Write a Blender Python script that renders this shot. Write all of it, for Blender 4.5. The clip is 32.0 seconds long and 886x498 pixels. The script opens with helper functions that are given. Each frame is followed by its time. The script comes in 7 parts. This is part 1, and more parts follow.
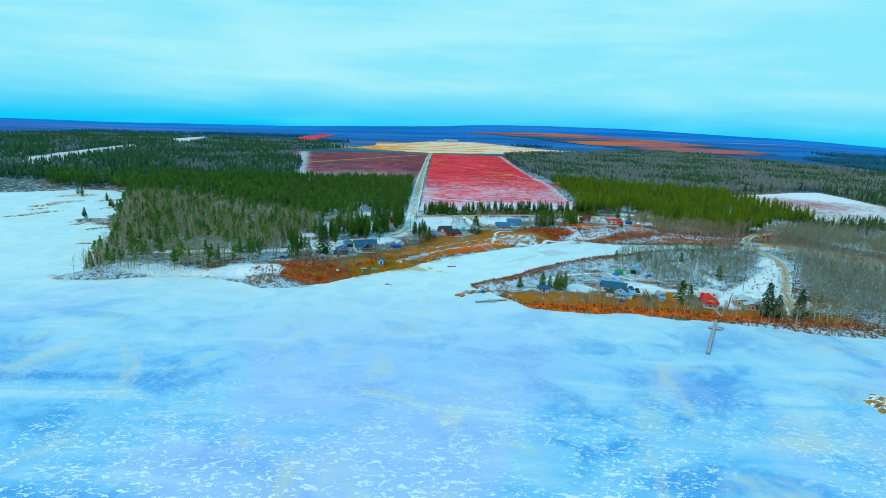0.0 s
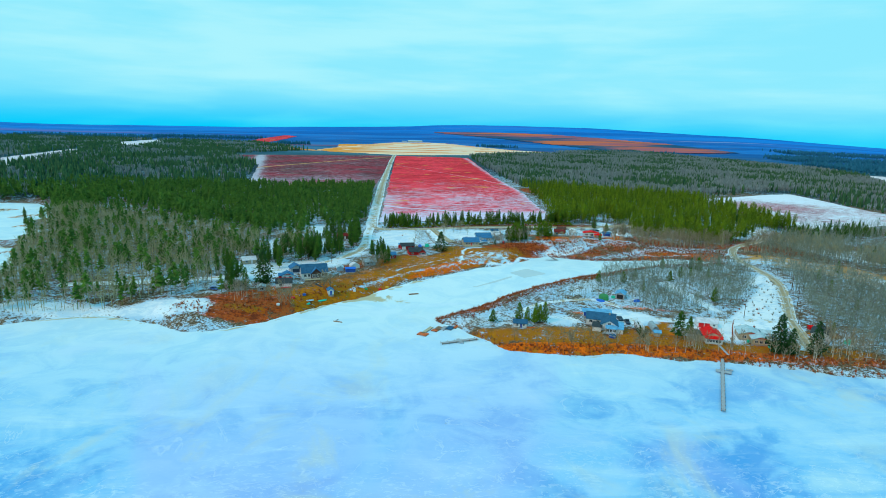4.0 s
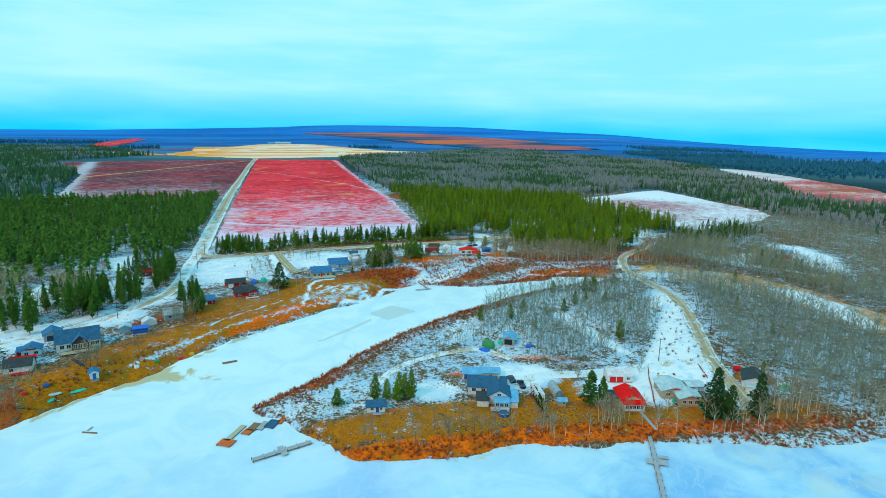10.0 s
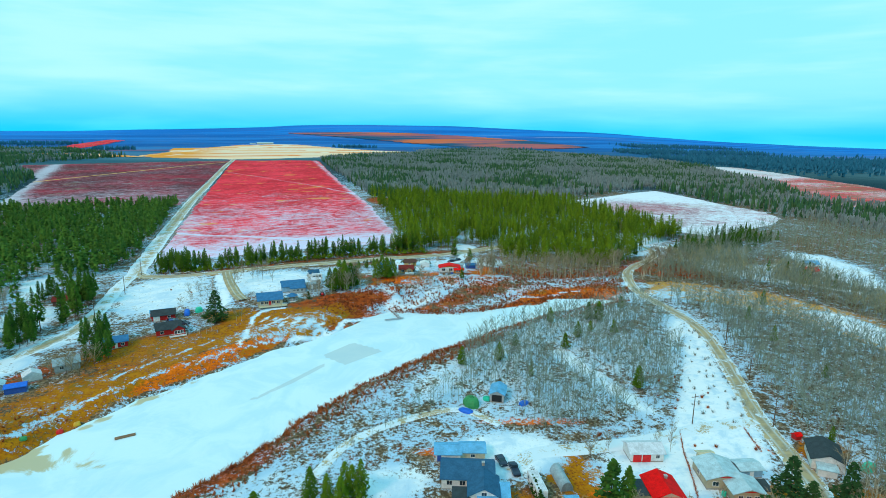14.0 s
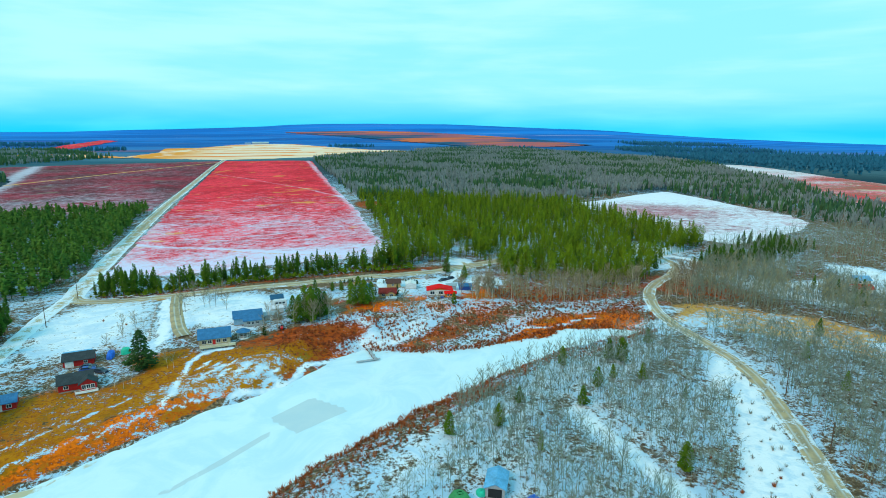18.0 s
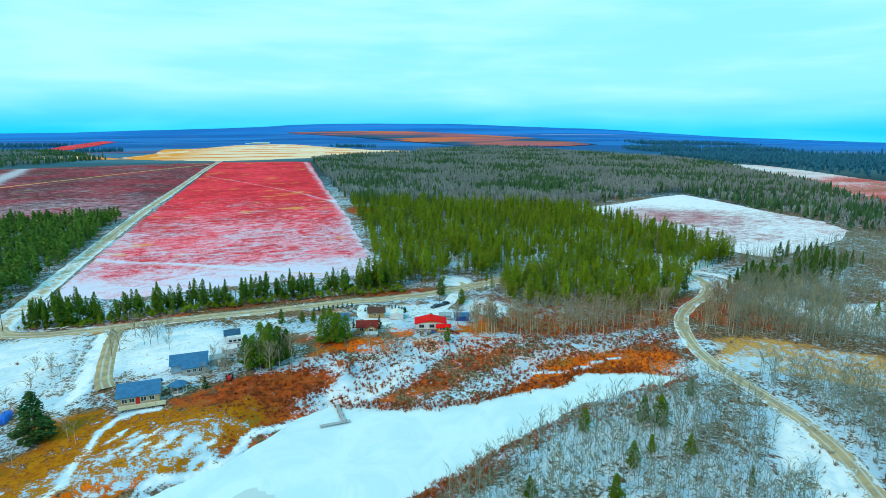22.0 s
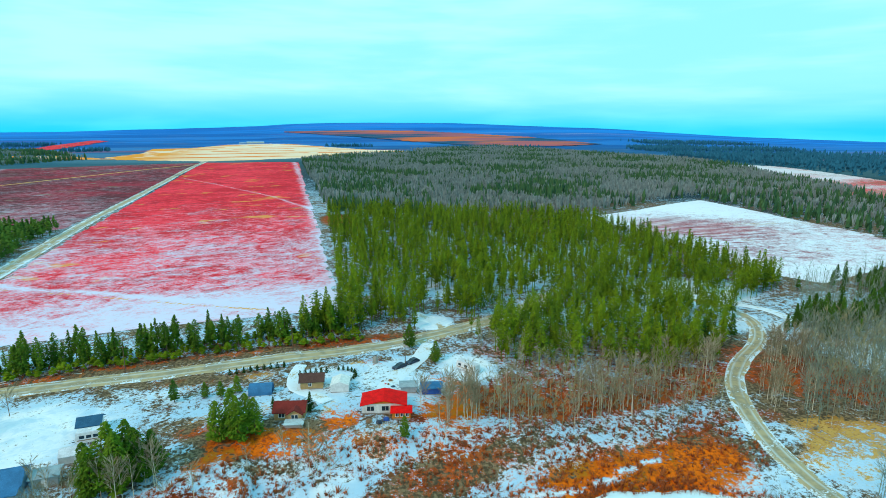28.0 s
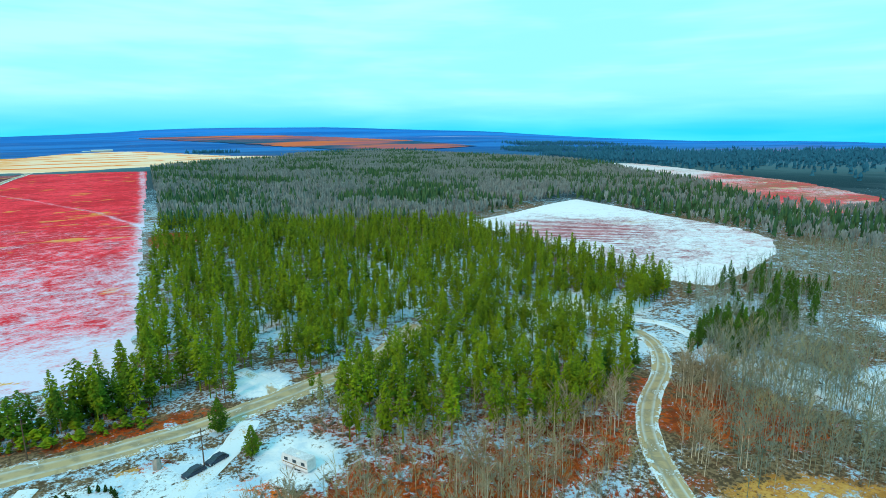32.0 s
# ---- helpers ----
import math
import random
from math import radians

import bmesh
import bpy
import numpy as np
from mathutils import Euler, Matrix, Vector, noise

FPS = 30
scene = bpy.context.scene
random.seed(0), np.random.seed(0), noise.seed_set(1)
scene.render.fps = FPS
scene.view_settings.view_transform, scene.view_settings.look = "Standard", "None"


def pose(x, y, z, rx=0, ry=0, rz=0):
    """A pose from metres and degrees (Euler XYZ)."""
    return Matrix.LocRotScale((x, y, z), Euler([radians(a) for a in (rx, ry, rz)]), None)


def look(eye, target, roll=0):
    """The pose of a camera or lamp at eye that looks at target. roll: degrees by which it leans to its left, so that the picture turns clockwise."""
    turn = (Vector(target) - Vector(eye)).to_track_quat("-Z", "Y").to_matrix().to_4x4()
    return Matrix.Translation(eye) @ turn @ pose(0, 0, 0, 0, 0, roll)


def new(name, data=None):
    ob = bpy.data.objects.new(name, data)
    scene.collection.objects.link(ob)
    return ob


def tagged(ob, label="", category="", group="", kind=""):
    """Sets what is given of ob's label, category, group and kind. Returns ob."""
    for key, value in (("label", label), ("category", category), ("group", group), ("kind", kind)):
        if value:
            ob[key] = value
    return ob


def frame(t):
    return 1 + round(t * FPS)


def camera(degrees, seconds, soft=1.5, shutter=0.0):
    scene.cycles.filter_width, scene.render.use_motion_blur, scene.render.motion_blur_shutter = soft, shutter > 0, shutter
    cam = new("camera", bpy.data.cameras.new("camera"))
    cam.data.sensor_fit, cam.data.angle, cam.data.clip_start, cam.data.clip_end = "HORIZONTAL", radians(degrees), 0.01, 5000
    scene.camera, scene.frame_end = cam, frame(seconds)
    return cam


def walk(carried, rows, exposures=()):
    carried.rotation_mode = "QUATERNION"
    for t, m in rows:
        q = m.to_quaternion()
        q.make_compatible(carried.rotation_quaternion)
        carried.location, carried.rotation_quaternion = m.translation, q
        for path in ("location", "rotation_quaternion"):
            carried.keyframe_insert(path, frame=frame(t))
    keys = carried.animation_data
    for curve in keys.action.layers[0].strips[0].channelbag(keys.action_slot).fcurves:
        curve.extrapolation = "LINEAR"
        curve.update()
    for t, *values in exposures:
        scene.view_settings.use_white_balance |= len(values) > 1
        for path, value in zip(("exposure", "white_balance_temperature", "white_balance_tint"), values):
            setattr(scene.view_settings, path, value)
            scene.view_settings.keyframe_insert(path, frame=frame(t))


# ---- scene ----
cam = camera(76.2, 32.0, soft=0.8)
PATH = [
    (0, look((0.06, -0.01, 81.26), (-0.25, 97.74, 60.14), 2.011)),
    (0.5, look((-0.48, 5.24, 81.95), (-0.80, 102.99, 60.85), 1.969)),
    (1, look((-0.72, 10.62, 82.56), (-1.10, 108.37, 61.48), 1.927)),
    (1.5, look((-0.67, 16.13, 83.09), (-1.16, 113.88, 62.03), 1.884)),
    (2, look((-0.36, 21.75, 83.55), (-1.01, 119.51, 62.50), 1.842)),
    (2.5, look((0.21, 27.47, 83.93), (-0.19, 125.23, 62.90), 1.800)),
    (3, look((1.00, 33.27, 84.25), (2.19, 131.03, 63.24), 1.757)),
    (3.5, look((2.01, 39.16, 84.51), (5.36, 136.87, 63.52), 1.715)),
    (5.5, look((7.80, 63.28, 85.06), (19.48, 160.36, 64.14), 1.545)),
    (6, look((9.62, 69.41, 85.09), (23.38, 166.22, 64.19), 1.503)),
    (6.5, look((11.55, 75.56, 85.09), (27.36, 172.08, 64.25), 1.439)),
    (7, look((13.58, 81.72, 85.06), (31.15, 177.95, 64.29), 1.376)),
    (7.5, look((15.71, 87.89, 85.01), (35.01, 183.80, 64.31), 1.312)),
    (8, look((17.91, 94.06, 84.93), (38.93, 189.63, 64.30), 1.248)),
    (8.5, look((20.18, 100.23, 84.83), (42.89, 195.42, 64.27), 1.184)),
    (9, look((22.51, 106.38, 84.72), (46.71, 201.22, 64.23), 1.121)),
    (9.5, look((24.88, 112.51, 84.60), (50.29, 207.03, 64.09), 1.076)),
    (10, look((27.29, 118.62, 84.46), (53.30, 212.97, 63.95), 1.032)),
    (10.5, look((29.72, 124.69, 84.32), (55.82, 219.02, 63.80), 0.988)),
    (11, look((32.17, 130.74, 84.17), (58.18, 225.09, 63.64), 0.944)),
    (11.5, look((34.64, 136.74, 84.02), (60.60, 231.10, 63.49), 0.900)),
    (12, look((37.10, 142.70, 83.87), (63.19, 237.03, 63.33), 0.856)),
    (12.5, look((39.57, 148.61, 83.72), (66.08, 242.82, 63.17), 0.811)),
    (13, look((42.03, 154.48, 83.57), (69.04, 248.54, 63.01), 0.767)),
    (13.5, look((44.47, 160.29, 83.42), (71.98, 254.20, 62.83), 0.723)),
    (14, look((46.89, 166.05, 83.28), (74.73, 259.85, 62.66), 0.678)),
    (14.5, look((49.30, 171.75, 83.15), (77.34, 265.49, 62.49), 0.634)),
    (16.5, look((58.63, 193.97, 82.67), (86.62, 287.70, 61.90), 0.456)),
    (18, look((65.32, 210.02, 82.41), (93.04, 303.81, 61.54), 0.323)),
    (19, look((69.63, 220.43, 82.26), (97.18, 314.26, 61.33), 0.234)),
    (20, look((73.84, 230.64, 82.15), (101.25, 324.50, 61.22), 0.191)),
    (21, look((77.98, 240.65, 82.04), (105.16, 334.58, 61.12), 0.147)),
    (22, look((82.09, 250.50, 81.95), (109.04, 344.50, 61.02), 0.104)),
    (23, look((86.23, 260.23, 81.84), (112.95, 354.30, 60.92), 0.061)),
    (24, look((90.44, 269.88, 81.71), (117.02, 363.98, 60.76), 0.076)),
    (25, look((94.80, 279.49, 81.52), (121.33, 373.60, 60.56), 0.092)),
    (25.5, look((97.07, 284.30, 81.41), (123.69, 378.38, 60.44), 0.100)),
    (27.5, look((106.92, 303.73, 80.70), (133.55, 397.80, 59.69), 0.131)),
    (28, look((109.65, 308.68, 80.44), (136.36, 402.73, 59.42), 0.139)),
    (28.5, look((112.51, 313.69, 80.15), (139.20, 407.76, 59.21), 0.055)),
    (29, look((115.52, 318.76, 79.81), (142.17, 412.86, 58.95), -0.030)),
    (29.5, look((118.70, 323.90, 79.42), (145.56, 417.96, 58.64), -0.114)),
    (30, look((122.05, 329.13, 78.98), (150.44, 422.76, 58.28), -0.198)),
    (30.5, look((125.61, 334.46, 78.49), (159.86, 426.12, 57.86), -0.282)),
    (31, look((129.37, 339.90, 77.93), (169.55, 429.13, 57.38), -0.367)),
    (31.5, look((133.37, 345.45, 77.30), (178.04, 432.55, 56.83), -0.451)),
    (32, look((137.62, 351.14, 76.60), (183.17, 437.80, 56.20), -0.535)),
]
walk(cam, PATH, [(0, -0.13, 6050, 10), (6, -0.06, 6120, 10), (13, 0.05, 6280, 10), (25, 0.13, 6380, 10), (32, 0.19, 6460, 10)])

# ================= world, sun =================
world = bpy.data.worlds.new("sky")
scene.world = world
world.use_nodes = True


class Nodes:
    """Short calls for building a node tree."""

    def __init__(self, tree):
        self.t = tree

    def add(self, kind, ins=None, **props):
        n = self.t.nodes.new(kind)
        for k, v in props.items():
            setattr(n, k, v)
        for k, v in (ins or {}).items():
            if isinstance(v, bpy.types.NodeSocket):
                self.t.links.new(v, n.inputs[k])
            else:
                n.inputs[k].default_value = v
        return n

    def noise(self, vec, scale, detail=3.0, rough=0.55, dist=0.0):
        return self.add("ShaderNodeTexNoise", {"Vector": vec, "Scale": scale, "Detail": detail, "Roughness": rough, "Distortion": dist}).outputs["Fac"]

    def ramp(self, val, a, b, c=0.0, d=1.0):
        return self.add("ShaderNodeMapRange", {"Value": val, "From Min": a, "From Max": b, "To Min": c, "To Max": d}, interpolation_type="SMOOTHSTEP").outputs["Result"]

    def mix(self, fac, a, b):
        n = self.add("ShaderNodeMix", {"Factor": fac}, data_type="RGBA")
        for i, v in ((6, a), (7, b)):
            if isinstance(v, bpy.types.NodeSocket):
                self.t.links.new(v, n.inputs[i])
            else:
                n.inputs[i].default_value = (*v, 1.0) if len(v) == 3 else v
        return n.outputs[2]

    def math(self, op, a, b=0.0):
        n = self.add("ShaderNodeMath", operation=op)
        for i, v in ((0, a), (1, b)):
            if isinstance(v, bpy.types.NodeSocket):
                self.t.links.new(v, n.inputs[i])
            else:
                n.inputs[i].default_value = v
        return n.outputs[0]

    def mapped(self, vec, scale=(1, 1, 1), rot=0.0):
        return self.add("ShaderNodeMapping", {"Vector": vec, "Scale": scale, "Rotation": (0, 0, rot)}).outputs[0]


SUN_EL, SUN_AZ = 38.0, 235.0          # degrees; azimuth clockwise from +Y
wn = Nodes(world.node_tree)
wn.t.nodes.clear()
w_dir = wn.add("ShaderNodeTexCoord").outputs["Generated"]
w_z = wn.add("ShaderNodeSeparateXYZ", {"Vector": w_dir}).outputs["Z"]
w_sky = wn.add("ShaderNodeTexSky", sky_type="NISHITA", sun_disc=False, sun_elevation=radians(SUN_EL), sun_rotation=radians(SUN_AZ))
w_flat = wn.mapped(w_dir, (1.0, 1.0, 5.0))
w_c1 = wn.noise(w_flat, 2.2, 5.0, 0.5, 0.4)
w_c2 = wn.noise(wn.mapped(w_dir, (1.5, 0.8, 12.0), 0.5), 3.0, 4.0, 0.5)
w_cl = wn.math("ADD", wn.math("MULTIPLY", w_c1, 0.6), wn.math("MULTIPLY", w_c2, 0.4))
w_low = wn.ramp(w_z, -0.01, 0.075)
w_base = wn.mix(w_low, (0.01, 0.66, 1.0), (0.30, 0.88, 1.0))
w_white = wn.mix(w_low, (0.06, 0.78, 1.0), (0.47, 0.97, 1.0))
w_col = wn.mix(wn.ramp(w_cl, 0.40, 0.64), w_base, w_white)
w_bg1 = wn.add("ShaderNodeBackground", {"Color": w_col, "Strength": 1.05})
w_bg2 = wn.add("ShaderNodeBackground", {"Color": w_sky.outputs[0], "Strength": 0.05})
w_add = wn.add("ShaderNodeMixShader", {0: 0.08})
wn.t.links.new(w_bg1.outputs[0], w_add.inputs[1])
wn.t.links.new(w_bg2.outputs[0], w_add.inputs[2])
w_out = wn.add("ShaderNodeOutputWorld")
wn.t.links.new(w_add.outputs[0], w_out.inputs[0])

sun = new("sun", bpy.data.lights.new("sun", "SUN"))
sun.data.energy, sun.data.angle, sun.data.color = 1.6, radians(14), (1.0, 0.58, 0.38)
s_az, s_el = radians(SUN_AZ), radians(SUN_EL)
sun.matrix_world = look((math.sin(s_az) * math.cos(s_el) * 500, math.cos(s_az) * math.cos(s_el) * 500, math.sin(s_el) * 500), (0, 0, 0))

# ================= materials =================


def material(name, build, rough=0.8, metal=0.0, spec=0.3):
    """A node material; build(nodes, position) gives the colour, or (colour, bump height, bump strength)."""
    m = bpy.data.materials.new(name)
    m.use_nodes = True
    n = Nodes(m.node_tree)
    n.t.nodes.clear()
    got = build(n, n.add("ShaderNodeNewGeometry").outputs["Position"])
    col, bump, amount = got if isinstance(got, tuple) and len(got) == 3 and not isinstance(got[0], float) else (got, None, 0)
    b = n.add("ShaderNodeBsdfPrincipled", {"Roughness": rough, "Metallic": metal, "Specular IOR Level": spec})
    if isinstance(col, bpy.types.NodeSocket):
        n.t.links.new(col, b.inputs["Base Color"])
    else:
        b.inputs["Base Color"].default_value = (*col, 1.0)
    if bump is not None:
        bn = n.add("ShaderNodeBump", {"Height": bump, "Strength": amount, "Distance": 0.3})
        n.t.links.new(bn.outputs[0], b.inputs["Normal"])
    o = n.add("ShaderNodeOutputMaterial")
    n.t.links.new(b.outputs[0], o.inputs[0])
    return m


def attr(n, name):
    return n.add("ShaderNodeAttribute", attribute_name=name).outputs["Fac"]


def rand_obj(n):
    return n.add("ShaderNodeObjectInfo").outputs["Random"]


def rand_isl(n):
    return n.add("ShaderNodeNewGeometry").outputs["Random Per Island"]


# Second snow tone is shaded snow's cyan-blue as base colour; it also mottles yards.
SNOW_A, SNOW_SHADE = (0.82, 0.88, 0.95), (0.40, 0.61, 0.80)


def ground_colour(n, p):
    """Woods floor, then tan, rust, orange and olive grass, then snow, each with a ragged edge."""
    tiny, fine, some, mid, big = n.noise(p, 3.2, 2), n.noise(p, 1.1, 4, 0.6), n.noise(p, 0.34, 5, 0.62, 0.5), n.noise(p, 0.12, 5, 0.62, 0.8), n.noise(p, 0.012, 4)
    rag = n.math("ADD", n.math("MULTIPLY", some, 0.38), n.math("ADD", n.math("MULTIPLY", mid, 0.34), n.math("MULTIPLY", fine, 0.28)))
    rag = n.math("SUBTRACT", rag, 0.5)
    col = n.mix(n.ramp(fine, 0.40, 0.60), (0.085, 0.058, 0.034), (0.24, 0.165, 0.095))
    col = n.mix(n.math("MULTIPLY", n.ramp(mid, 0.52, 0.64), 0.7), col, (0.22, 0.06, 0.016))
    grain = n.ramp(n.math("ADD", n.math("MULTIPLY", fine, 0.5), n.math("MULTIPLY", some, 0.5)), 0.40, 0.60)
    for name, a, b, c, k in (("tan", (0.58, 0.33, 0.09), (0.42, 0.17, 0.03), (0.22, 0.12, 0.05), 3.0), ("rust", (0.15, 0.028, 0.010), (0.50, 0.085, 0.010), (0.28, 0.11, 0.03), 3.4),
                             ("orange", (0.84, 0.165, 0.004), (0.42, 0.065, 0.004), (0.44, 0.20, 0.010), 3.4), ("olive", (0.47, 0.178, 0.004), (0.33, 0.088, 0.003), (0.20, 0.145, 0.010), 3.4)):
        v = n.math("ADD", attr(n, name), n.math("MULTIPLY", rag, k))
        warm = n.mix(grain, a, b)
        warm = n.mix(n.math("MULTIPLY", n.ramp(n.noise(p, 0.075, 5, 0.65, 1.0), 0.50, 0.60), 0.8), warm, n.mix(grain, b, c))
        warm = n.mix(n.math("MULTIPLY", n.ramp(n.math("ADD", n.math("MULTIPLY", fine, 0.6), n.math("MULTIPLY", mid, 0.4)), 0.52, 0.62), 0.75), warm, (0.10, 0.032, 0.010))
        col = n.mix(n.ramp(v, 0.40, 0.60), col, warm)
    # Far woods floor carries haze in its colour: dark blue-green by distance.
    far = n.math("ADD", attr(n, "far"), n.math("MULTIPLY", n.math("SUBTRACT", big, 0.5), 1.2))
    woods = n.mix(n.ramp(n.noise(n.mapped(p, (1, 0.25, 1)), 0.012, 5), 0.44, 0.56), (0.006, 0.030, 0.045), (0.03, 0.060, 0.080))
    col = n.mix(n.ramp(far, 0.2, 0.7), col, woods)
    # Distance haze painted as blue: base colours run from teal to blue.
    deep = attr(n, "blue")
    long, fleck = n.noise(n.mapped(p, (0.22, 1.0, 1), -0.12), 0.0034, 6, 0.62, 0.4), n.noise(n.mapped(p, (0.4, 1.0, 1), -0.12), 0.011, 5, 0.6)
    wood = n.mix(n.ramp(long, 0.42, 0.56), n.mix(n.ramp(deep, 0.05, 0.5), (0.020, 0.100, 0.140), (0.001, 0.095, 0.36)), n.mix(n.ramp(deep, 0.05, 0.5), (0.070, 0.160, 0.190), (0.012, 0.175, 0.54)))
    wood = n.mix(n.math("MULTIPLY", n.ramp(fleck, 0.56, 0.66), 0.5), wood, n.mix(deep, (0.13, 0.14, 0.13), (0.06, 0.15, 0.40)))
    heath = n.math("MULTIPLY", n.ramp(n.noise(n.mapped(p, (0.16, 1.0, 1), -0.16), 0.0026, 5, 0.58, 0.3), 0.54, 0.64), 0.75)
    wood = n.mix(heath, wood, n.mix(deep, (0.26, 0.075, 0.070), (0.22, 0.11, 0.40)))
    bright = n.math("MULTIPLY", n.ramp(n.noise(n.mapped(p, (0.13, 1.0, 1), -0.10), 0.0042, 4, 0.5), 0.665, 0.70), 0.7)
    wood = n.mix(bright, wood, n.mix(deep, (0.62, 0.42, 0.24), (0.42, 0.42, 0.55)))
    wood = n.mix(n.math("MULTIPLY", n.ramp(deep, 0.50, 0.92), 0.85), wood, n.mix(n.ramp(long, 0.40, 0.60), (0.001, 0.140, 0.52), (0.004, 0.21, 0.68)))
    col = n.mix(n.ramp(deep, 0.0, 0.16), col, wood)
    soft = n.math("SUBTRACT", n.math("ADD", n.math("MULTIPLY", some, 0.27), n.math("ADD", n.math("MULTIPLY", mid, 0.26), n.math("ADD", n.math("MULTIPLY", fine, 0.29), n.math("MULTIPLY", tiny, 0.18)))), 0.5)
    s = n.math("ADD", attr(n, "snow"), n.math("MULTIPLY", soft, 4.9))
    # Thin woods snow takes the painted shade-blue tone; open snow is mottled with it.
    col = n.mix(n.math("MULTIPLY", n.ramp(s, 0.30, 0.66), 0.95), col, n.mix(n.math("MAXIMUM", n.ramp(n.math("ADD", n.math("MULTIPLY", mid, 0.5), n.math("MULTIPLY", attr(n, "snow"), -0.35)), -0.14, 0.14), n.math("MULTIPLY", n.ramp(n.math("ADD", n.math("MULTIPLY", mid, 0.6), n.math("MULTIPLY", some, 0.4)), 0.46, 0.60), 0.6)), SNOW_A, SNOW_SHADE))
    return col, n.math("ADD", fine, n.math("MULTIPLY", mid, 2.0)), 0.6


def ice_colour(n, p):
    """Wind-swept lake ice: white snow ice, blue bare patches, lavender and buff stains, bright flecks."""
    big, mid = n.noise(n.mapped(p, (1, 1.3, 1), 0.6), 0.013, 6, 0.6, 1.2), n.noise(p, 0.06, 6, 0.62, 1.0)
    wide = n.noise(n.mapped(p, (1, 0.8, 1), 1.1), 0.009, 4, 0.55, 0.8)
    streak = n.noise(n.mapped(p, (0.25, 1.6, 1), -0.5), 0.05, 5, 0.6, 1.2)
    fleck = n.noise(n.mapped(p, (0.8, 1.5, 1), -0.35), 0.45, 4, 0.62, 1.2)
    north = n.add("ShaderNodeSeparateXYZ", {"Vector": p}).outputs["Y"]
    south, near = n.ramp(north, 130.0, 310.0, 1.0, 0.0), n.ramp(north, 70.0, 200.0, 1.0, 0.0)
    col = n.mix(n.ramp(mid, 0.40, 0.62), (0.66, 0.82, 0.90), (0.55, 0.75, 0.87))
    cold = n.mix(n.ramp(mid, 0.34, 0.66), (0.27, 0.59, 0.90), (0.15, 0.50, 0.88))
    col = n.mix(n.math("MULTIPLY", south, n.ramp(n.math("ADD", n.math("MULTIPLY", streak, 0.4), n.math("MULTIPLY", big, 0.6)), 0.28, 0.52)), col, cold)
    bare = n.math("MULTIPLY", n.ramp(n.math("ADD", n.math("MULTIPLY", big, 0.7), n.math("MULTIPLY", mid, 0.3)), 0.49, 0.64), south)
    col = n.mix(n.math("MULTIPLY", bare, 0.85), col, (0.04, 0.28, 0.74))
    col = n.mix(n.math("MULTIPLY", n.math("MULTIPLY", n.ramp(wide, 0.46, 0.60), south), 0.6), col, (0.50, 0.56, 0.95))
    stain = n.noise(n.mapped(p, (1.4, 1, 1), 1.0), 0.02, 5, 0.6, 1.0)
    col = n.mix(n.math("MULTIPLY", n.ramp(stain, 0.52, 0.70), n.math("ADD", n.math("MULTIPLY", south, 0.55), 0.12)), col, (0.66, 0.68, 0.62))
    col = n.mix(n.math("MULTIPLY", n.ramp(n.noise(n.mapped(p, (0.35, 1.2, 1), 0.9), 0.03, 5, 0.6, 1.5), 0.56, 0.68), 0.40), col, (0.66, 0.80, 0.93))
    lines = n.math("MULTIPLY", n.ramp(n.math("ABSOLUTE", n.math("SUBTRACT", n.noise(p, 0.035, 5, 0.55, 1.6), 0.5)), 0.0, 0.012, 1.0, 0.0), n.ramp(mid, 0.46, 0.60))
    col = n.mix(n.math("MULTIPLY", n.math("MULTIPLY", lines, south), 0.45), col, (0.80, 0.86, 0.94))
    pale = n.math("MULTIPLY", n.ramp(fleck, 0.555, 0.585), n.ramp(n.noise(p, 0.03, 5, 0.6), 0.38, 0.50))
    col = n.mix(n.math("MULTIPLY", pale, n.math("ADD", n.math("MULTIPLY", near, 0.95), 0.05)), col, (0.93, 0.96, 0.99))
    shore = n.math("ADD", attr(n, "wet"), n.math("MULTIPLY", n.math("SUBTRACT", mid, 0.5), 2.4))
    col = n.mix(n.math("MULTIPLY", n.ramp(shore, 0.45, 0.66), 0.85), col, (0.50, 0.40, 0.20))
    rink = n.ramp(n.math("ADD", attr(n, "rink"), n.math("MULTIPLY", n.math("SUBTRACT", mid, 0.5), 0.3)), 0.4, 0.6)
    col = n.mix(n.math("MULTIPLY", rink, 0.7), col, (0.47, 0.56, 0.60))
    return col, n.math("ADD", mid, n.math("MULTIPLY", fleck, 0.4)), 0.2


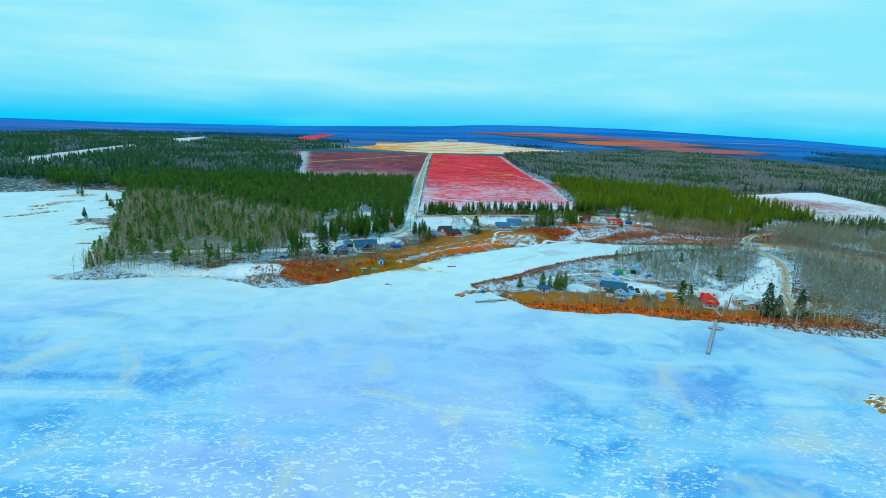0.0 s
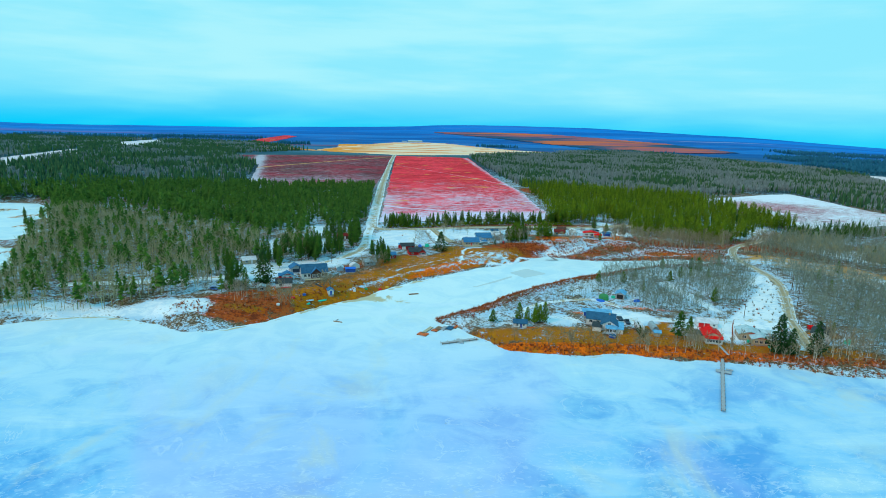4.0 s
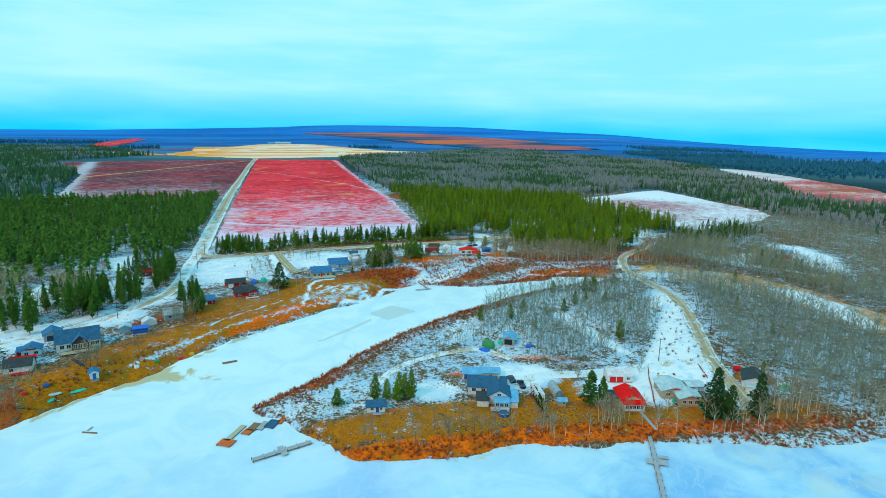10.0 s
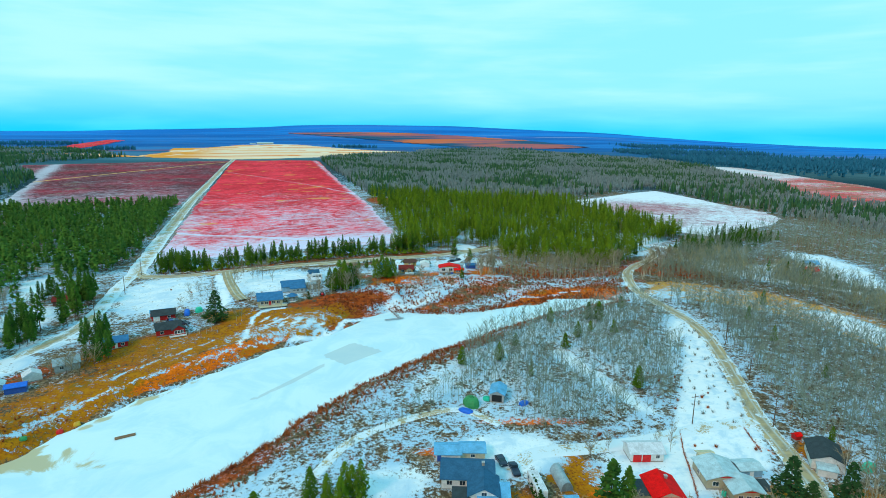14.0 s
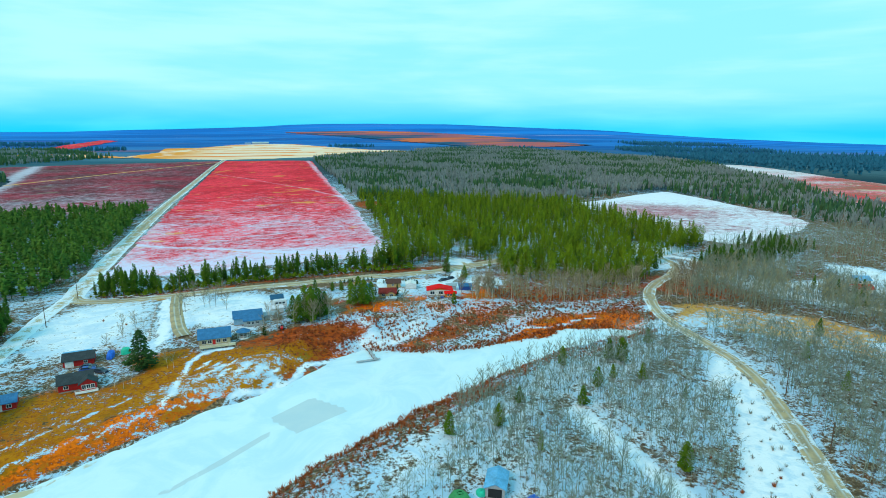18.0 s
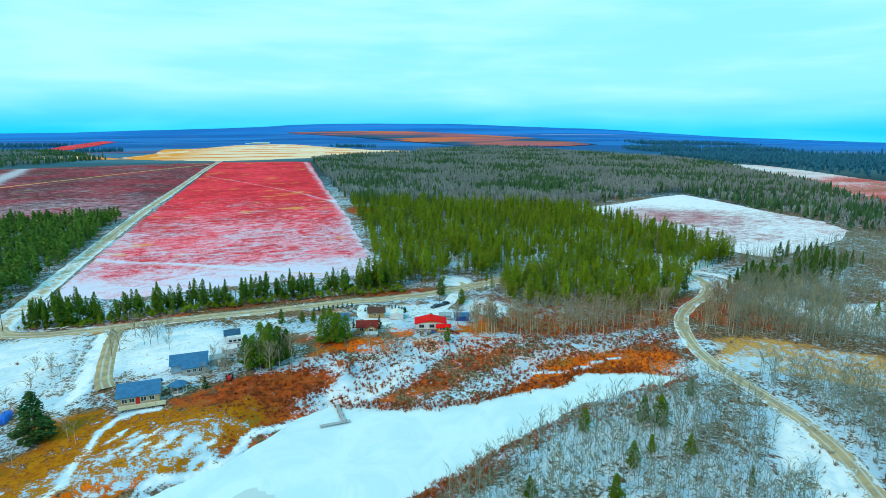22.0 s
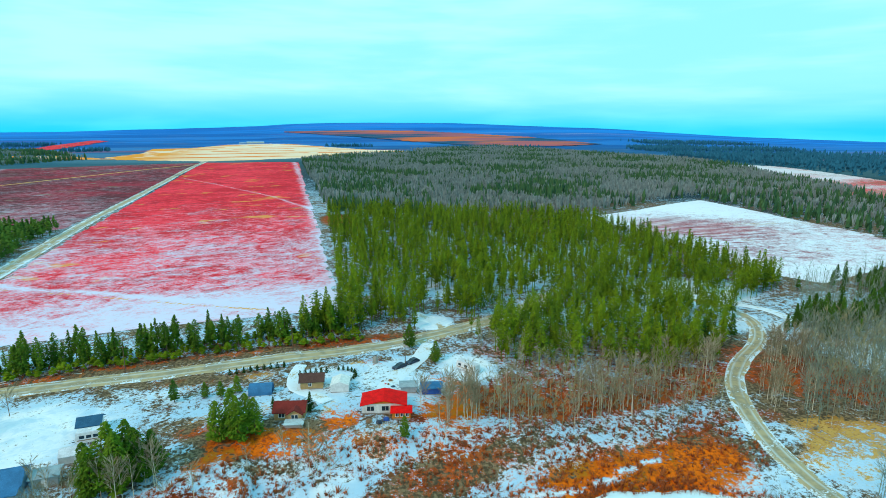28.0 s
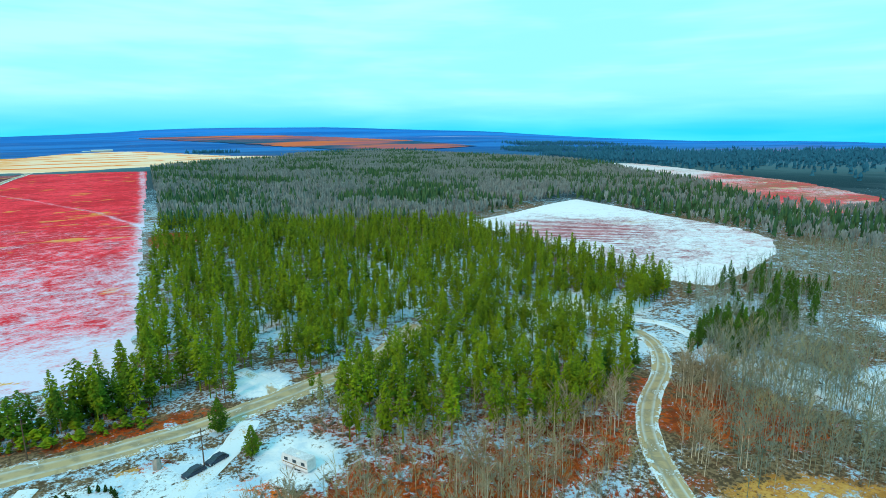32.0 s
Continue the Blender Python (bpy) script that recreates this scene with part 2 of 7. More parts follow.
def field_colour(red_a, red_b, yellow, snow=(0.68, 0.68, 0.88), furrow=0.0):
    """Berry heath: mottled reds, ochre spots, snow that lies in ragged patches (and in furrows), a sandy track."""
    def build(n, p):
        q = n.mapped(p, (0.75, 1.1, 1), 0.25)
        blotch, streak, fine, big = n.noise(q, 0.055, 5, 0.62, 1.2), n.noise(q, 0.17, 5, 0.62, 0.8), n.noise(n.mapped(p, (0.8, 1.2, 1), 0.3), 0.8, 4, 0.7), n.noise(p, 0.012, 4)
        col = n.mix(n.ramp(n.math("ADD", n.math("MULTIPLY", streak, 0.5), n.math("MULTIPLY", big, 0.5)), 0.44, 0.56), red_a, red_b)
        col = n.mix(n.math("MULTIPLY", n.ramp(blotch, 0.50, 0.62), 0.45), col, tuple(0.5 * c for c in red_a))
        col = n.mix(n.math("MULTIPLY", n.ramp(n.noise(q, 0.04, 4, 0.5, 0.5), 0.62, 0.69), 0.9), col, yellow)
        rag = n.math("SUBTRACT", n.math("ADD", n.math("MULTIPLY", blotch, 0.22), n.math("ADD", n.math("MULTIPLY", streak, 0.38), n.math("MULTIPLY", fine, 0.40))), 0.5)
        s = n.math("ADD", attr(n, "snow"), n.math("MULTIPLY", rag, 3.6))
        if furrow:
            across = n.add("ShaderNodeTexWave", {"Vector": n.mapped(p, (1, 1, 1), 0.5), "Scale": 0.055, "Distortion": 2.2, "Detail": 3.0, "Detail Scale": 0.6}, wave_type="BANDS", bands_direction="Y").outputs["Fac"]
            s = n.math("SUBTRACT", s, n.math("MULTIPLY", n.math("MULTIPLY", across, attr(n, "track")), furrow))
        col = n.mix(n.math("MULTIPLY", n.ramp(fine, 0.52, 0.66), 0.5), col, tuple(0.35 * c for c in red_a))
        col = n.mix(n.math("MULTIPLY", n.ramp(s, 0.16, 1.05), 0.94), col, snow)
        if not furrow:
            t = n.math("ADD", attr(n, "track"), n.math("MULTIPLY", rag, 0.4))
            col = n.mix(n.ramp(t, 0.4, 0.6), col, (0.72, 0.40, 0.12))
        return col, fine, 0.4
    return build


def sand_colour(n, p):
    """Stripped peat ground: cream sand in long strips between ochre ditches."""
    grain = n.noise(n.mapped(p, (0.3, 1.0, 1)), 0.012, 5)
    col = n.mix(n.ramp(grain, 0.45, 0.60), (0.90, 0.68, 0.52), (0.92, 0.55, 0.32))
    ditch = n.math("ABSOLUTE", n.math("SUBTRACT", n.math("FRACT", n.math("MULTIPLY", n.add("ShaderNodeSeparateXYZ", {"Vector": n.mapped(p, (1, 1, 1), -0.12)}).outputs["Y"], 0.0058)), 0.5))
    gaps = n.ramp(n.noise(n.mapped(p, (1.0, 0.4, 1)), 0.0085, 3), 0.42, 0.50)
    col = n.mix(n.math("MULTIPLY", n.ramp(ditch, 0.17, 0.08), gaps), col, (0.86, 0.22, 0.02))
    east = n.add("ShaderNodeSeparateXYZ", {"Vector": p}).outputs["X"]
    edge = n.math("MULTIPLY", n.ramp(n.math("ADD", east, n.math("MULTIPLY", grain, 160.0)), 0.0, -140.0), n.ramp(n.noise(n.mapped(p, (1.0, 0.5, 1), 0.7), 0.012, 4), 0.42, 0.52))
    return n.mix(edge, col, (0.88, 0.30, 0.03))


def marsh_colour(n, p):
    """Rust and salmon bog with dark wooded streaks, haze-blue painted into them."""
    a, b = n.noise(n.mapped(p, (0.3, 1.0, 1), -0.1), 0.0045, 5, 0.6, 0.4), n.noise(n.mapped(p, (0.35, 1.0, 1), -0.1), 0.0035, 4)
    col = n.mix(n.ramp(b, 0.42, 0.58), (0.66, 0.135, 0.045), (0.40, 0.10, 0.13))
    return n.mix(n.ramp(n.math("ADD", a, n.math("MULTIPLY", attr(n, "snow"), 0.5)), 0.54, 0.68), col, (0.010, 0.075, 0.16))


def gravel_colour(n, p):
    a, b = n.noise(p, 0.22, 6, 0.65, 0.5), n.noise(p, 2.0, 4, 0.65)
    col = n.mix(n.ramp(a, 0.42, 0.58), (0.46, 0.36, 0.21), (0.31, 0.26, 0.17))
    col = n.mix(n.math("MULTIPLY", n.ramp(attr(n, "rut"), 0.30, 0.8), 0.85), col, n.mix(n.ramp(n.noise(p, 0.10, 5), 0.32, 0.52), (0.26, 0.24, 0.19), (0.56, 0.62, 0.64)))
    s = n.math("ADD", attr(n, "snow"), n.math("MULTIPLY", n.math("SUBTRACT", n.math("ADD", n.math("MULTIPLY", a, 0.6), n.math("MULTIPLY", b, 0.4)), 0.5), 4.2))
    return n.mix(n.ramp(s, 0.42, 0.70), col, (0.68, 0.77, 0.86)), b, 0.3


def varied(c, d, scale=1.0, by="object"):
    """Colour from c to d by the piece and by a fine grain."""
    def build(n, p):
        r = rand_obj(n)
        if by == "island":
            r = n.math("ADD", n.math("MULTIPLY", n.math("FRACT", n.math("ADD", attr(n, "tone"), r)), 0.65), n.math("MULTIPLY", rand_isl(n), 0.35))
        g = n.noise(p, scale, 4)
        return n.mix(n.math("ADD", n.math("MULTIPLY", r, 0.6), n.math("MULTIPLY", n.ramp(g, 0.3, 0.7), 0.4)), c, d)
    return build


def flat_grain(c, k=0.75, scale=2.0):
    """One paint colour with weathering at two scales."""
    def build(n, p):
        g = n.math("ADD", n.math("MULTIPLY", n.noise(p, scale, 4), 0.6), n.math("MULTIPLY", n.noise(p, scale * 6, 3), 0.4))
        return n.mix(n.ramp(g, 0.3, 0.7), tuple(v * k for v in c), c)
    return build


M = {}
M["ground"] = material("ground_cover", ground_colour, 0.95, spec=0.1)
M["ice"] = material("lake_ice", ice_colour, 0.55, spec=0.25)
M["red_field"] = material("red_field", field_colour((0.70, 0.018, 0.035), (0.97, 0.045, 0.075), (0.80, 0.32, 0.06)), 0.95, spec=0.1)
M["dull_field"] = material("dull_field", field_colour((0.13, 0.020, 0.030), (0.34, 0.022, 0.045), (0.22, 0.15, 0.10), (0.52, 0.50, 0.60)), 0.95, spec=0.1)
M["pink_field"] = material("pink_field", field_colour((0.30, 0.07, 0.09), (0.50, 0.17, 0.20), (0.5, 0.3, 0.2), (0.80, 0.83, 0.94), 1.5), 0.95, spec=0.1)
M["east_field"] = material("east_field", field_colour((0.42, 0.13, 0.09), (0.80, 0.05, 0.07), (0.60, 0.42, 0.24), (0.72, 0.66, 0.72)), 0.95, spec=0.1)
M["sand"] = material("sand_field", sand_colour, 0.95, spec=0.1)
M["rust_far"] = material("rust_marsh", marsh_colour, 0.95, spec=0.1)
M["gravel"] = material("gravel", gravel_colour, 0.95, spec=0.1)
M["pine"] = material("pine_needles", varied((0.014, 0.054, 0.003), (0.23, 0.33, 0.006), 0.6, "island"), 0.85, spec=0.15)
M["pine_dark"] = material("dark_pine_needles", varied((0.014, 0.066, 0.016), (0.120, 0.240, 0.024), 0.6, "island"), 0.85, spec=0.15)
# Distant spruce: green needles with bluish haze mixed into the colour.
M["pine_haze"] = material("hazed_far_spruce", varied((0.010, 0.060, 0.042), (0.085, 0.170, 0.060), 0.2, "island"), 0.9, spec=0.1)
# Belt trees: haze put into the needle colour as blue.
M["belt_haze"] = material("hazed_tree_belt", varied((0.008, 0.085, 0.15), (0.035, 0.16, 0.25), 0.05, "island"), 0.9, spec=0.1)
M["bare"] = material("bare_twigs", varied((0.085, 0.125, 0.105), (0.36, 0.41, 0.33), 0.5, "island"), 0.9, spec=0.1)
# Distant leafless woods: grey twigs with haze-blue put into the colour.
M["bare_haze"] = material("hazed_far_bare_woods", varied((0.10, 0.14, 0.15), (0.32, 0.38, 0.38), 0.2, "island"), 0.9, spec=0.1)
M["olive_twigs"] = material("olive_twigs", varied((0.18, 0.165, 0.085), (0.50, 0.46, 0.27), 0.4, "island"), 0.9, spec=0.1)
M["bark"] = material("bark", flat_grain((0.16, 0.11, 0.08), 0.55, 3.0), 0.9, spec=0.1)
M["birch"] = material("birch_bark", flat_grain((0.72, 0.64, 0.52), 0.6, 2.0), 0.8, spec=0.1)

# ================= plan and terrain =================
SHORE_SOUTH = [(1500, 90), (700, 150), (400, 205), (260, 222), (197, 228), (175, 228), (162, 230), (150, 234), (140, 237), (130, 239), (123, 243), (106, 243), (98, 246),
               (91, 249), (80, 249), (71, 247), (62, 248), (50, 250), (42, 252), (38, 257), (32, 265), (28, 270), (23, 279), (18, 282), (14, 287)]
BANK_EAST = [(18, 291), (21, 294), (28, 298), (35, 304), (43, 312), (49, 319), (57, 326), (67, 334), (79, 342), (91, 349), (104, 356), (123, 364), (135, 371), (149, 377),
             (164, 384), (180, 387), (193, 388), (204, 390), (193, 397), (174, 403), (160, 396), (146, 396), (133, 393), (118, 393), (102, 398), (92, 402)]
BANK_NORTH = [(84, 398), (73, 388), (65, 381), (56, 374), (46, 371), (39, 367), (29, 359), (22, 355), (13, 349), (0, 340), (-8, 333), (-14, 329), (-19, 321), (-25, 316),
              (-32, 311), (-39, 306), (-46, 299), (-52, 291), (-60, 283), (-68, 277), (-80, 271), (-90, 269), (-103, 277), (-118, 284), (-133, 288), (-150, 284)]
BANK_WEST = [(-168, 274), (-191, 271), (-200, 272), (-192, 288), (-205, 320), (-219, 360), (-243, 401), (-258, 420), (-285, 426), (-292, 436), (-270, 445), (-280, 458),
             (-267, 476), (-293, 491), (-311, 520), (-304, 539), (-338, 593), (-392, 644), (-420, 600), (-500, 560), (-800, 600), (-1500, 650), (-1500, -1500), (1500, -1500)]
LAKE = np.array(SHORE_SOUTH + BANK_EAST + BANK_NORTH + BANK_WEST, float)
RED_FIELD = [(-24, 532), (129, 526), (143, 1515), (-43, 1600)]
DULL_FIELD = [(-205, 770), (-45, 775), (-52, 1600), (-430, 1440), (-285, 1130)]
SAND_FIELD = [(-49, 1650), (158, 1722), (330, 1810), (534, 1933), (532, 2050), (385, 2230), (263, 2560), (150, 2760), (60, 2800), (-91, 2740), (-200, 2480), (-305, 2420), (-262, 2086), (-300, 1850), (-249, 1753)]
WHITE_FIELD = [(347, 722), (504, 772), (500, 600), (478, 560), (440, 535), (400, 522), (362, 515), (348, 545), (358, 621), (352, 678)]
EAST_FIELD = [(995, 1274), (825, 1006), (758, 838), (712, 774), (655, 690), (640, 600), (780, 640), (900, 800), (930, 900), (1000, 1070), (1040, 1200)]
MARSH = [(141, 3869), (403, 3872), (863, 3754), (1123, 3447), (1374, 3077), (1408, 2466), (1143, 2356), (891, 2374), (744, 2750), (519, 3242), (316, 3553)]
WEST_SNOW = [(-614, 834), (-669, 1053), (-745, 1349), (-835, 1523), (-769, 1199), (-705, 955)]
WEST_SNOW_FAR = [(-761, 1627), (-834, 2002), (-990, 2319), (-951, 1941)]
FAR_RED = [(-662, 2480), (-700, 2784), (-690, 3215), (-625, 3096), (-600, 2634), (-590, 2338)]
TAN_STRIP = [(-260, 1745), (-430, 1940), (-620, 1960), (-640, 1900), (-440, 1830)]


def smooth01(v):
    v = np.clip(v, 0, 1)
    return v * v * (3 - 2 * v)


def signed(poly, x, y):
    """Distance to a polygon's edge, positive inside."""
    poly = np.asarray(poly, float)
    best, inside = np.full(x.shape, 1e9), np.zeros(x.shape, bool)
    for (ax, ay), (bx, by) in zip(poly, np.roll(poly, -1, 0)):
        ex, ey = bx - ax, by - ay
        t = np.clip(((x - ax) * ex + (y - ay) * ey) / (ex * ex + ey * ey + 1e-9), 0, 1)
        best = np.minimum(best, (x - ax - t * ex) ** 2 + (y - ay - t * ey) ** 2)
        with np.errstate(divide="ignore", invalid="ignore"):
            cross = ((ay > y) != (by > y)) & (x < ex * (y - ay) / (ey if ey else 1e-9) + ax)
        inside ^= cross
    return np.where(inside, 1, -1) * np.sqrt(best)


def wob(x, y, size, seed=0.0):
    """A cheap smooth noise from -1 to 1."""
    a, b = x / size + seed, y / size - 2 * seed
    return (np.sin(a * 1.7 + 1.3 * np.sin(b * 1.1 + seed)) + np.sin(b * 2.3 + 1.7 * np.sin(a * 0.9)) + np.sin((a + b) * 3.1 + seed * 3) * 0.6) / 2.6


def lake_sd(x, y):
    return signed(LAKE, x, y) + 0.9 * wob(x, y, 5.0) + 0.4 * wob(x, y, 1.7, 2.0)


def ice_z(x, y):
    return 4 * smooth01(np.clip((y - 300) / 80, 0, 1) * np.clip((x + 60) / 60, 0, 1))


LEVELS = np.array([(-50, 340, 4), (-80, 330, 4), (-4, 421, 4), (21, 392, 7), (39, 407, 9.5), (52, 424, 11), (108, 434, 12), (129, 434, 13), (147, 469, 9), (160, 490, 11),
                   (-31, 517, 3), (250, 451, 3), (274, 467, 5), (351, 735, 8), (505, 773, 11), (473, 550, 9), (145, 1502, 10), (-51, 1639, 7), (140, 719, 12), (129, 262, 1.5),
                   (86, 274, 2), (50, 274, 1.5), (200, 300, 2), (170, 340, 3), (300, 300, 3), (-150, 400, 3), (-200, 600, 4), (600, 400, 6), (200, 400, 4)], float)


def level(x, y):
    """The land's broad height."""
    x, y = np.asarray(x, float), np.asarray(y, float)
    num, den = np.full(x.shape, 8.0 / 400.0 ** 3), np.full(x.shape, 1.0 / 400.0 ** 3)
    for cx, cy, h in LEVELS:
        w = 1 / ((x - cx) ** 2 + (y - cy) ** 2 + 625.0) ** 1.5
        num, den = num + w * h, den + w
    return num / den


def height(x, y):
    """The ground's height: banks rise from the ice, land rolls a little."""
    x, y = np.asarray(x, float), np.asarray(y, float)
    sd, iz = lake_sd(x, y), ice_z(x, y)
    land = np.maximum(level(x, y), iz + 0.8)
    slope = np.where((y > 270) & (x < 100) & (x > -110), 0.42, 0.22)
    up = iz - 0.15 + np.clip(-sd, 0, 400) * slope
    h = np.where(sd > 0, iz - np.clip(sd * 0.4, 0, 1.2), np.minimum(land, up + 0.35))
    return h + np.where(sd < -2, 0.18 * wob(x, y, 7.0, 1.0), 0.0)


def rise(x, y):
    """How the far land climbs to the skyline."""
    d = np.hypot(x - 80, y - 200)
    turn = np.degrees(np.arctan2(x - 80, y - 200))
    top = 15 + 92 * np.exp(-((turn - 12) / 25) ** 2) - 60 * smooth01((turn - 28) / 27) + 5 * wob(turn, 0 * turn, 7.0) + 2 * wob(turn, 0 * turn, 2.0)
    return top * np.clip((d - 2300) / 2350, 0, 1.0) ** 1.35


def ground_at(x, y):
    return float(height(np.array([x]), np.array([y]))[0])


def axis(*spans):
    """Grid lines from spans of (start, end, step)."""
    out = []
    for a, b, s in spans:
        out += list(np.arange(a, b - s * 0.5, s))
    return np.array(out + [spans[-1][1]])


def sheet(name, mat, xs, ys, zf, keep=None, attrs=None):
    """A ground sheet on a grid, with named masks on its points."""
    X, Y = np.meshgrid(xs, ys)
    x, y = X.ravel(), Y.ravel()
    z = zf(x, y)
    idx = np.arange(len(x)).reshape(X.shape)
    q = np.stack([idx[:-1, :-1], idx[:-1, 1:], idx[1:, 1:], idx[1:, :-1]], -1).reshape(-1, 4)
    if keep is not None:
        k = keep(x, y)
        q = q[k[q].any(1)]
        used = np.unique(q)
        remap = np.full(len(x), -1)
        remap[used] = np.arange(len(used))
        q, x, y, z = remap[q], x[used], y[used], z[used]
    return mesh_object(name, np.stack([x, y, z], -1), q, mat, {k: f(x, y) for k, f in (attrs or {}).items()})


def mesh_data(name, v, faces, mats, attrs=None, face_mat=None, flat=False):
    """A mesh from arrays; faces is an (n, 3) or (n, 4) array."""
    me = bpy.data.meshes.new(name)
    v, faces = np.asarray(v, np.float32), np.asarray(faces, np.int32)
    k = faces.shape[1]
    me.vertices.add(len(v))
    me.vertices.foreach_set("co", v.ravel())
    me.loops.add(faces.size)
    me.loops.foreach_set("vertex_index", faces.ravel())
    me.polygons.add(len(faces))
    me.polygons.foreach_set("loop_start", np.arange(0, faces.size, k, dtype=np.int32))
    me.polygons.foreach_set("use_smooth", np.full(len(faces), not flat))
    for m in mats if isinstance(mats, (list, tuple)) else [mats]:
        me.materials.append(m)
    if face_mat is not None:
        me.polygons.foreach_set("material_index", np.asarray(face_mat, np.int32))
    me.update(calc_edges=True)
    for key, val in (attrs or {}).items():
        a = me.attributes.new(key, "FLOAT", "POINT")
        a.data.foreach_set("value", np.asarray(val, np.float32))
    return me


def mesh_object(name, v, faces, mats, attrs=None, **kw):
    return new(name, mesh_data(name, v, faces, mats, attrs, **kw))
# ----- land cover: soft ellipses (x, y, rx, ry, turn, strength) and outlined areas -----
COVER = {k: [] for k in ("rust", "orange", "olive", "tan", "snow")}
AREAS = {k: [] for k in COVER}


def blot(name, *ellipses):
    COVER[name].extend(ellipses)


TRAILS = []


def away(line, x, y):
    """How far points lie from a line of corners."""
    best = np.full(x.shape, 1e9)
    for (ax, ay), (bx, by) in zip(line[:-1], line[1:]):
        ex, ey = bx - ax, by - ay
        t = np.clip(((x - ax) * ex + (y - ay) * ey) / (ex * ex + ey * ey), 0, 1)
        best = np.minimum(best, np.hypot(x - ax - t * ex, y - ay - t * ey))
    return best


def trodden(strength, width, *line):
    TRAILS.append((strength, width, line))


def area(name, strength, *outline):
    AREAS[name].append((strength, outline))


blot("rust", (-75, 297, 26, 12, -15, 0.7), (-42, 312, 16, 8, 35, 0.7), (78, 408, 24, 11, 12, 0.85), (115, 404, 22, 8, 0, 0.55), (150, 412, 28, 8, 0, 0.5), (190, 425, 55, 14, 0, 0.5), (-30, 365, 14, 8, 30, 0.5), (60, 318, 50, 8, 35, 0.42))
blot("rust", (118, 356, 50, 8, 22, 0.4), (147, 438, 14, 20, 0, 0.9), (30, 298, 18, 7, 35, 0.8), (150, 735, 14, 30, 0, 1.0), (200, 447, 50, 13, 0, 0.62), (262, 432, 26, 14, -30, 0.6), (180, 470, 20, 8, 0, 0.6), (60, 405, 12, 5, 0, 0.8))
blot("orange", (20, 360, 42, 4.5, 33, 1.1), (75, 252, 45, 5, -3, 1.15), (128, 246, 40, 5, -6, 0.7), (178, 409, 36, 11, 4, 0.62), (95, 398, 28, 5, 8, 0.5), (112, 300, 18, 2.5, -14, 0.8), (125, 423, 26, 6, -10, 0.7))
blot("orange", (97, 432, 9, 7, 0, 0.7), (160, 240, 30, 5, -8, 0.5), (150, 447, 8, 14, 0, 0.7), (-5, 348, 26, 5, 40, 0.5))
blot("olive", (-22, 341, 44, 16, 40, 0.55), (56, 389, 24, 10, 30, 0.8), (150, 250, 22, 8, -10, 0.7), (62, 264, 40, 10, -2, 0.75), (120, 258, 30, 9, -5, 0.75), (32, 384, 30, 12, 30, 1.0), (-60, 318, 22, 9, 20, 0.5), (-3, 375, 20, 14, 30, 0.7))
blot("olive", (168, 246, 22, 8, -8, 0.6), (60, 470, 60, 5, 0, 0.35))
blot("tan", (248, 398, 22, 14, -40, 1.0), (272, 368, 45, 13, -54, 1.0), (20, 480, 60, 4, 0, 0.7), (160, 412, 30, 10, 0, 0.4), (-100, 300, 30, 10, 0, 0.4), (100, 482, 90, 5, 2, 0.5))
blot("snow", (-8, 452, 24, 38, 0, 0.85), (28, 455, 12, 30, 0, 0.8), (45, 448, 20, 26, 0, 0.9), (62, 452, 14, 14, 0, 0.7), (-45, 372, 16, 9, 30, 0.8), (-80, 345, 26, 8, 20, 0.8), (-55, 425, 13, 22, 0, 0.9), (-85, 400, 10, 30, 60, 0.7))
blot("snow", (48, 383, 24, 8, 25, 0.42), (100, 287, 17, 11, 0, 1.0), (70, 283, 12, 8, 0, 0.8), (143, 272, 24, 15, 0, 1.05), (105, 408, 22, 7, 20, 0.75), (140, 450, 12, 15, 0, 0.72), (118, 450, 22, 14, 0, 0.56), (160, 460, 10, 12, 0, 0.9))
blot("snow", (100, 450, 14, 12, 0, 0.56), (80, 455, 16, 12, 0, 0.52), (150, 424, 40, 6, -6, 0.50), (205, 425, 40, 7, 4, 0.48), (160, 500, 8, 10, 0, 1.0), (275, 485, 26, 14, 0, 0.7), (300, 440, 14, 60, 8, 0.7), (360, 420, 30, 12, 0, 0.45))
blot("snow", (330, 480, 60, 30, 0, 0.52), (250, 330, 60, 60, 0, 0.44), (200, 470, 60, 30, 0, 0.4), (-20, 420, 22, 10, 30, 0.6), (-35, 395, 14, 10, 30, 0.75), (-150, 290, 40, 8, 0, 0.8), (-330, 600, 60, 60, 0, 0.2), (220, 392, 30, 10, 0, 0.6))
blot("snow", (60, 345, 60, 8, 33, 0.45), (0, 505, 120, 14, 0, 0.55), (-160, 470, 90, 70, 0, 0.42), (180, 620, 150, 100, 0, 0.4), (95, 320, 60, 25, 25, 0.46), (110, 420, 40, 6, 0, 0.55))
area("rust", 0.9, (59, 387), (65, 402), (75, 416), (86, 424), (104, 419), (103, 405), (95, 398), (83, 394), (74, 389), (70, 384), (67, 378))
area("olive", 1.0, (16, 405), (22, 408), (33, 408), (38, 401), (51, 404), (57, 387), (67, 378), (61, 374), (51, 375), (35, 379))
area("olive", 0.9, (-58, 317), (-37, 331), (-16, 357), (-3, 358), (16, 375), (29, 398), (35, 397), (26, 372), (10, 354), (-12, 329), (-27, 310), (-41, 289), (-49, 291))
area("orange", 0.8, (104, 388), (123, 391), (120, 384), (104, 384))
area("orange", 0.85, (138, 393), (146, 399), (160, 408), (188, 414), (212, 410), (210, 397), (204, 390), (192, 391), (178, 399), (163, 393), (146, 393))
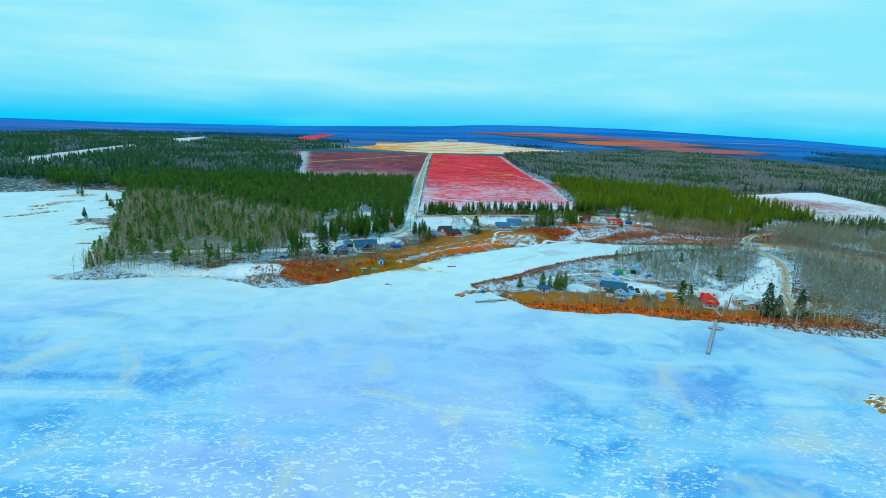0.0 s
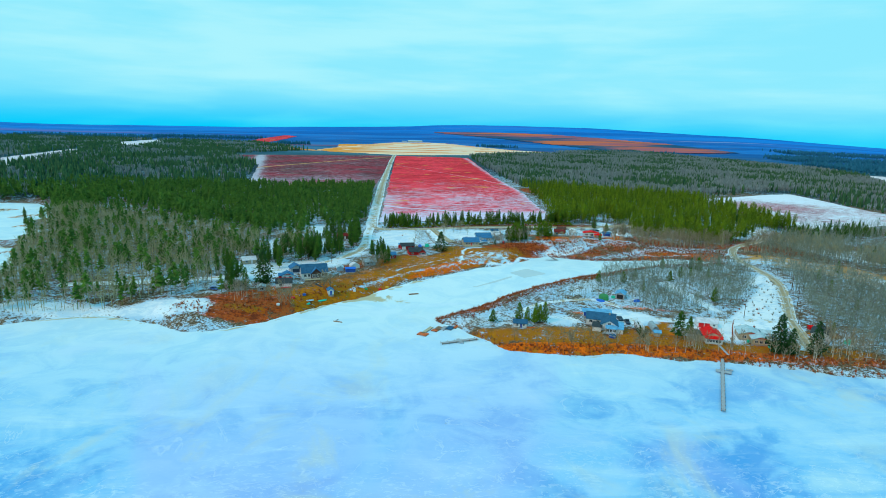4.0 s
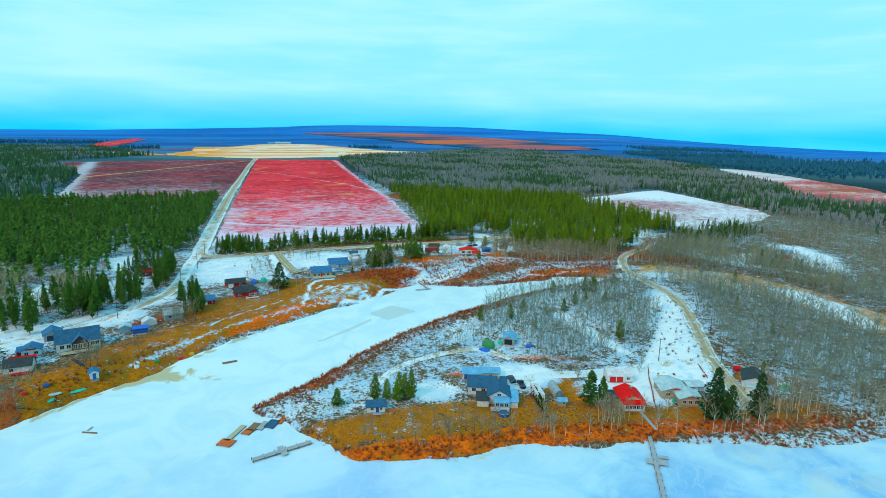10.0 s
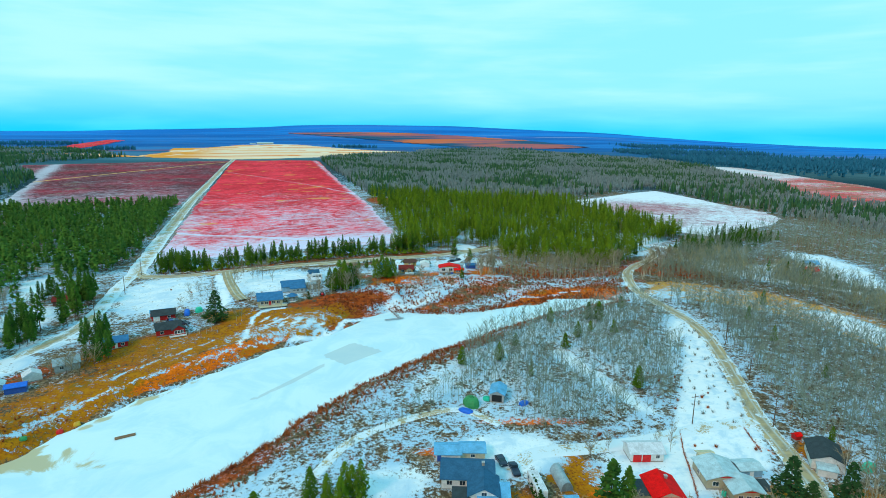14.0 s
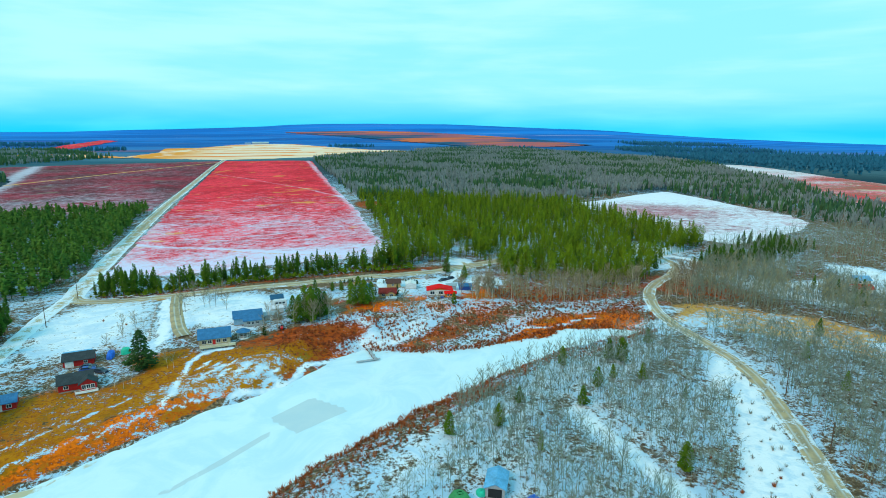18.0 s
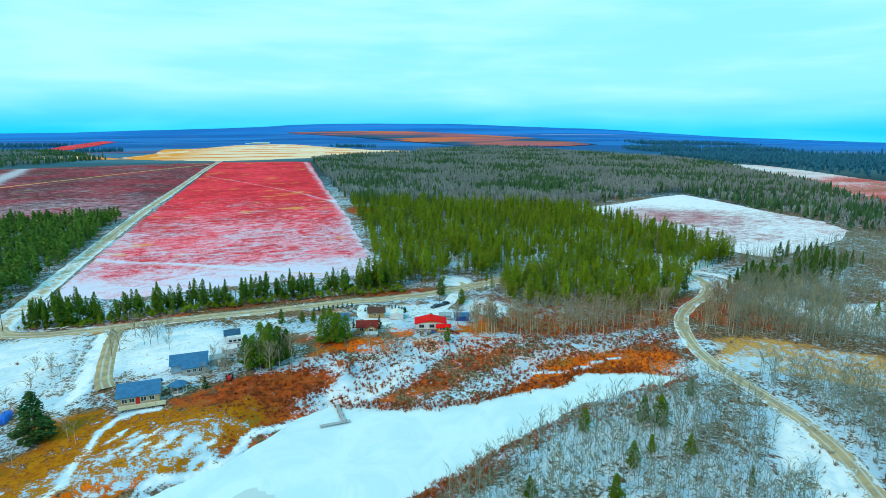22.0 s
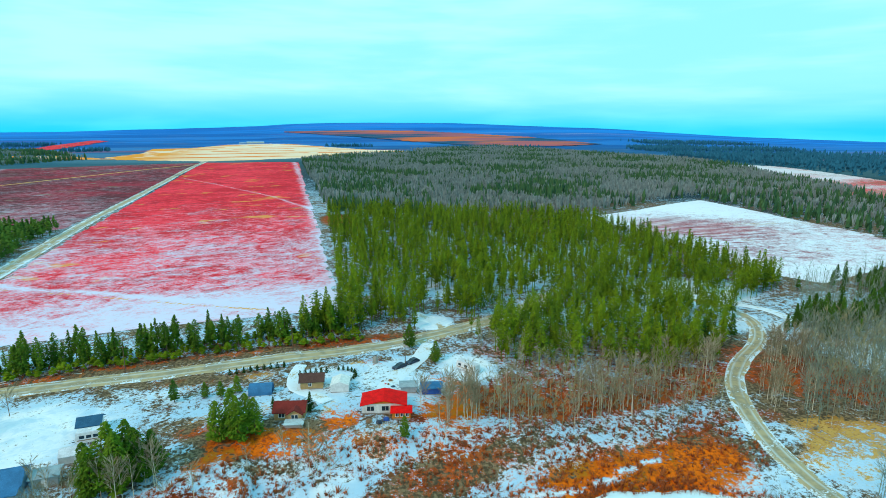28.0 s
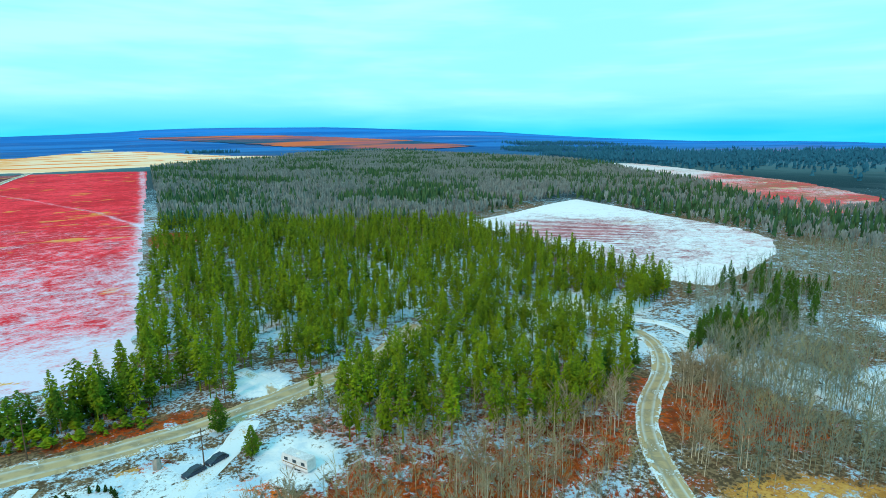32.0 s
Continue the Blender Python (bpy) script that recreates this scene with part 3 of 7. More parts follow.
area("rust", 0.75, (132, 425), (154, 448), (179, 450), (205, 464), (245, 452), (225, 430), (200, 426), (167, 423), (141, 411))
area("tan", 1.0, (220, 400), (238, 408), (252, 412), (267, 395), (283, 383), (290, 361), (296, 329), (298, 309), (285, 285), (265, 290), (265, 310), (264, 350), (247, 372), (226, 388))
area("orange", 0.8, (139, 448), (142, 444), (151, 445), (154, 435), (150, 420), (138, 424), (139, 434))
area("orange", 0.8, (117, 445), (122, 442), (123, 433), (118, 435))
area("orange", 0.45, (30, 482), (55, 485), (79, 486), (101, 484), (128, 488), (128, 494), (79, 493), (0, 496), (-14, 492))
area("snow", 0.66, (-25, 494), (13, 477), (29, 412), (24, 406), (3, 424))
area("snow", 0.64, (24, 456), (58, 461), (62, 423), (52, 413), (31, 428))
area("snow", 0.8, (82, 426), (92, 423), (103, 409), (106, 395), (116, 395), (125, 399), (124, 395), (107, 389), (97, 394), (100, 406))
area("snow", 0.55, (125, 399), (155, 414), (192, 427), (206, 423), (200, 415), (168, 411), (142, 397), (128, 390))
area("snow", 0.95, (207, 364), (214, 360), (206, 346), (196, 340), (190, 342))
area("snow", 1.0, (148, 347), (153, 293), (146, 293), (139, 342))
area("snow", 1.05, (213, 359), (216, 354), (190, 310), (175, 281), (163, 263), (135, 258), (144, 281), (166, 304))
area("snow", 1.1, (277, 359), (289, 350), (292, 329), (285, 311), (275, 291), (269, 297), (270, 315), (273, 339))
area("snow", 0.85, (373, 459), (390, 441), (382, 406), (347, 363), (340, 383), (342, 414))
area("snow", 0.8, (318, 434), (344, 432), (309, 406), (303, 418))
area("snow", 0.9, (-98, 411), (-95, 448), (-78, 406), (-85, 383))
area("snow", 0.9, (-82, 497), (-67, 509), (-56, 448), (-71, 461))
area("snow", 0.85, (-102, 371), (-93, 374), (-70, 375), (-44, 392), (-49, 376), (-69, 360), (-79, 336), (-85, 333))
area("snow", 0.74, (107, 468), (112, 469), (117, 472), (132, 472), (143, 474), (153, 476), (151, 472), (142, 465), (139, 457), (138, 448), (131, 450), (127, 447), (126, 454), (124, 446), (117, 440), (111, 449))
area("snow", 0.62, (58, 474), (81, 468), (86, 453), (96, 443), (93, 439), (74, 458), (62, 463))
blot("olive", (25, 440, 6, 14, 0, 0.5), (42, 425, 9, 5, 0, 0.55), (-14, 445, 5, 20, 0, 0.45), (60, 440, 5, 8, 0, 0.5), (12, 425, 10, 6, 20, 0.6), (72, 468, 14, 4, 0, 0.5), (90, 268, 12, 8, 0, 0.6), (126, 262, 12, 8, 0, 0.65))
blot("olive", (-72, 290, 12, 5, -10, 0.6))
blot("rust", (-78, 286, 20, 8, -8, 0.9), (-48, 312, 16, 7, 35, 0.8), (-34, 330, 14, 5, 40, 0.75), (-12, 346, 14, 4, 40, 0.7), (8, 362, 12, 4, 35, 0.6), (-5, 362, 16, 8, 30, 0.6))
blot("orange", (-6, 357, 14, 5, 35, 0.6), (-40, 318, 10, 4, 40, 0.6), (12, 356, 22, 3, 33, 0.9))
blot("tan", (66, 266, 40, 11, -2, 0.62), (120, 262, 30, 9, -5, 0.6), (150, 252, 22, 8, -10, 0.6), (-70, 315, 26, 12, 10, 0.5))
area("snow", 0.95, (-150, 288), (-128, 293), (-116, 300), (-92, 303), (-84, 292), (-86, 282), (-105, 280), (-128, 287))
blot("rust", (-30, 340, 22, 6, 40, 0.6), (0, 352, 16, 4, 40, 0.5), (134, 470, 5, 3.5, 0, 0.9))
area("snow", 0.34, (220, 400), (238, 408), (252, 412), (267, 395), (283, 383), (290, 361), (296, 329), (285, 285), (265, 290), (264, 350), (247, 372), (226, 388))
area("rust", 0.85, (-66, 300), (-58, 305), (-48, 297), (-52, 288), (-60, 287))
area("rust", 0.8, (-100, 300), (-80, 318), (-60, 318), (-58, 300), (-72, 290), (-84, 292))
blot("snow", (235, 560, 90, 70, 0, 0.46), (200, 640, 60, 60, 0, 0.42), (-90, 520, 50, 50, 0, 0.5))
for i in range(17):      # snow lying in furrows on the lawn above the river
    blot("snow", (39 + i * 1.6, 391 - i * .55 + 3.5 * math.sin(i * 2.3), 0.8, 2.6 + 1.2 * (i % 3), -30, 0.85))
trodden(1.0, 1.3, (50, 375), (59, 377), (67, 382), (71, 390), (81, 395), (93, 399), (102, 402), (112, 408))
trodden(1.0, 1.1, (49, 404), (42, 403), (37, 400), (35, 392), (34, 380), (32, 371))
trodden(0.62, 0.9, (-28, 322), (-14, 337), (2, 350), (18, 360), (32, 369), (46, 375))
trodden(0.55, 0.7, (-8, 352), (10, 366), (24, 377), (33, 381))
trodden(0.85, 0.9, (140, 395), (155, 403), (170, 404), (190, 409))
blot("rust", (195, 470, 45, 13, 0, 0.6), (262, 445, 30, 12, -20, 0.5))
blot("snow", (165, 366, 48, 14, 22, 0.68), (110, 335, 40, 14, 30, 0.66), (170, 335, 36, 26, 0, 0.62), (120, 310, 40, 14, 0, 0.58), (224, 412, 12, 6, -20, 0.6))
trodden(1.35, 1.9, (15.5, 476), (18.5, 456), (21.5, 438), (23.5, 422), (21, 417))
blot("olive", (113, 275, 8, 9, 0, 0.95), (76, 262, 14, 9, 0, 0.8), (90, 262, 10, 7, 0, 0.8), (137, 256, 8, 6, 0, 0.8), (155, 254, 10, 6, 0, 0.7), (180, 266, 7, 5, 0, 0.8), (66, 272, 8, 4, 0, 0.6))
blot("orange", (116, 270, 6, 9, 10, 0.85), (84, 292, 8, 2.5, -14, 0.8), (106, 302, 8, 2, -10, 0.9), (165.5, 273, 2.2, 6, 20, 0.95), (181, 269, 5, 3, 0, 0.7), (72, 253, 30, 3, -2, 1.0))
blot("olive", (20, 448, 45, 36, 0, 0.42), (44, 432, 20, 14, 0, 0.5), (6, 428, 12, 8, 20, 0.6))
blot("rust", (214, 452, 38, 9, -4, 0.9), (180, 462, 12, 6, 0, 0.7), (128, 490, 24, 5, 0, 0.6), (40, 490, 60, 3, 0, 0.5))
blot("tan", (104, 452, 50, 24, 0, 0.34))
blot("orange", (120, 436, 5, 6, 0, 0.8), (104, 430, 8, 4, 0, 0.7), (140, 440, 4, 8, 0, 0.6), (126, 457, 4, 2, 0, 0.6))
blot("tan", (76, 464, 9, 3, 10, 0.6), (90, 446, 8, 5, 0, 0.55), (104, 447, 5, 4, 0, 0.7), (119, 443, 4, 9, 0, 0.75), (58, 436, 7, 5, 0, 0.5), (36, 446, 5, 9, 0, 0.45), (8, 455, 6, 12, 0, 0.4), (128, 427, 10, 4, 0, 0.6), (100, 468, 5, 3, 0, 0.6), (130, 470, 5, 3, 0, 0.9))
blot("orange", (92, 425, 9, 4, 20, 0.7), (110, 430, 7, 4, 0, 0.6), (148, 452, 3, 5, 0, 0.8), (134, 470, 4, 2.5, 0, 0.8), (112, 426, 14, 3, -6, 0.55), (152, 436, 4, 9, 0, 0.9))
blot("rust", (112, 417, 20, 4, 0, 0.6), (88, 440, 7, 4, 0, 0.5), (170, 446, 14, 8, 0, 0.75), (225, 468, 24, 8, -5, 0.6), (255, 460, 10, 8, 0, 0.6))
blot("snow", (240, 500, 50, 20, 10, 0.75), (290, 520, 36, 26, 0, 0.85), (200, 560, 60, 40, 20, 0.62), (270, 600, 60, 60, 0, 0.6))
blot("rust", (190, 492, 24, 8, -10, 0.6), (240, 480, 20, 8, 0, 0.5), (215, 520, 18, 8, 0, 0.5))


def cover(name):
    def f(x, y):
        out = np.zeros(x.shape)
        near = (np.abs(x - 80) < 420) & (y > 200) & (y < 800)
        x, y = x[near], y[near]
        got = np.zeros(x.shape)
        for cx, cy, rx, ry, turn, k in COVER[name]:
            c, s = math.cos(radians(turn)), math.sin(radians(turn))
            u, v = ((x - cx) * c + (y - cy) * s) / rx, ((y - cy) * c - (x - cx) * s) / ry
            got = np.maximum(got, k * np.clip(1.3 - 0.8 * (u * u + v * v), 0, 1))
        for k, outline in AREAS[name]:
            got = np.maximum(got, k * smooth01(0.5 + signed(outline, x, y) / 8.0))
        for k, w, line in TRAILS if name == "snow" else ():
            got = np.maximum(got, k * np.exp(-(away(line, x, y) / w) ** 4))
        out[near] = got if name == "snow" else np.minimum(got, 0.92)
        return out
    return f


def ground_snow(x, y):
    """Yards and clearings are white, the woods floor about half, grass slopes little."""
    grass = np.maximum.reduce([cover(k)(x, y) for k in ("rust", "orange", "olive")] + [0.30 * cover("tan")(x, y)])
    return np.maximum(cover("snow")(x, y), 0.40 + 0.14 * wob(x, y, 30.0, 4.0) + 0.08 * (y < 400) - 0.16 * smooth01((x - 215) / 40) - 0.06 * smooth01((-85 - x) / 30) - 0.44 * smooth01(grass * 1.5)) - 0.5 * smooth01((np.hypot(x - 80, y - 300) - 600) / 500)


FIELDS = [RED_FIELD, DULL_FIELD, SAND_FIELD, WHITE_FIELD, EAST_FIELD, MARSH, WEST_SNOW, WEST_SNOW_FAR, FAR_RED, TAN_STRIP]


def ground_z(x, y):
    z = height(x, y) + rise(x, y)
    for poly in FIELDS:
        z = z - 0.8 * smooth01(signed(poly, x, y) / 6.0)
    return z


gx = axis((-4900, -1200, 185), (-1200, -420, 40), (-420, -150, 4.5), (-150, 320, 1.8), (320, 620, 6), (620, 1200, 40), (1200, 4900, 185))
gy = axis((-1500, -200, 100), (-200, 225, 25), (225, 500, 1.8), (500, 820, 4.5), (820, 1800, 35), (1800, 4980, 106))
# The far and blue masks grow with distance and place the painted haze.
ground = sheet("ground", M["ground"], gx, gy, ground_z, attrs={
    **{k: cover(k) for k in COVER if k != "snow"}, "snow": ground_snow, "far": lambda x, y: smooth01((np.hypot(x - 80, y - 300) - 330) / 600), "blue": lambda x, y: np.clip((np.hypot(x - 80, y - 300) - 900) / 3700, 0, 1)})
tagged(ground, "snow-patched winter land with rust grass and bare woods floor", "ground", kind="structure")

ix = axis((-1500, -330, 90), (-330, -120, 5), (-120, 240, 1.8), (240, 400, 8), (400, 1500, 100))
iy = axis((-1500, 0, 100), (0, 230, 6), (230, 420, 1.8), (420, 700, 8))
RINK = [(60, 361), (72, 370), (82, 360), (67, 352)]
PLOUGHED = [(35, 336), (48, 346), (60, 356), (62, 353), (50, 343), (37, 334)]
ice = sheet("frozen_lake", M["ice"], ix, iy, lambda x, y: ice_z(x, y), keep=lambda x, y: lake_sd(x, y) > -7, attrs={
    "wet": lambda x, y: np.clip(1.1 - np.abs(lake_sd(x, y) - 1.5) / 2.6, 0, 1) * np.where((x < 15), 0.62, 0.25) + 0.72 * np.exp(-(((x + 12) * .97 + (y - 318) * -.2) / 17) ** 4 - (((y - 318) * .97 + (x + 12) * .2) / 6.5) ** 4),
    "rink": lambda x, y: np.clip(0.5 + np.maximum(signed(RINK, x, y), signed(PLOUGHED, x, y) - 0.8) / 2.0, 0, 1) + 0.45 * np.exp(-(away([(36, 337), (33, 344), (35, 349), (44, 355), (50, 367), (47, 371)], x, y) / 0.9) ** 2)})
tagged(ice, "frozen lake and river, snow-covered ice with blue patches", "lake", kind="structure")


def field(name, mat, poly, label, snow, track=None, rows=150, cols=70, lift=0.05):
    """A field laid on the land; its corners are near left, near right, far right, far left, or any outline."""
    poly = np.array(poly, float)
    lo, hi = poly.min(0) - 4, poly.max(0) + 4
    xs, ys = np.linspace(lo[0], hi[0], cols), lo[1] + (hi[1] - lo[1]) * np.linspace(0, 1, rows) ** 1.4
    ob = sheet(name, mat, xs, ys, lambda x, y: level(x, y) + rise(x, y) + lift - 0.8 * smooth01(-(signed(poly, x, y) + 1.5) / 3.0) + 0.1 * wob(x, y, 9.0), keep=lambda x, y: signed(poly, x, y) > 0.0,
               attrs={"snow": snow, "track": track or (lambda x, y: np.zeros(x.shape))})
    return tagged(ob, label, "field", kind="structure")


def red_track(x, y):
    a = np.abs(y - (588 - 0.62 * (x - 16) + 3 * wob(x, y, 30.0)))
    return (0.62 + 0.4 * wob(x, y, 11.0)) * np.exp(-(a / 1.3) ** 2)


def red_snow(x, y):
    """Snow on the red field: deep near the road, streaked further off, along the edges and the tracks."""
    s = -0.08 + 0.60 * smooth01(1 - (y - 560) / 480) + 0.44 * smooth01((590 - y) / 45) + 0.7 * np.exp(-((x - 136) / 7) ** 2) + 0.08 * wob(x, y, 60.0) + 0.07 * wob(x, y, 22.0, 3.0)
    s = s + 0.22 * np.exp(-((x + 22 + .018 * (y - 532)) / 12) ** 2) * (y < 700)
    beside = np.abs(y - (593 - 0.62 * (x - 16) + 3 * wob(x, y, 30.0)))
    return s + 0.6 * np.exp(-(beside / 2.5) ** 2) + 0.55 * np.exp(-(away(RED_PATH, x, y) / 2.6) ** 2)


RED_PATH = [(-30, 1204), (28, 1094), (99, 934), (138, 794)]

field("red_field", M["red_field"], RED_FIELD, "crimson berry field streaked with melting snow", red_snow, red_track, 300, 110)
field("dull_field", M["dull_field"], DULL_FIELD, "dull wine-red berry field with thin snow", lambda x, y: 0.22 + 0.3 * smooth01(1 - (y - 770) / 260) + 0.8 * np.exp(-((x + 205 + 0.235 * (y - 770)) / 13) ** 2) + 0.1 * wob(x, y, 60.0), lambda x, y: 0.8 * np.exp(-((y - (2.1 * x + 1640)) / 10.0) ** 2))
field("sand_field", M["sand"], SAND_FIELD, "pale stripped sand field with ochre edges", lambda x, y: 0 * x)
field("white_field", M["pink_field"], WHITE_FIELD, "snow-covered field with pinkish stubble rows", lambda x, y: 0.72 + 0.4 * smooth01((y - 650) / 60) + 0.2 * smooth01((560 - y) / 30) + 0.1 * wob(x, y, 30.0),
      lambda x, y: np.exp(-((x - 400) / 38) ** 2 - ((y - 668) / 46) ** 2), 200, 110)
field("east_field", M["east_field"], EAST_FIELD, "distant red and tan field with snowy far edge", lambda x, y: 0.30 + 0.7 * smooth01((y - 830) / 230) + 0.40 * wob(x + y, y - x, 55.0), None, 60, 40, 0.3)
field("far_red_field", M["red_field"], FAR_RED, "far crimson field among woods tinted haze-blue", lambda x, y: 0 * x + 0.05, None, 30, 10, 2.0)
field("west_snow_field", M["pink_field"], WEST_SNOW, "far snowy field beside the woods", lambda x, y: 0.75 + 0 * x, None, 40, 20, 1.0)
field("far_west_snow_field", M["pink_field"], WEST_SNOW_FAR, "narrow snowy clearing in the far woods", lambda x, y: 0.8 + 0 * x, None, 30, 14, 1.5)
field("tan_strip", M["sand"], TAN_STRIP, "thin pale sand track leading to the far field", lambda x, y: 0 * x, None, 20, 20, 1.5)
field("rust_marsh", M["rust_far"], MARSH, "far rust-coloured marsh among haze-tinted woods", lambda x, y: 0.22 * smooth01(1 - signed(MARSH, x, y) / 300), None, 46, 46, 3.0)


def spline(points, step=3.0):
    """Points along a smooth curve through the given ones."""
    p = np.array(points, float)
    p = np.vstack([2 * p[0] - p[1], p, 2 * p[-1] - p[-2]])
    out = []
    for a, b, c, d in zip(p[:-3], p[1:-2], p[2:-1], p[3:]):
        n = max(2, int(np.linalg.norm(c - b) / step))
        for t in np.arange(n) / n:
            out.append(0.5 * ((2 * b) + (c - a) * t + (2 * a - 5 * b + 4 * c - d) * t ** 2 + (3 * b - a - 3 * c + d) * t ** 3))
    return np.array(out + [p[-2]])


def strip(name, mat, points, width, label, snow=0.15, lift=0.12, edge=0.6, category="road"):
    """A road laid on the land, crowned, with snowy edges and two ruts."""
    c = spline(points)
    t = np.gradient(c, axis=0)
    t /= np.linalg.norm(t, axis=1)[:, None] + 1e-9
    nrm = np.stack([-t[:, 1], t[:, 0]], -1)
    across = np.array([-0.62, -0.5, -0.38, -0.25, -0.12, 0, 0.12, 0.25, 0.38, 0.5, 0.62])
    w = width * (1 + 0.06 * wob(c[:, 0], c[:, 1], 9.0) + 0.05 * wob(c[:, 0], c[:, 1], 2.7, 2.0))
    p = c[:, None, :] + nrm[:, None, :] * (across[None, :, None] * w[:, None, None])
    x, y = p[..., 0].ravel(), p[..., 1].ravel()
    a = np.tile(across, len(c))
    mid = np.repeat(np.maximum.reduce([height(p[:, j, 0], p[:, j, 1]) for j in (1, 5, 9)]), len(across))
    z = mid + lift - 0.35 * np.clip(np.abs(a) - 0.45, 0, 1) * 6
    i = np.arange(len(x)).reshape(len(c), -1)
    q = np.stack([i[:-1, :-1], i[:-1, 1:], i[1:, 1:], i[1:, :-1]], -1).reshape(-1, 4)
    ob = mesh_object(name, np.stack([x, y, z], -1), q, mat, {"snow": (snow(x, y) if callable(snow) else snow) + edge * smooth01((np.abs(a) - 0.30) / 0.16) + 0.1 * wob(x, y, 12.0), "rut": np.exp(-((np.abs(a) - 0.2) / 0.08) ** 2)})
    return tagged(ob, label, category, kind="structure")


MAIN_ROAD = [(-31, 506), (-22, 494), (-5, 487), (20, 483), (45, 481), (75, 479), (107, 480), (143, 484), (169, 492), (195, 505), (220, 530)]
FIELD_ROAD = [(-24, 494), (-30, 510), (-32, 567), (-34, 669), (-39, 862), (-46, 1300), (-49, 1640)]
SW_ROAD = [(-31, 506), (-30, 470), (-29, 430), (-31, 405), (-39, 386), (-52, 370), (-70, 356), (-92, 342), (-125, 330), (-170, 322)]
EAST_ROAD = [(255, 535), (281, 517), (290, 498), (287, 481), (274, 465), (252, 450), (238, 437), (226, 418), (218, 396), (216, 372), (213, 350), (203, 328), (192, 308), (180, 288), (171, 268), (164, 252), (160, 247)]
strip("field_road", M["gravel"], FIELD_ROAD, 9.0, "straight gravel farm road with snowy verge", lambda x, y: 0.18 + 0.36 * smooth01((690 - y) / 120))
strip("main_road", M["gravel"], MAIN_ROAD, 7.4, "tan gravel road with snowy edges", 0.06, 0.12, 0.4)
strip("shore_road", M["gravel"], SW_ROAD, 6.0, "gravel road between the pines and cottages", lambda x, y: 0.62 - 0.4 * smooth01((y - 380) / 15) * smooth01((430 - y) / 15), 0.16)
strip("east_road", M["gravel"], EAST_ROAD, 5.2, "winding gravel road with snow banks", 0.14, 0.16, 0.5)
strip("forest_lane", M["gravel"], [(162, 489), (161, 500), (156, 512)], 4.2, "snowy lane entering the pines", 0.7, 0.08)
strip("east_trail", M["gravel"], [(284, 516), (305, 490), (298, 460), (296, 436), (305, 405), (330, 370)], 4.0, "snow-covered trail through bare woods", 0.85, 0.2)
strip("point_drive", M["gravel"], [(176, 283), (160, 284), (140, 283), (122, 284), (108, 285), (98, 280)], 4.6, "snow-covered driveway", 0.85, 0.15, 0.1)
strip("bank_drive", M["gravel"], [(19.5, 482), (22, 462), (25.5, 442), (28.5, 428), (31, 421)], 4.4, "gravel driveway between snowy lawns", -0.1, 0.12, 0.1)
strip("house_drive", M["gravel"], [(112, 473), (110, 466), (110, 456), (115, 450), (118, 445)], 3.4, "snow-covered driveway to the tan house", 0.85, 0.16, 0.1)
strip("yard_drive", M["gravel"], [(154, 481), (149, 472), (141, 462), (135, 453), (133, 449)], 5.0, "snow-packed driveway to the red-roofed bungalow", 0.8, 0.16, 0.1)
strip("point_trail", M["gravel"], [(52, 290), (62, 302), (78, 309), (95, 311), (104, 300)], 2.6, "grey snowy track through bare brush", 0.62, 0.15, 0.1)

# ================= trees =================
rng = np.random.default_rng(5)


def tube(points, radii, sides=4):
    """A tapered tube along points: vertices and triangles."""
    v, f = [], []
    for (px, py, pz), r in zip(points, radii):
        for k in range(sides):
            a = 2 * math.pi * k / sides
            v.append((px + r * math.cos(a), py + r * math.sin(a), pz))
    for i in range(len(points) - 1):
        for k in range(sides):
            a, b = i * sides + k, i * sides + (k + 1) % sides
            f += [(a, b, b + sides), (a, b + sides, a + sides)]
    return np.array(v, float), np.array(f, int)


def joined(parts):
    v, f, n = [], [], 0
    for a, b in parts:
        v.append(a)
        f.append(b + n)
        n += len(a)
    return np.vstack(v), np.vstack(f)


def crown_width(form, u):
    """How wide a crown is, from 0 to 1, at the share u of its height."""
    if form == "cone":
        return (1 - u) ** 0.85 * min(1, 0.6 + 3 * u) + 0.03
    if form == "egg":
        return min(1, 0.62 + 1.8 * u) * (1 - u) ** 0.62 * 1.12 + 0.03
    if form == "round":
        return math.sqrt(max(0.02, 1 - (2 * u * 0.94 - 0.85) ** 2))
    return (1 - u ** 1.9) * min(1, u * 3.0 + 0.5) + 0.04


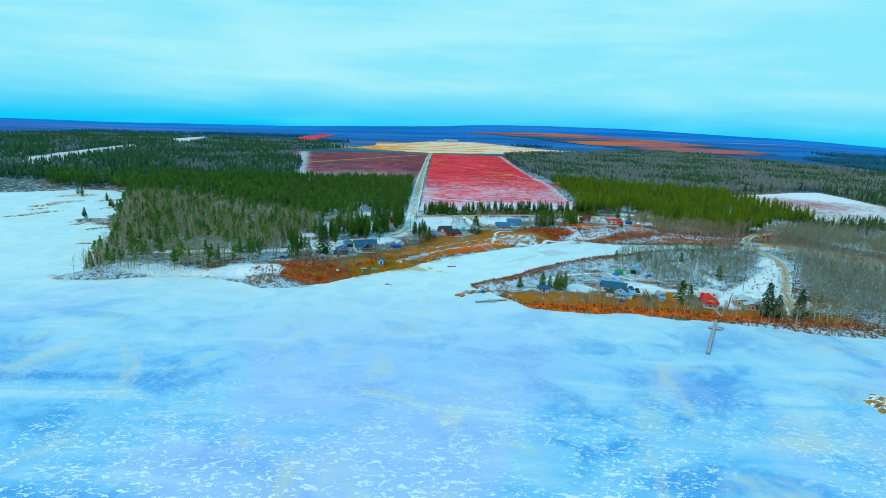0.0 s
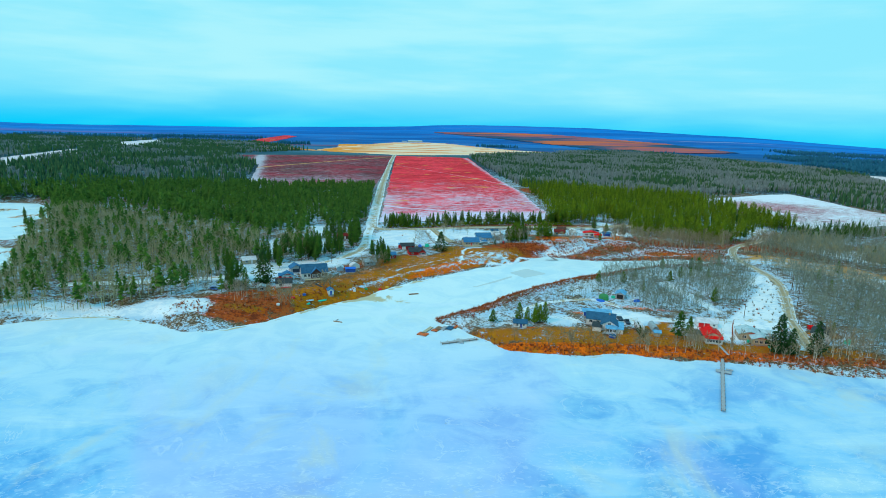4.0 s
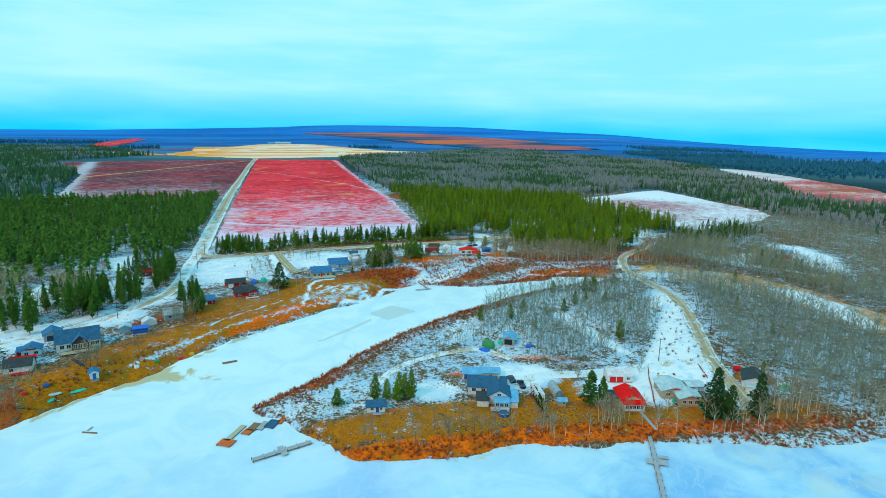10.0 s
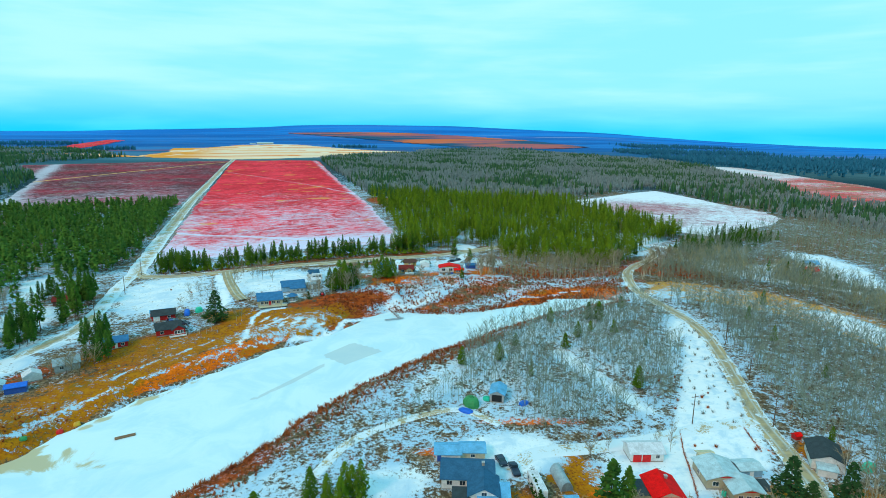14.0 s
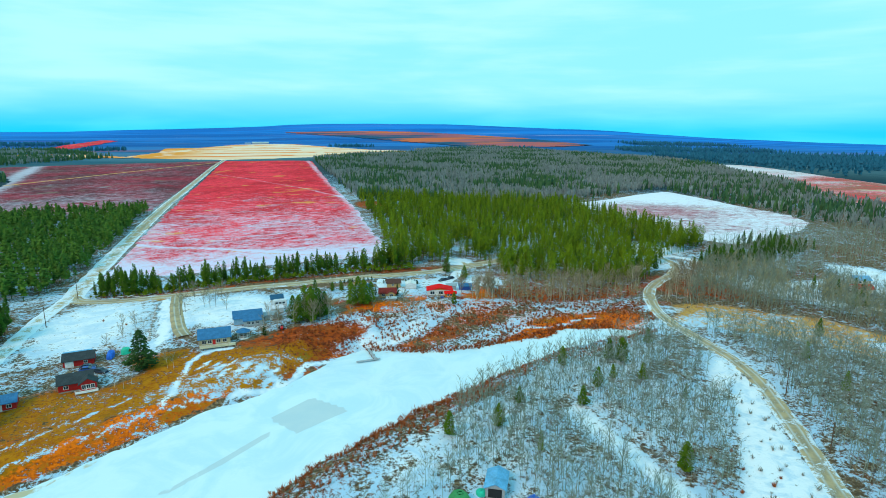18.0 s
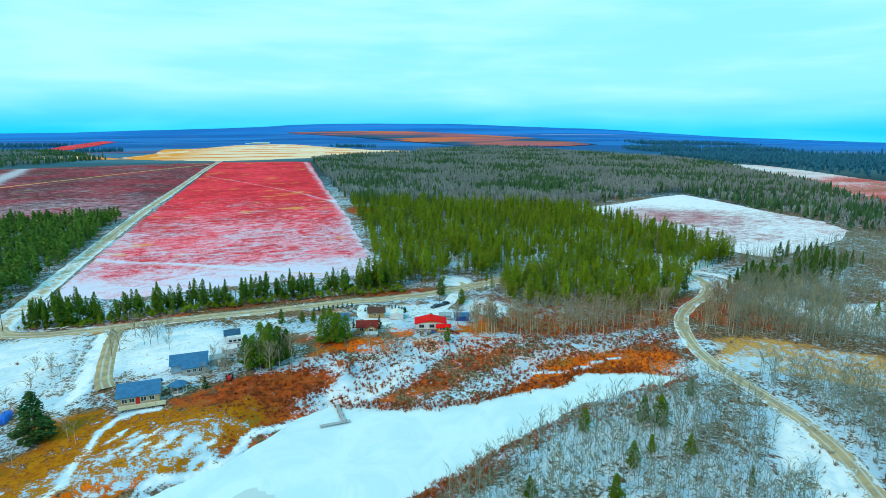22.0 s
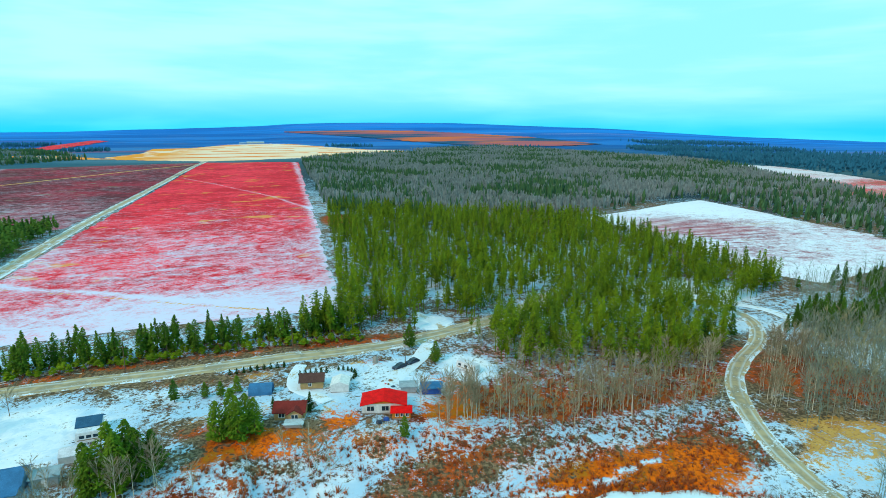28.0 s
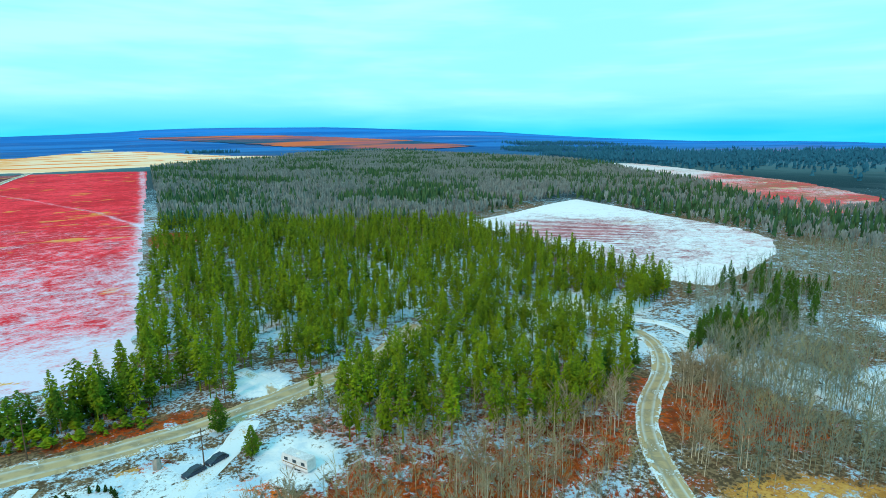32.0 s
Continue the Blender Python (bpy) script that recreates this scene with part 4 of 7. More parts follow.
def needle_shape(rng, n, base, width, size, form):
    """Trunk and crown of a conifer one metre tall: many small drooping boughs, uneven in reach."""
    trunk = tube([(0, 0, -0.02), (0.004, 0, 0.5), (0, 0, 0.96)], [0.014, 0.010, 0.003], 3)
    v, f = [], []
    lump = rng.uniform(0, 6.3, 4)
    for i in range(n):
        u = (i + rng.uniform(0, 1)) / n
        a = rng.uniform(0, 2 * math.pi)
        r = width * crown_width(form, u) * (1 + 0.28 * math.sin(2 * a + 7 * u + lump[0]) + 0.2 * math.sin(3 * a - 15 * u + lump[1])) * math.sqrt(rng.uniform(0.12, 1))
        z = base + (1 - base) * u
        ln = size * rng.uniform(0.7, 1.35) * (1.15 - 0.55 * u)
        c = np.array([r * math.cos(a), r * math.sin(a), z])
        b = a + rng.uniform(-0.6, 0.6)
        d = np.array([math.cos(b), math.sin(b), rng.uniform(-0.55, 0.35)])
        s = np.array([-math.sin(b), math.cos(b), rng.uniform(-0.3, 0.3)]) * ln * 0.5
        k = len(v)
        v += [c - d * ln * 0.5 + (0, 0, ln * 0.18), c + s - (0, 0, ln * 0.2), c + d * ln * 0.6, c - s - (0, 0, ln * 0.2)]
        f += [(k, k + 1, k + 2), (k, k + 2, k + 3)]
    return trunk, (np.array(v), np.array(f))


def bare_shape(rng, limbs=9, twigs=5, spread=0.17, thick=0.012, low=0.30):
    """Trunk and twiggy crown of a leafless tree one metre tall: limbs sweep up, fine twigs fill the crown."""
    lean = rng.uniform(-0.04, 0.04, 2)
    trunk = tube([(0, 0, -0.02), (lean[0] * 0.5, lean[1] * 0.5, 0.5), (lean[0], lean[1], 0.97)], [thick, thick * 0.7, thick * 0.15], 3)
    parts = []
    for i in range(limbs):
        z0 = low + (0.9 - low) * (i + rng.uniform(0, 0.8)) / limbs
        a = rng.uniform(0, 2 * math.pi)
        ln = spread * rng.uniform(0.6, 1.2) * (1.15 - 0.5 * z0)
        b = np.array([lean[0] * z0, lean[1] * z0, z0])
        t = b + np.array([math.cos(a) * ln, math.sin(a) * ln, min(ln * rng.uniform(1.1, 2.0), 1.02 - z0)])
        r = thick * 0.42
        ring3 = [b + r * np.array([math.cos(a + k), math.sin(a + k), 0.3]) for k in (0.0, 2.1, 4.2)]
        parts.append((np.array(ring3 + [t]), np.array([(0, 1, 3), (1, 2, 3), (2, 0, 3)])))
        for _ in range(twigs):
            u = rng.uniform(0.25, 1.0)
            s = b + (t - b) * u
            d = np.array([math.cos(a), math.sin(a), 1.4]) * rng.uniform(0.04, 0.10) + rng.uniform(-0.05, 0.05, 3)
            side = np.cross(d, rng.uniform(-1, 1, 3))
            side = side / (np.linalg.norm(side) + 1e-9) * thick * 0.42
            parts.append((np.array([s - side, s + side, s + d]), np.array([(0, 1, 2)])))
    return trunk, joined(parts)


def shrub_shape(rng, n=16, flat=0.7):
    """A leafless bush: a spray of thin curved twigs one metre across."""
    parts = []
    for _ in range(n):
        a, r, h = rng.uniform(0, 2 * math.pi), rng.uniform(0.1, 0.5), rng.uniform(0.35, 1.0) * flat
        b = np.array([rng.uniform(-0.12, 0.12), rng.uniform(-0.12, 0.12), -0.05])
        t = np.array([math.cos(a) * r, math.sin(a) * r, h])
        m = (b + t) / 2 + np.array([math.cos(a), math.sin(a), 0.3]) * 0.06
        s = np.array([-math.sin(a), math.cos(a), 0]) * 0.026
        parts.append((np.array([b - s, b + s, m + s, m - s, t]), np.array([(0, 1, 2), (0, 2, 3), (3, 2, 4)])))
    return joined(parts)


def far_shape(rng, kind):
    """A light tree for the far woods: a ragged spire, or a pale spray of upswept limbs."""
    if kind == "pine":
        v, f = [], []
        for z, r in ((0.10, 0.105), (0.52, 0.075)):
            for k in range(5):
                a = 2 * math.pi * k / 5 + z * 3
                q = r * rng.uniform(0.6, 1.35)
                v.append((q * math.cos(a), q * math.sin(a), z + rng.uniform(-0.08, 0.08)))
        v.append((0, 0, 1.0))
        for k in range(5):
            a, b = k, (k + 1) % 5
            f += [(a, b, b + 5), (a, b + 5, a + 5), (a + 5, b + 5, 10)]
        return np.array(v), np.array(f)
    parts = []
    for i in range(10):
        a, r, z = 2 * math.pi * i / 10 + rng.uniform(-0.3, 0.3), rng.uniform(0.03, 0.13), rng.uniform(0.62, 1.0)
        b, t = np.array([0, 0, rng.uniform(0.0, 0.45)]), np.array([math.cos(a) * r, math.sin(a) * r, z])
        side = np.array([-math.sin(a + 0.9), math.cos(a + 0.9), 0]) * 0.032
        parts.append((np.array([b, t - side - (0, 0, 0.12), t, t + side - (0, 0, 0.12)]), np.array([(0, 1, 2), (0, 2, 3)])))
    return joined(parts)


def scatter(shapes, xy, hts, zf, wide=1.0):
    """Many copies of one-metre shapes joined into one vertex and triangle array."""
    V, F, T, n = [], [], [], 0
    pick = rng.integers(0, len(shapes), len(xy))
    z0 = zf(xy[:, 0], xy[:, 1])
    for s, (sv, sf) in enumerate(shapes):
        m = pick == s
        k = int(m.sum())
        if not k:
            continue
        a = rng.uniform(0, 2 * math.pi, k)
        c, sn = np.cos(a)[:, None], np.sin(a)[:, None]
        hh = hts[m][:, None]
        ww = hh * wide * rng.uniform(0.8, 1.25, (k, 1))
        x = (sv[None, :, 0] * c - sv[None, :, 1] * sn) * ww + xy[m][:, :1]
        y = (sv[None, :, 0] * sn + sv[None, :, 1] * c) * ww + xy[m][:, 1:]
        z = sv[None, :, 2] * hh + z0[m][:, None]
        V.append(np.stack([x, y, z], -1).reshape(-1, 3))
        F.append((sf[None] + (np.arange(k) * len(sv))[:, None, None]).reshape(-1, 3) + n)
        T.append(np.repeat(rng.uniform(0, 1, k), len(sv)))
        n += k * len(sv)
    return np.vstack(V), np.vstack(F), np.concatenate(T)


ROADS = [(spline(MAIN_ROAD, 4), 7), (spline(FIELD_ROAD, 8), 9), (spline(SW_ROAD, 4), 6), (spline(EAST_ROAD, 4), 7)]
CLEAR = [(152, 735, 12, 25), (222, 405, 12, 8), (-8, 452, 30, 40), (40, 445, 36, 40), (35, 400, 36, 30), (-50, 345, 20, 14), (125, 450, 36, 22), (160, 458, 12, 14), (90, 275, 40, 20), (140, 268, 34, 24)]
CLEAR += [(108, 312, 9, 7), (178, 262, 12, 8), (70, 262, 45, 12), (161, 500, 7, 11), (-30, 350, 30, 12), (180, 408, 38, 14), (0, 365, 25, 25), (-62, 322, 22, 12)]
OPEN = [outline for name in ("snow", "tan") for k, outline in AREAS[name] if k > 0.5]


def free(xy, road=2.5, shore=2.0):
    """Which points stand off roads, ice, yards and fields."""
    x, y = xy[:, 0], xy[:, 1]
    ok = lake_sd(x, y) < -shore
    for c, w in ROADS:
        for i in range(0, len(c), 64):
            d = np.sqrt(((x[:, None] - c[None, i:i + 64, 0]) ** 2 + (y[:, None] - c[None, i:i + 64, 1]) ** 2).min(1))
            ok &= d > w / 2 + road
    for cx, cy, rx, ry in CLEAR:
        ok &= ((x - cx) / rx) ** 2 + ((y - cy) / ry) ** 2 > 1
    for poly in OPEN:
        ok &= signed(poly, x, y) < -1.0 + 3.0 * wob(x, y, 3.0, 1.0)
    for poly in FIELDS:
        ok &= signed(poly, x, y) < -2
    return ok


def spread(poly, spacing, keep=None, patchy=0.0, size=25.0, seed=0.0):
    """Jittered points inside a polygon, thinned in patches."""
    p = np.array(poly, float)
    lo, hi = p.min(0), p.max(0)
    X, Y = np.meshgrid(np.arange(lo[0], hi[0], spacing), np.arange(lo[1], hi[1], spacing))
    xy = np.stack([X.ravel(), Y.ravel()], -1) + rng.uniform(-0.48, 0.48, (X.size, 2)) * spacing
    ok = signed(p, xy[:, 0], xy[:, 1]) > 0
    if patchy:
        ok &= wob(xy[:, 0], xy[:, 1], size, seed) > -1 + 2 * patchy * rng.uniform(0, 1, len(xy))
    xy = xy[ok]
    return xy[free(xy)] if keep is None else xy[keep(xy)]


PINES = [needle_shape(rng, 84, rng.uniform(0.18, 0.46), rng.uniform(0.08, 0.12), 0.080, ("egg", "column", "egg", "round")[k % 4]) for k in range(9)]
PINES_FINE = [needle_shape(rng, 195, rng.uniform(0.18, 0.46), rng.uniform(0.095, 0.14), 0.058, ("column", "egg", "round", "round")[k % 4]) for k in range(10)]
PINES_LOW = [joined(needle_shape(rng, 42, rng.uniform(0.2, 0.4), rng.uniform(0.11, 0.15), 0.17, ("column", "egg", "cone")[k % 3])) for k in range(6)]
BARES = [bare_shape(rng, 10, 8, rng.uniform(0.12, 0.19), 0.0085) for _ in range(8)]
BARES_THICK = [joined(bare_shape(rng, 8, 6, rng.uniform(0.16, 0.24), 0.017)) for _ in range(4)]
BARES_LOW = [joined(bare_shape(rng, 5, 3, rng.uniform(0.13, 0.19), 0.011)) for _ in range(4)]
SHRUBS = [shrub_shape(rng) for _ in range(4)]
FAR_PINES = [far_shape(rng, "pine") for _ in range(4)]
FAR_BARES = [far_shape(rng, "bare") for _ in range(4)]


def woods(name, shapes, mat, xy, lo, hi, label, category="trees", wide=1.0):
    v, f, tone = scatter(shapes, xy, rng.uniform(lo, hi, len(xy)), height, wide)
    ob = mesh_object(name, v, f, mat, {"tone": tone}, flat=True)
    return tagged(ob, label, category, kind="stuff")


PINE_WOOD = [(143, 772), (130, 525), (112, 497), (114, 489), (140, 488), (166, 490), (171, 468), (172, 455), (192, 451), (218, 446), (244, 446), (268, 475), (300, 500), (345, 520), (345, 575), (336, 712)]
WEST_WOOD = [(-420, 760), (-46, 772), (-40, 640), (-36, 545), (-45, 510), (-66, 486), (-105, 470), (-150, 500), (-200, 540), (-330, 660)]
POINT_WOOD = [(60, 300), (45, 290), (100, 325), (112, 352), (160, 378), (198, 384), (210, 372), (205, 340), (190, 312), (172, 290), (150, 288), (115, 292), (104, 318)]
EAST_WOOD = [(178, 245), (200, 240), (310, 235), (325, 330), (340, 420), (330, 500), (300, 470), (265, 440), (235, 410), (222, 380), (218, 350), (205, 320), (185, 280)]
EAST_OUTER = [(310, 235), (480, 300), (480, 530), (345, 520), (330, 500), (340, 420), (325, 330)]
SLOPE_WOOD = [(150, 442), (158, 420), (190, 422), (226, 426), (250, 450), (240, 466), (200, 470), (176, 484), (164, 474)]
pine_xy = spread(PINE_WOOD, 3.5, patchy=0.9, size=8.0)
close = pine_xy[:, 1] < 545 + 12 * wob(pine_xy[:, 0], pine_xy[:, 1], 15.0)
woods("pine_forest", [joined(p) for p in PINES_FINE], M["pine"], pine_xy[close], 8, 16, "dense green pine forest with snow between trunks", "forest")
woods("inner_pine_forest", [joined(p) for p in PINES], M["pine"], pine_xy[~close], 8, 16, "green pine forest reaching back to the fields", "forest")
woods("west_pine_forest", PINES_LOW, M["pine_dark"], spread(WEST_WOOD, 4.1, patchy=0.7, size=20.0), 7, 13, "dark green pine forest beyond the cottages", "forest")
woods("west_bare_wood", BARES_THICK, M["olive_twigs"], spread([(-300, 560), (-60, 420), (-100, 320), (-130, 292), (-190, 275), (-230, 380), (-310, 540)], 3.3, patchy=0.5, size=13.0), 6, 11, "leafless birch and alder wood by the lake", "forest")
woods("point_bare_wood", [joined(b) for b in BARES], M["bare"], spread(POINT_WOOD, 2.3, patchy=0.3, size=14.0), 5, 10, "grey leafless birch wood on the point", "forest")
woods("east_bare_wood", [joined(b) for b in BARES], M["bare"], spread(EAST_WOOD, 2.7, patchy=0.2, size=14.0), 7, 12, "grey leafless birch wood beside the winding road", "forest")
woods("outer_bare_wood", BARES_LOW, M["bare"], spread(EAST_OUTER, 3.9, patchy=0.2), 7, 12, "leafless woods beyond the marsh", "forest")
woods("east_slope_wood", [joined(b) for b in BARES], M["olive_twigs"], spread([(256, 430), (285, 458), (318, 470), (326, 420), (318, 361), (304, 322), (297, 330), (293, 365), (287, 387), (270, 402)], 3.7, patchy=0.6, size=8.0), 7, 12, "tall brown birches along the creek", "forest")
woods("slope_bare_wood", [joined(b) for b in BARES], M["olive_twigs"], spread(SLOPE_WOOD, 2.8, patchy=0.7, size=7.0), 4, 10, "tall leafless aspens below the pine forest", "forest")
far_poly = [(146, 772), (335, 730), (505, 790), (680, 720), (840, 900), (1000, 1400), (900, 2400), (400, 2000), (150, 1560)]
fx = spread(far_poly, 5.6)
fx = fx[rng.uniform(0, 1, len(fx)) < 1.15 - 0.55 * smooth01((fx[:, 1] - 900) / 700)]


def stands(xy, size, seed, lean):
    """Which trees of a mixed wood are leafless: stands with ragged, mingled edges."""
    x, y = xy[:, 0], xy[:, 1] * 0.7
    return wob(x, y, size, seed) + 0.5 * wob(x, y, size * 0.3, 1.0) + rng.normal(0, 0.35, len(xy)) > lean


fb = stands(fx, 60.0, 3.0, -0.15)
woods("far_spruce_wood", FAR_PINES, M["pine_haze"], fx[~fb], 8, 15, "distant dark spruce forest", "forest", 1.25)
woods("far_bare_wood", FAR_BARES, M["bare_haze"], fx[fb], 8, 13, "distant grey leafless forest", "forest", 1.25)

EAST_FAR = [(330, 232), (400, 215), (1000, 160), (1000, 560), (690, 600), (720, 715), (510, 785), (485, 560), (480, 300)]
ex = spread(EAST_FAR, 6.4)
eb = stands(ex, 50.0, 3.0, 0.05)
woods("east_spruce_wood", FAR_PINES, M["pine_haze"], ex[~eb], 8, 14, "dark spruce stands in the eastern woods", "forest", 1.2)
woods("east_far_bare_wood", FAR_BARES, M["bare_haze"], ex[eb], 7, 12, "grey leafless woods to the east", "forest", 1.3)
WEST_FAR = [(-1500, 700), (-450, 640), (-330, 660), (-215, 790), (-295, 1150), (-440, 1460), (-300, 1780), (-600, 2300), (-1500, 2300)]
wx = spread(WEST_FAR, 10.0)
wb = stands(wx, 80.0, 2.0, 0.35)
woods("west_far_spruce_wood", FAR_PINES, M["pine_haze"], wx[~wb], 9, 15, "distant dark spruce forest to the west", "forest", 1.6)
woods("west_far_bare_wood", FAR_BARES, M["bare_haze"], wx[wb], 8, 12, "distant grey leafless forest to the west", "forest", 1.6)
far_strips = []
for cx, cy, ln, dp, turn in ((820, 2180, 420, 90, 10), (330, 2500, 240, 90, 0), (1500, 1150, 1000, 620, -20), (1500, 1900, 500, 320, -12), (1300, 1500, 420, 220, -20), (1900, 2500, 500, 300, -10), (-900, 2700, 500, 220, 6), (-1300, 2450, 500, 220, 8), (1500, 2150, 300, 120, -6), (-450, 2250, 130, 130, 0)):
    m = int(ln * dp / 190)
    u, v = rng.uniform(-0.5, 0.5, m) * ln, rng.normal(0, 0.3, m) * dp
    c, k = math.cos(radians(turn)), math.sin(radians(turn))
    far_strips.append(np.stack([cx + u * c - v * k, cy + u * k + v * c], -1))
far_strips = np.vstack(far_strips)
far_strips = far_strips[free(far_strips)]
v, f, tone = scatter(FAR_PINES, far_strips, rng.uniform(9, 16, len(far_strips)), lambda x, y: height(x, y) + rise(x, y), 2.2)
tagged(mesh_object("far_tree_belts", v, f, M["belt_haze"], {"tone": tone}, flat=True), "dark tree belts tinted haze-blue on the far plain", "forest", kind="stuff")
woods("west_mixed_pines", PINES_LOW, M["pine_dark"], spread([(-330, 640), (-50, 470), (-56, 400), (-80, 330), (-95, 300), (-110, 290), (-150, 291), (-190, 278), (-200, 284), (-230, 380), (-310, 540)], 4.8, patchy=1.75, size=12.0), 7, 14, "scattered dark pines among leafless birches", "forest")
woods("bay_pines", PINES_LOW, M["pine_dark"], spread([(-430, 605), (-392, 648), (-338, 597), (-306, 545), (-290, 560), (-300, 640), (-330, 700), (-500, 700)], 5.0), 8, 14, "dark pines along the far shore of the bay", "forest")
# ================= things: helpers =================


def siding(c, k=0.8):
    """Painted lap siding: thin level lines and weathering."""
    def build(n, p):
        z = n.add("ShaderNodeSeparateXYZ", {"Vector": p}).outputs["Z"]
        line = n.math("FRACT", n.math("MULTIPLY", z, 5.0))
        g = n.ramp(n.noise(p, 1.2, 4), 0.3, 0.7)
        col = n.mix(g, tuple(v * k for v in c), c)
        return n.mix(n.math("MULTIPLY", n.ramp(line, 0.75, 0.95), 0.35), col, tuple(v * 0.5 for v in c)), line, 0.3
    return build


def roofing(c, k=0.65):
    """Shingles or sheet roofing with snow left in thin patches."""
    def build(n, p):
        g = n.math("ADD", n.math("MULTIPLY", n.noise(p, 0.7, 4), 0.5), n.math("MULTIPLY", n.noise(p, 5.0, 3), 0.5))
        return n.mix(n.ramp(g, 0.35, 0.65), tuple(v * k for v in c), c)
    return build


for key, c in {"white": (0.78, 0.80, 0.80), "cream": (0.62, 0.55, 0.38), "beige": (0.50, 0.42, 0.28), "red_wall": (0.55, 0.02, 0.02), "tan_wall": (0.50, 0.33, 0.14), "orange_wall": (0.70, 0.22, 0.02), "grey_wall": (0.42, 0.45, 0.47), "pale_blue_wall": (0.30, 0.50, 0.66)}.items():
    M[key] = material(key + "_siding", siding(c), 0.7)
for key, c in {"slate_roof": (0.035, 0.13, 0.25), "blue_roof": (0.05, 0.20, 0.42), "sky_roof": (0.16, 0.48, 0.80), "red_roof": (0.92, 0.004, 0.004), "brown_roof": (0.22, 0.03, 0.025), "dark_roof": (0.05, 0.065, 0.075), "grey_roof": (0.34, 0.44, 0.50),
               "pale_roof": (0.50, 0.66, 0.74), "snow_roof": (0.70, 0.74, 0.82), "umber_roof": (0.12, 0.06, 0.05)}.items():
    M[key] = material(key, roofing(c), 0.75, spec=0.12)
for key, c in {"glass_dark": (0.02, 0.04, 0.06)}.items():
    M[key] = material(key, flat_grain(c), 0.12, spec=0.6)
for key, c in {"trim_white": (0.82, 0.83, 0.83), "trim_red": (0.6, 0.02, 0.02), "concrete": (0.34, 0.32, 0.29), "planks": (0.42, 0.45, 0.50), "planks_brown": (0.27, 0.15, 0.08), "raft_orange": (0.72, 0.14, 0.02), "raft_tan": (0.52, 0.46, 0.32), "metal": (0.45, 0.47, 0.50),
               "black": (0.02, 0.02, 0.022), "blue_tarp": (0.02, 0.16, 0.75), "green_tarp": (0.05, 0.30, 0.10), "teal_tarp": (0.03, 0.62, 0.42), "red_paint": (0.75, 0.015, 0.015), "dark_paint": (0.03, 0.05, 0.09), "white_paint": (0.78, 0.80, 0.82), "blue_paint": (0.03, 0.10, 0.40), "yellow_paint": (0.75, 0.40, 0.03)}.items():
    M[key] = material(key, flat_grain(c, 0.7, 1.5), 0.6 if "paint" not in key else 0.35)
M["islet"] = material("islet_grass", lambda n, p: n.mix(n.ramp(n.noise(p, 0.5, 5, 0.6), 0.46, 0.58), n.mix(n.ramp(n.noise(p, 0.25, 4), 0.4, 0.6), (0.46, 0.22, 0.05), (0.16, 0.08, 0.03)), SNOW_A), 0.95, spec=0.1)
M["cedar"] = material("cedar_needles", varied((0.012, 0.04, 0.008), (0.03, 0.07, 0.012), 1.0), 0.9, spec=0.1)
M["round_pine"] = material("pine_boughs", varied((0.016, 0.062, 0.008), (0.155, 0.26, 0.012), 0.8, "island"), 0.9, spec=0.1)
M["dark_spruce"] = material("dark_spruce", varied((0.006, 0.030, 0.012), (0.050, 0.115, 0.026), 0.8, "island"), 0.9, spec=0.1)
M["stand"] = material("stand_needles", varied((0.010, 0.050, 0.012), (0.095, 0.200, 0.020), 0.6, "island"), 0.9, spec=0.1)
M["row"] = material("row_needles", varied((0.016, 0.060, 0.008), (0.12, 0.225, 0.014), 0.6, "island"), 0.9, spec=0.1)
M["birch_twigs"] = material("birch_twigs", varied((0.20, 0.17, 0.11), (0.40, 0.34, 0.23), 0.6), 0.9, spec=0.1)
M["grey_twigs"] = material("grey_brush", varied((0.12, 0.12, 0.10), (0.38, 0.40, 0.36), 0.6, "island"), 0.9, spec=0.1)
M["red_twigs"] = material("red_brush", varied((0.20, 0.045, 0.020), (0.48, 0.14, 0.04), 0.6, "island"), 0.9, spec=0.1)

CUBE_F = np.array([(0, 3, 2, 1), (4, 5, 6, 7), (0, 1, 5, 4), (1, 2, 6, 5), (2, 3, 7, 6), (3, 0, 4, 7)])


def box(x0, x1, y0, y1, z0, z1):
    return np.array([(x0, y0, z0), (x1, y0, z0), (x1, y1, z0), (x0, y1, z0), (x0, y0, z1), (x1, y0, z1), (x1, y1, z1), (x0, y1, z1)], float), CUBE_F


def part(name, vf, mat, parent, label="", m=None):
    """One mesh as a part of a thing (or of a part)."""
    v, f = vf
    ob = new(name, mesh_data(name, v, f, mat, flat=True))
    ob.parent = parent
    if m is not None:
        ob.matrix_basis = m
    if label:
        tagged(ob, label)
    return ob


def thing(name, x, y, turn, label, category, group="", z=None):
    ob = new(name)
    ob.empty_display_size = 0.5
    ob.matrix_basis = pose(x, y, ground_at(x, y) if z is None else z, 0, 0, turn)
    return tagged(ob, label, category, group)


def prism(profile, y0, y1):
    """A profile of (x, z) points carried from y0 to y1, closed, as quads and fans of quads."""
    n = len(profile)
    v = [(x, y0, z) for x, z in profile] + [(x, y1, z) for x, z in profile]
    f = [(i, (i + 1) % n, (i + 1) % n + n, i + n) for i in range(n)]
    for base, flip in ((0, True), (n, False)):
        k = 1
        while k < n - 1:
            quad = [base, base + k, base + k + 1, base + min(k + 2, n - 1)]
            if k + 1 == n - 1:
                quad = [base, base + k, base + k + 1, base + k + 1]
            f.append(tuple(quad[::-1]) if flip else tuple(quad))
            k += 2
    return np.array(v, float), np.array(f)


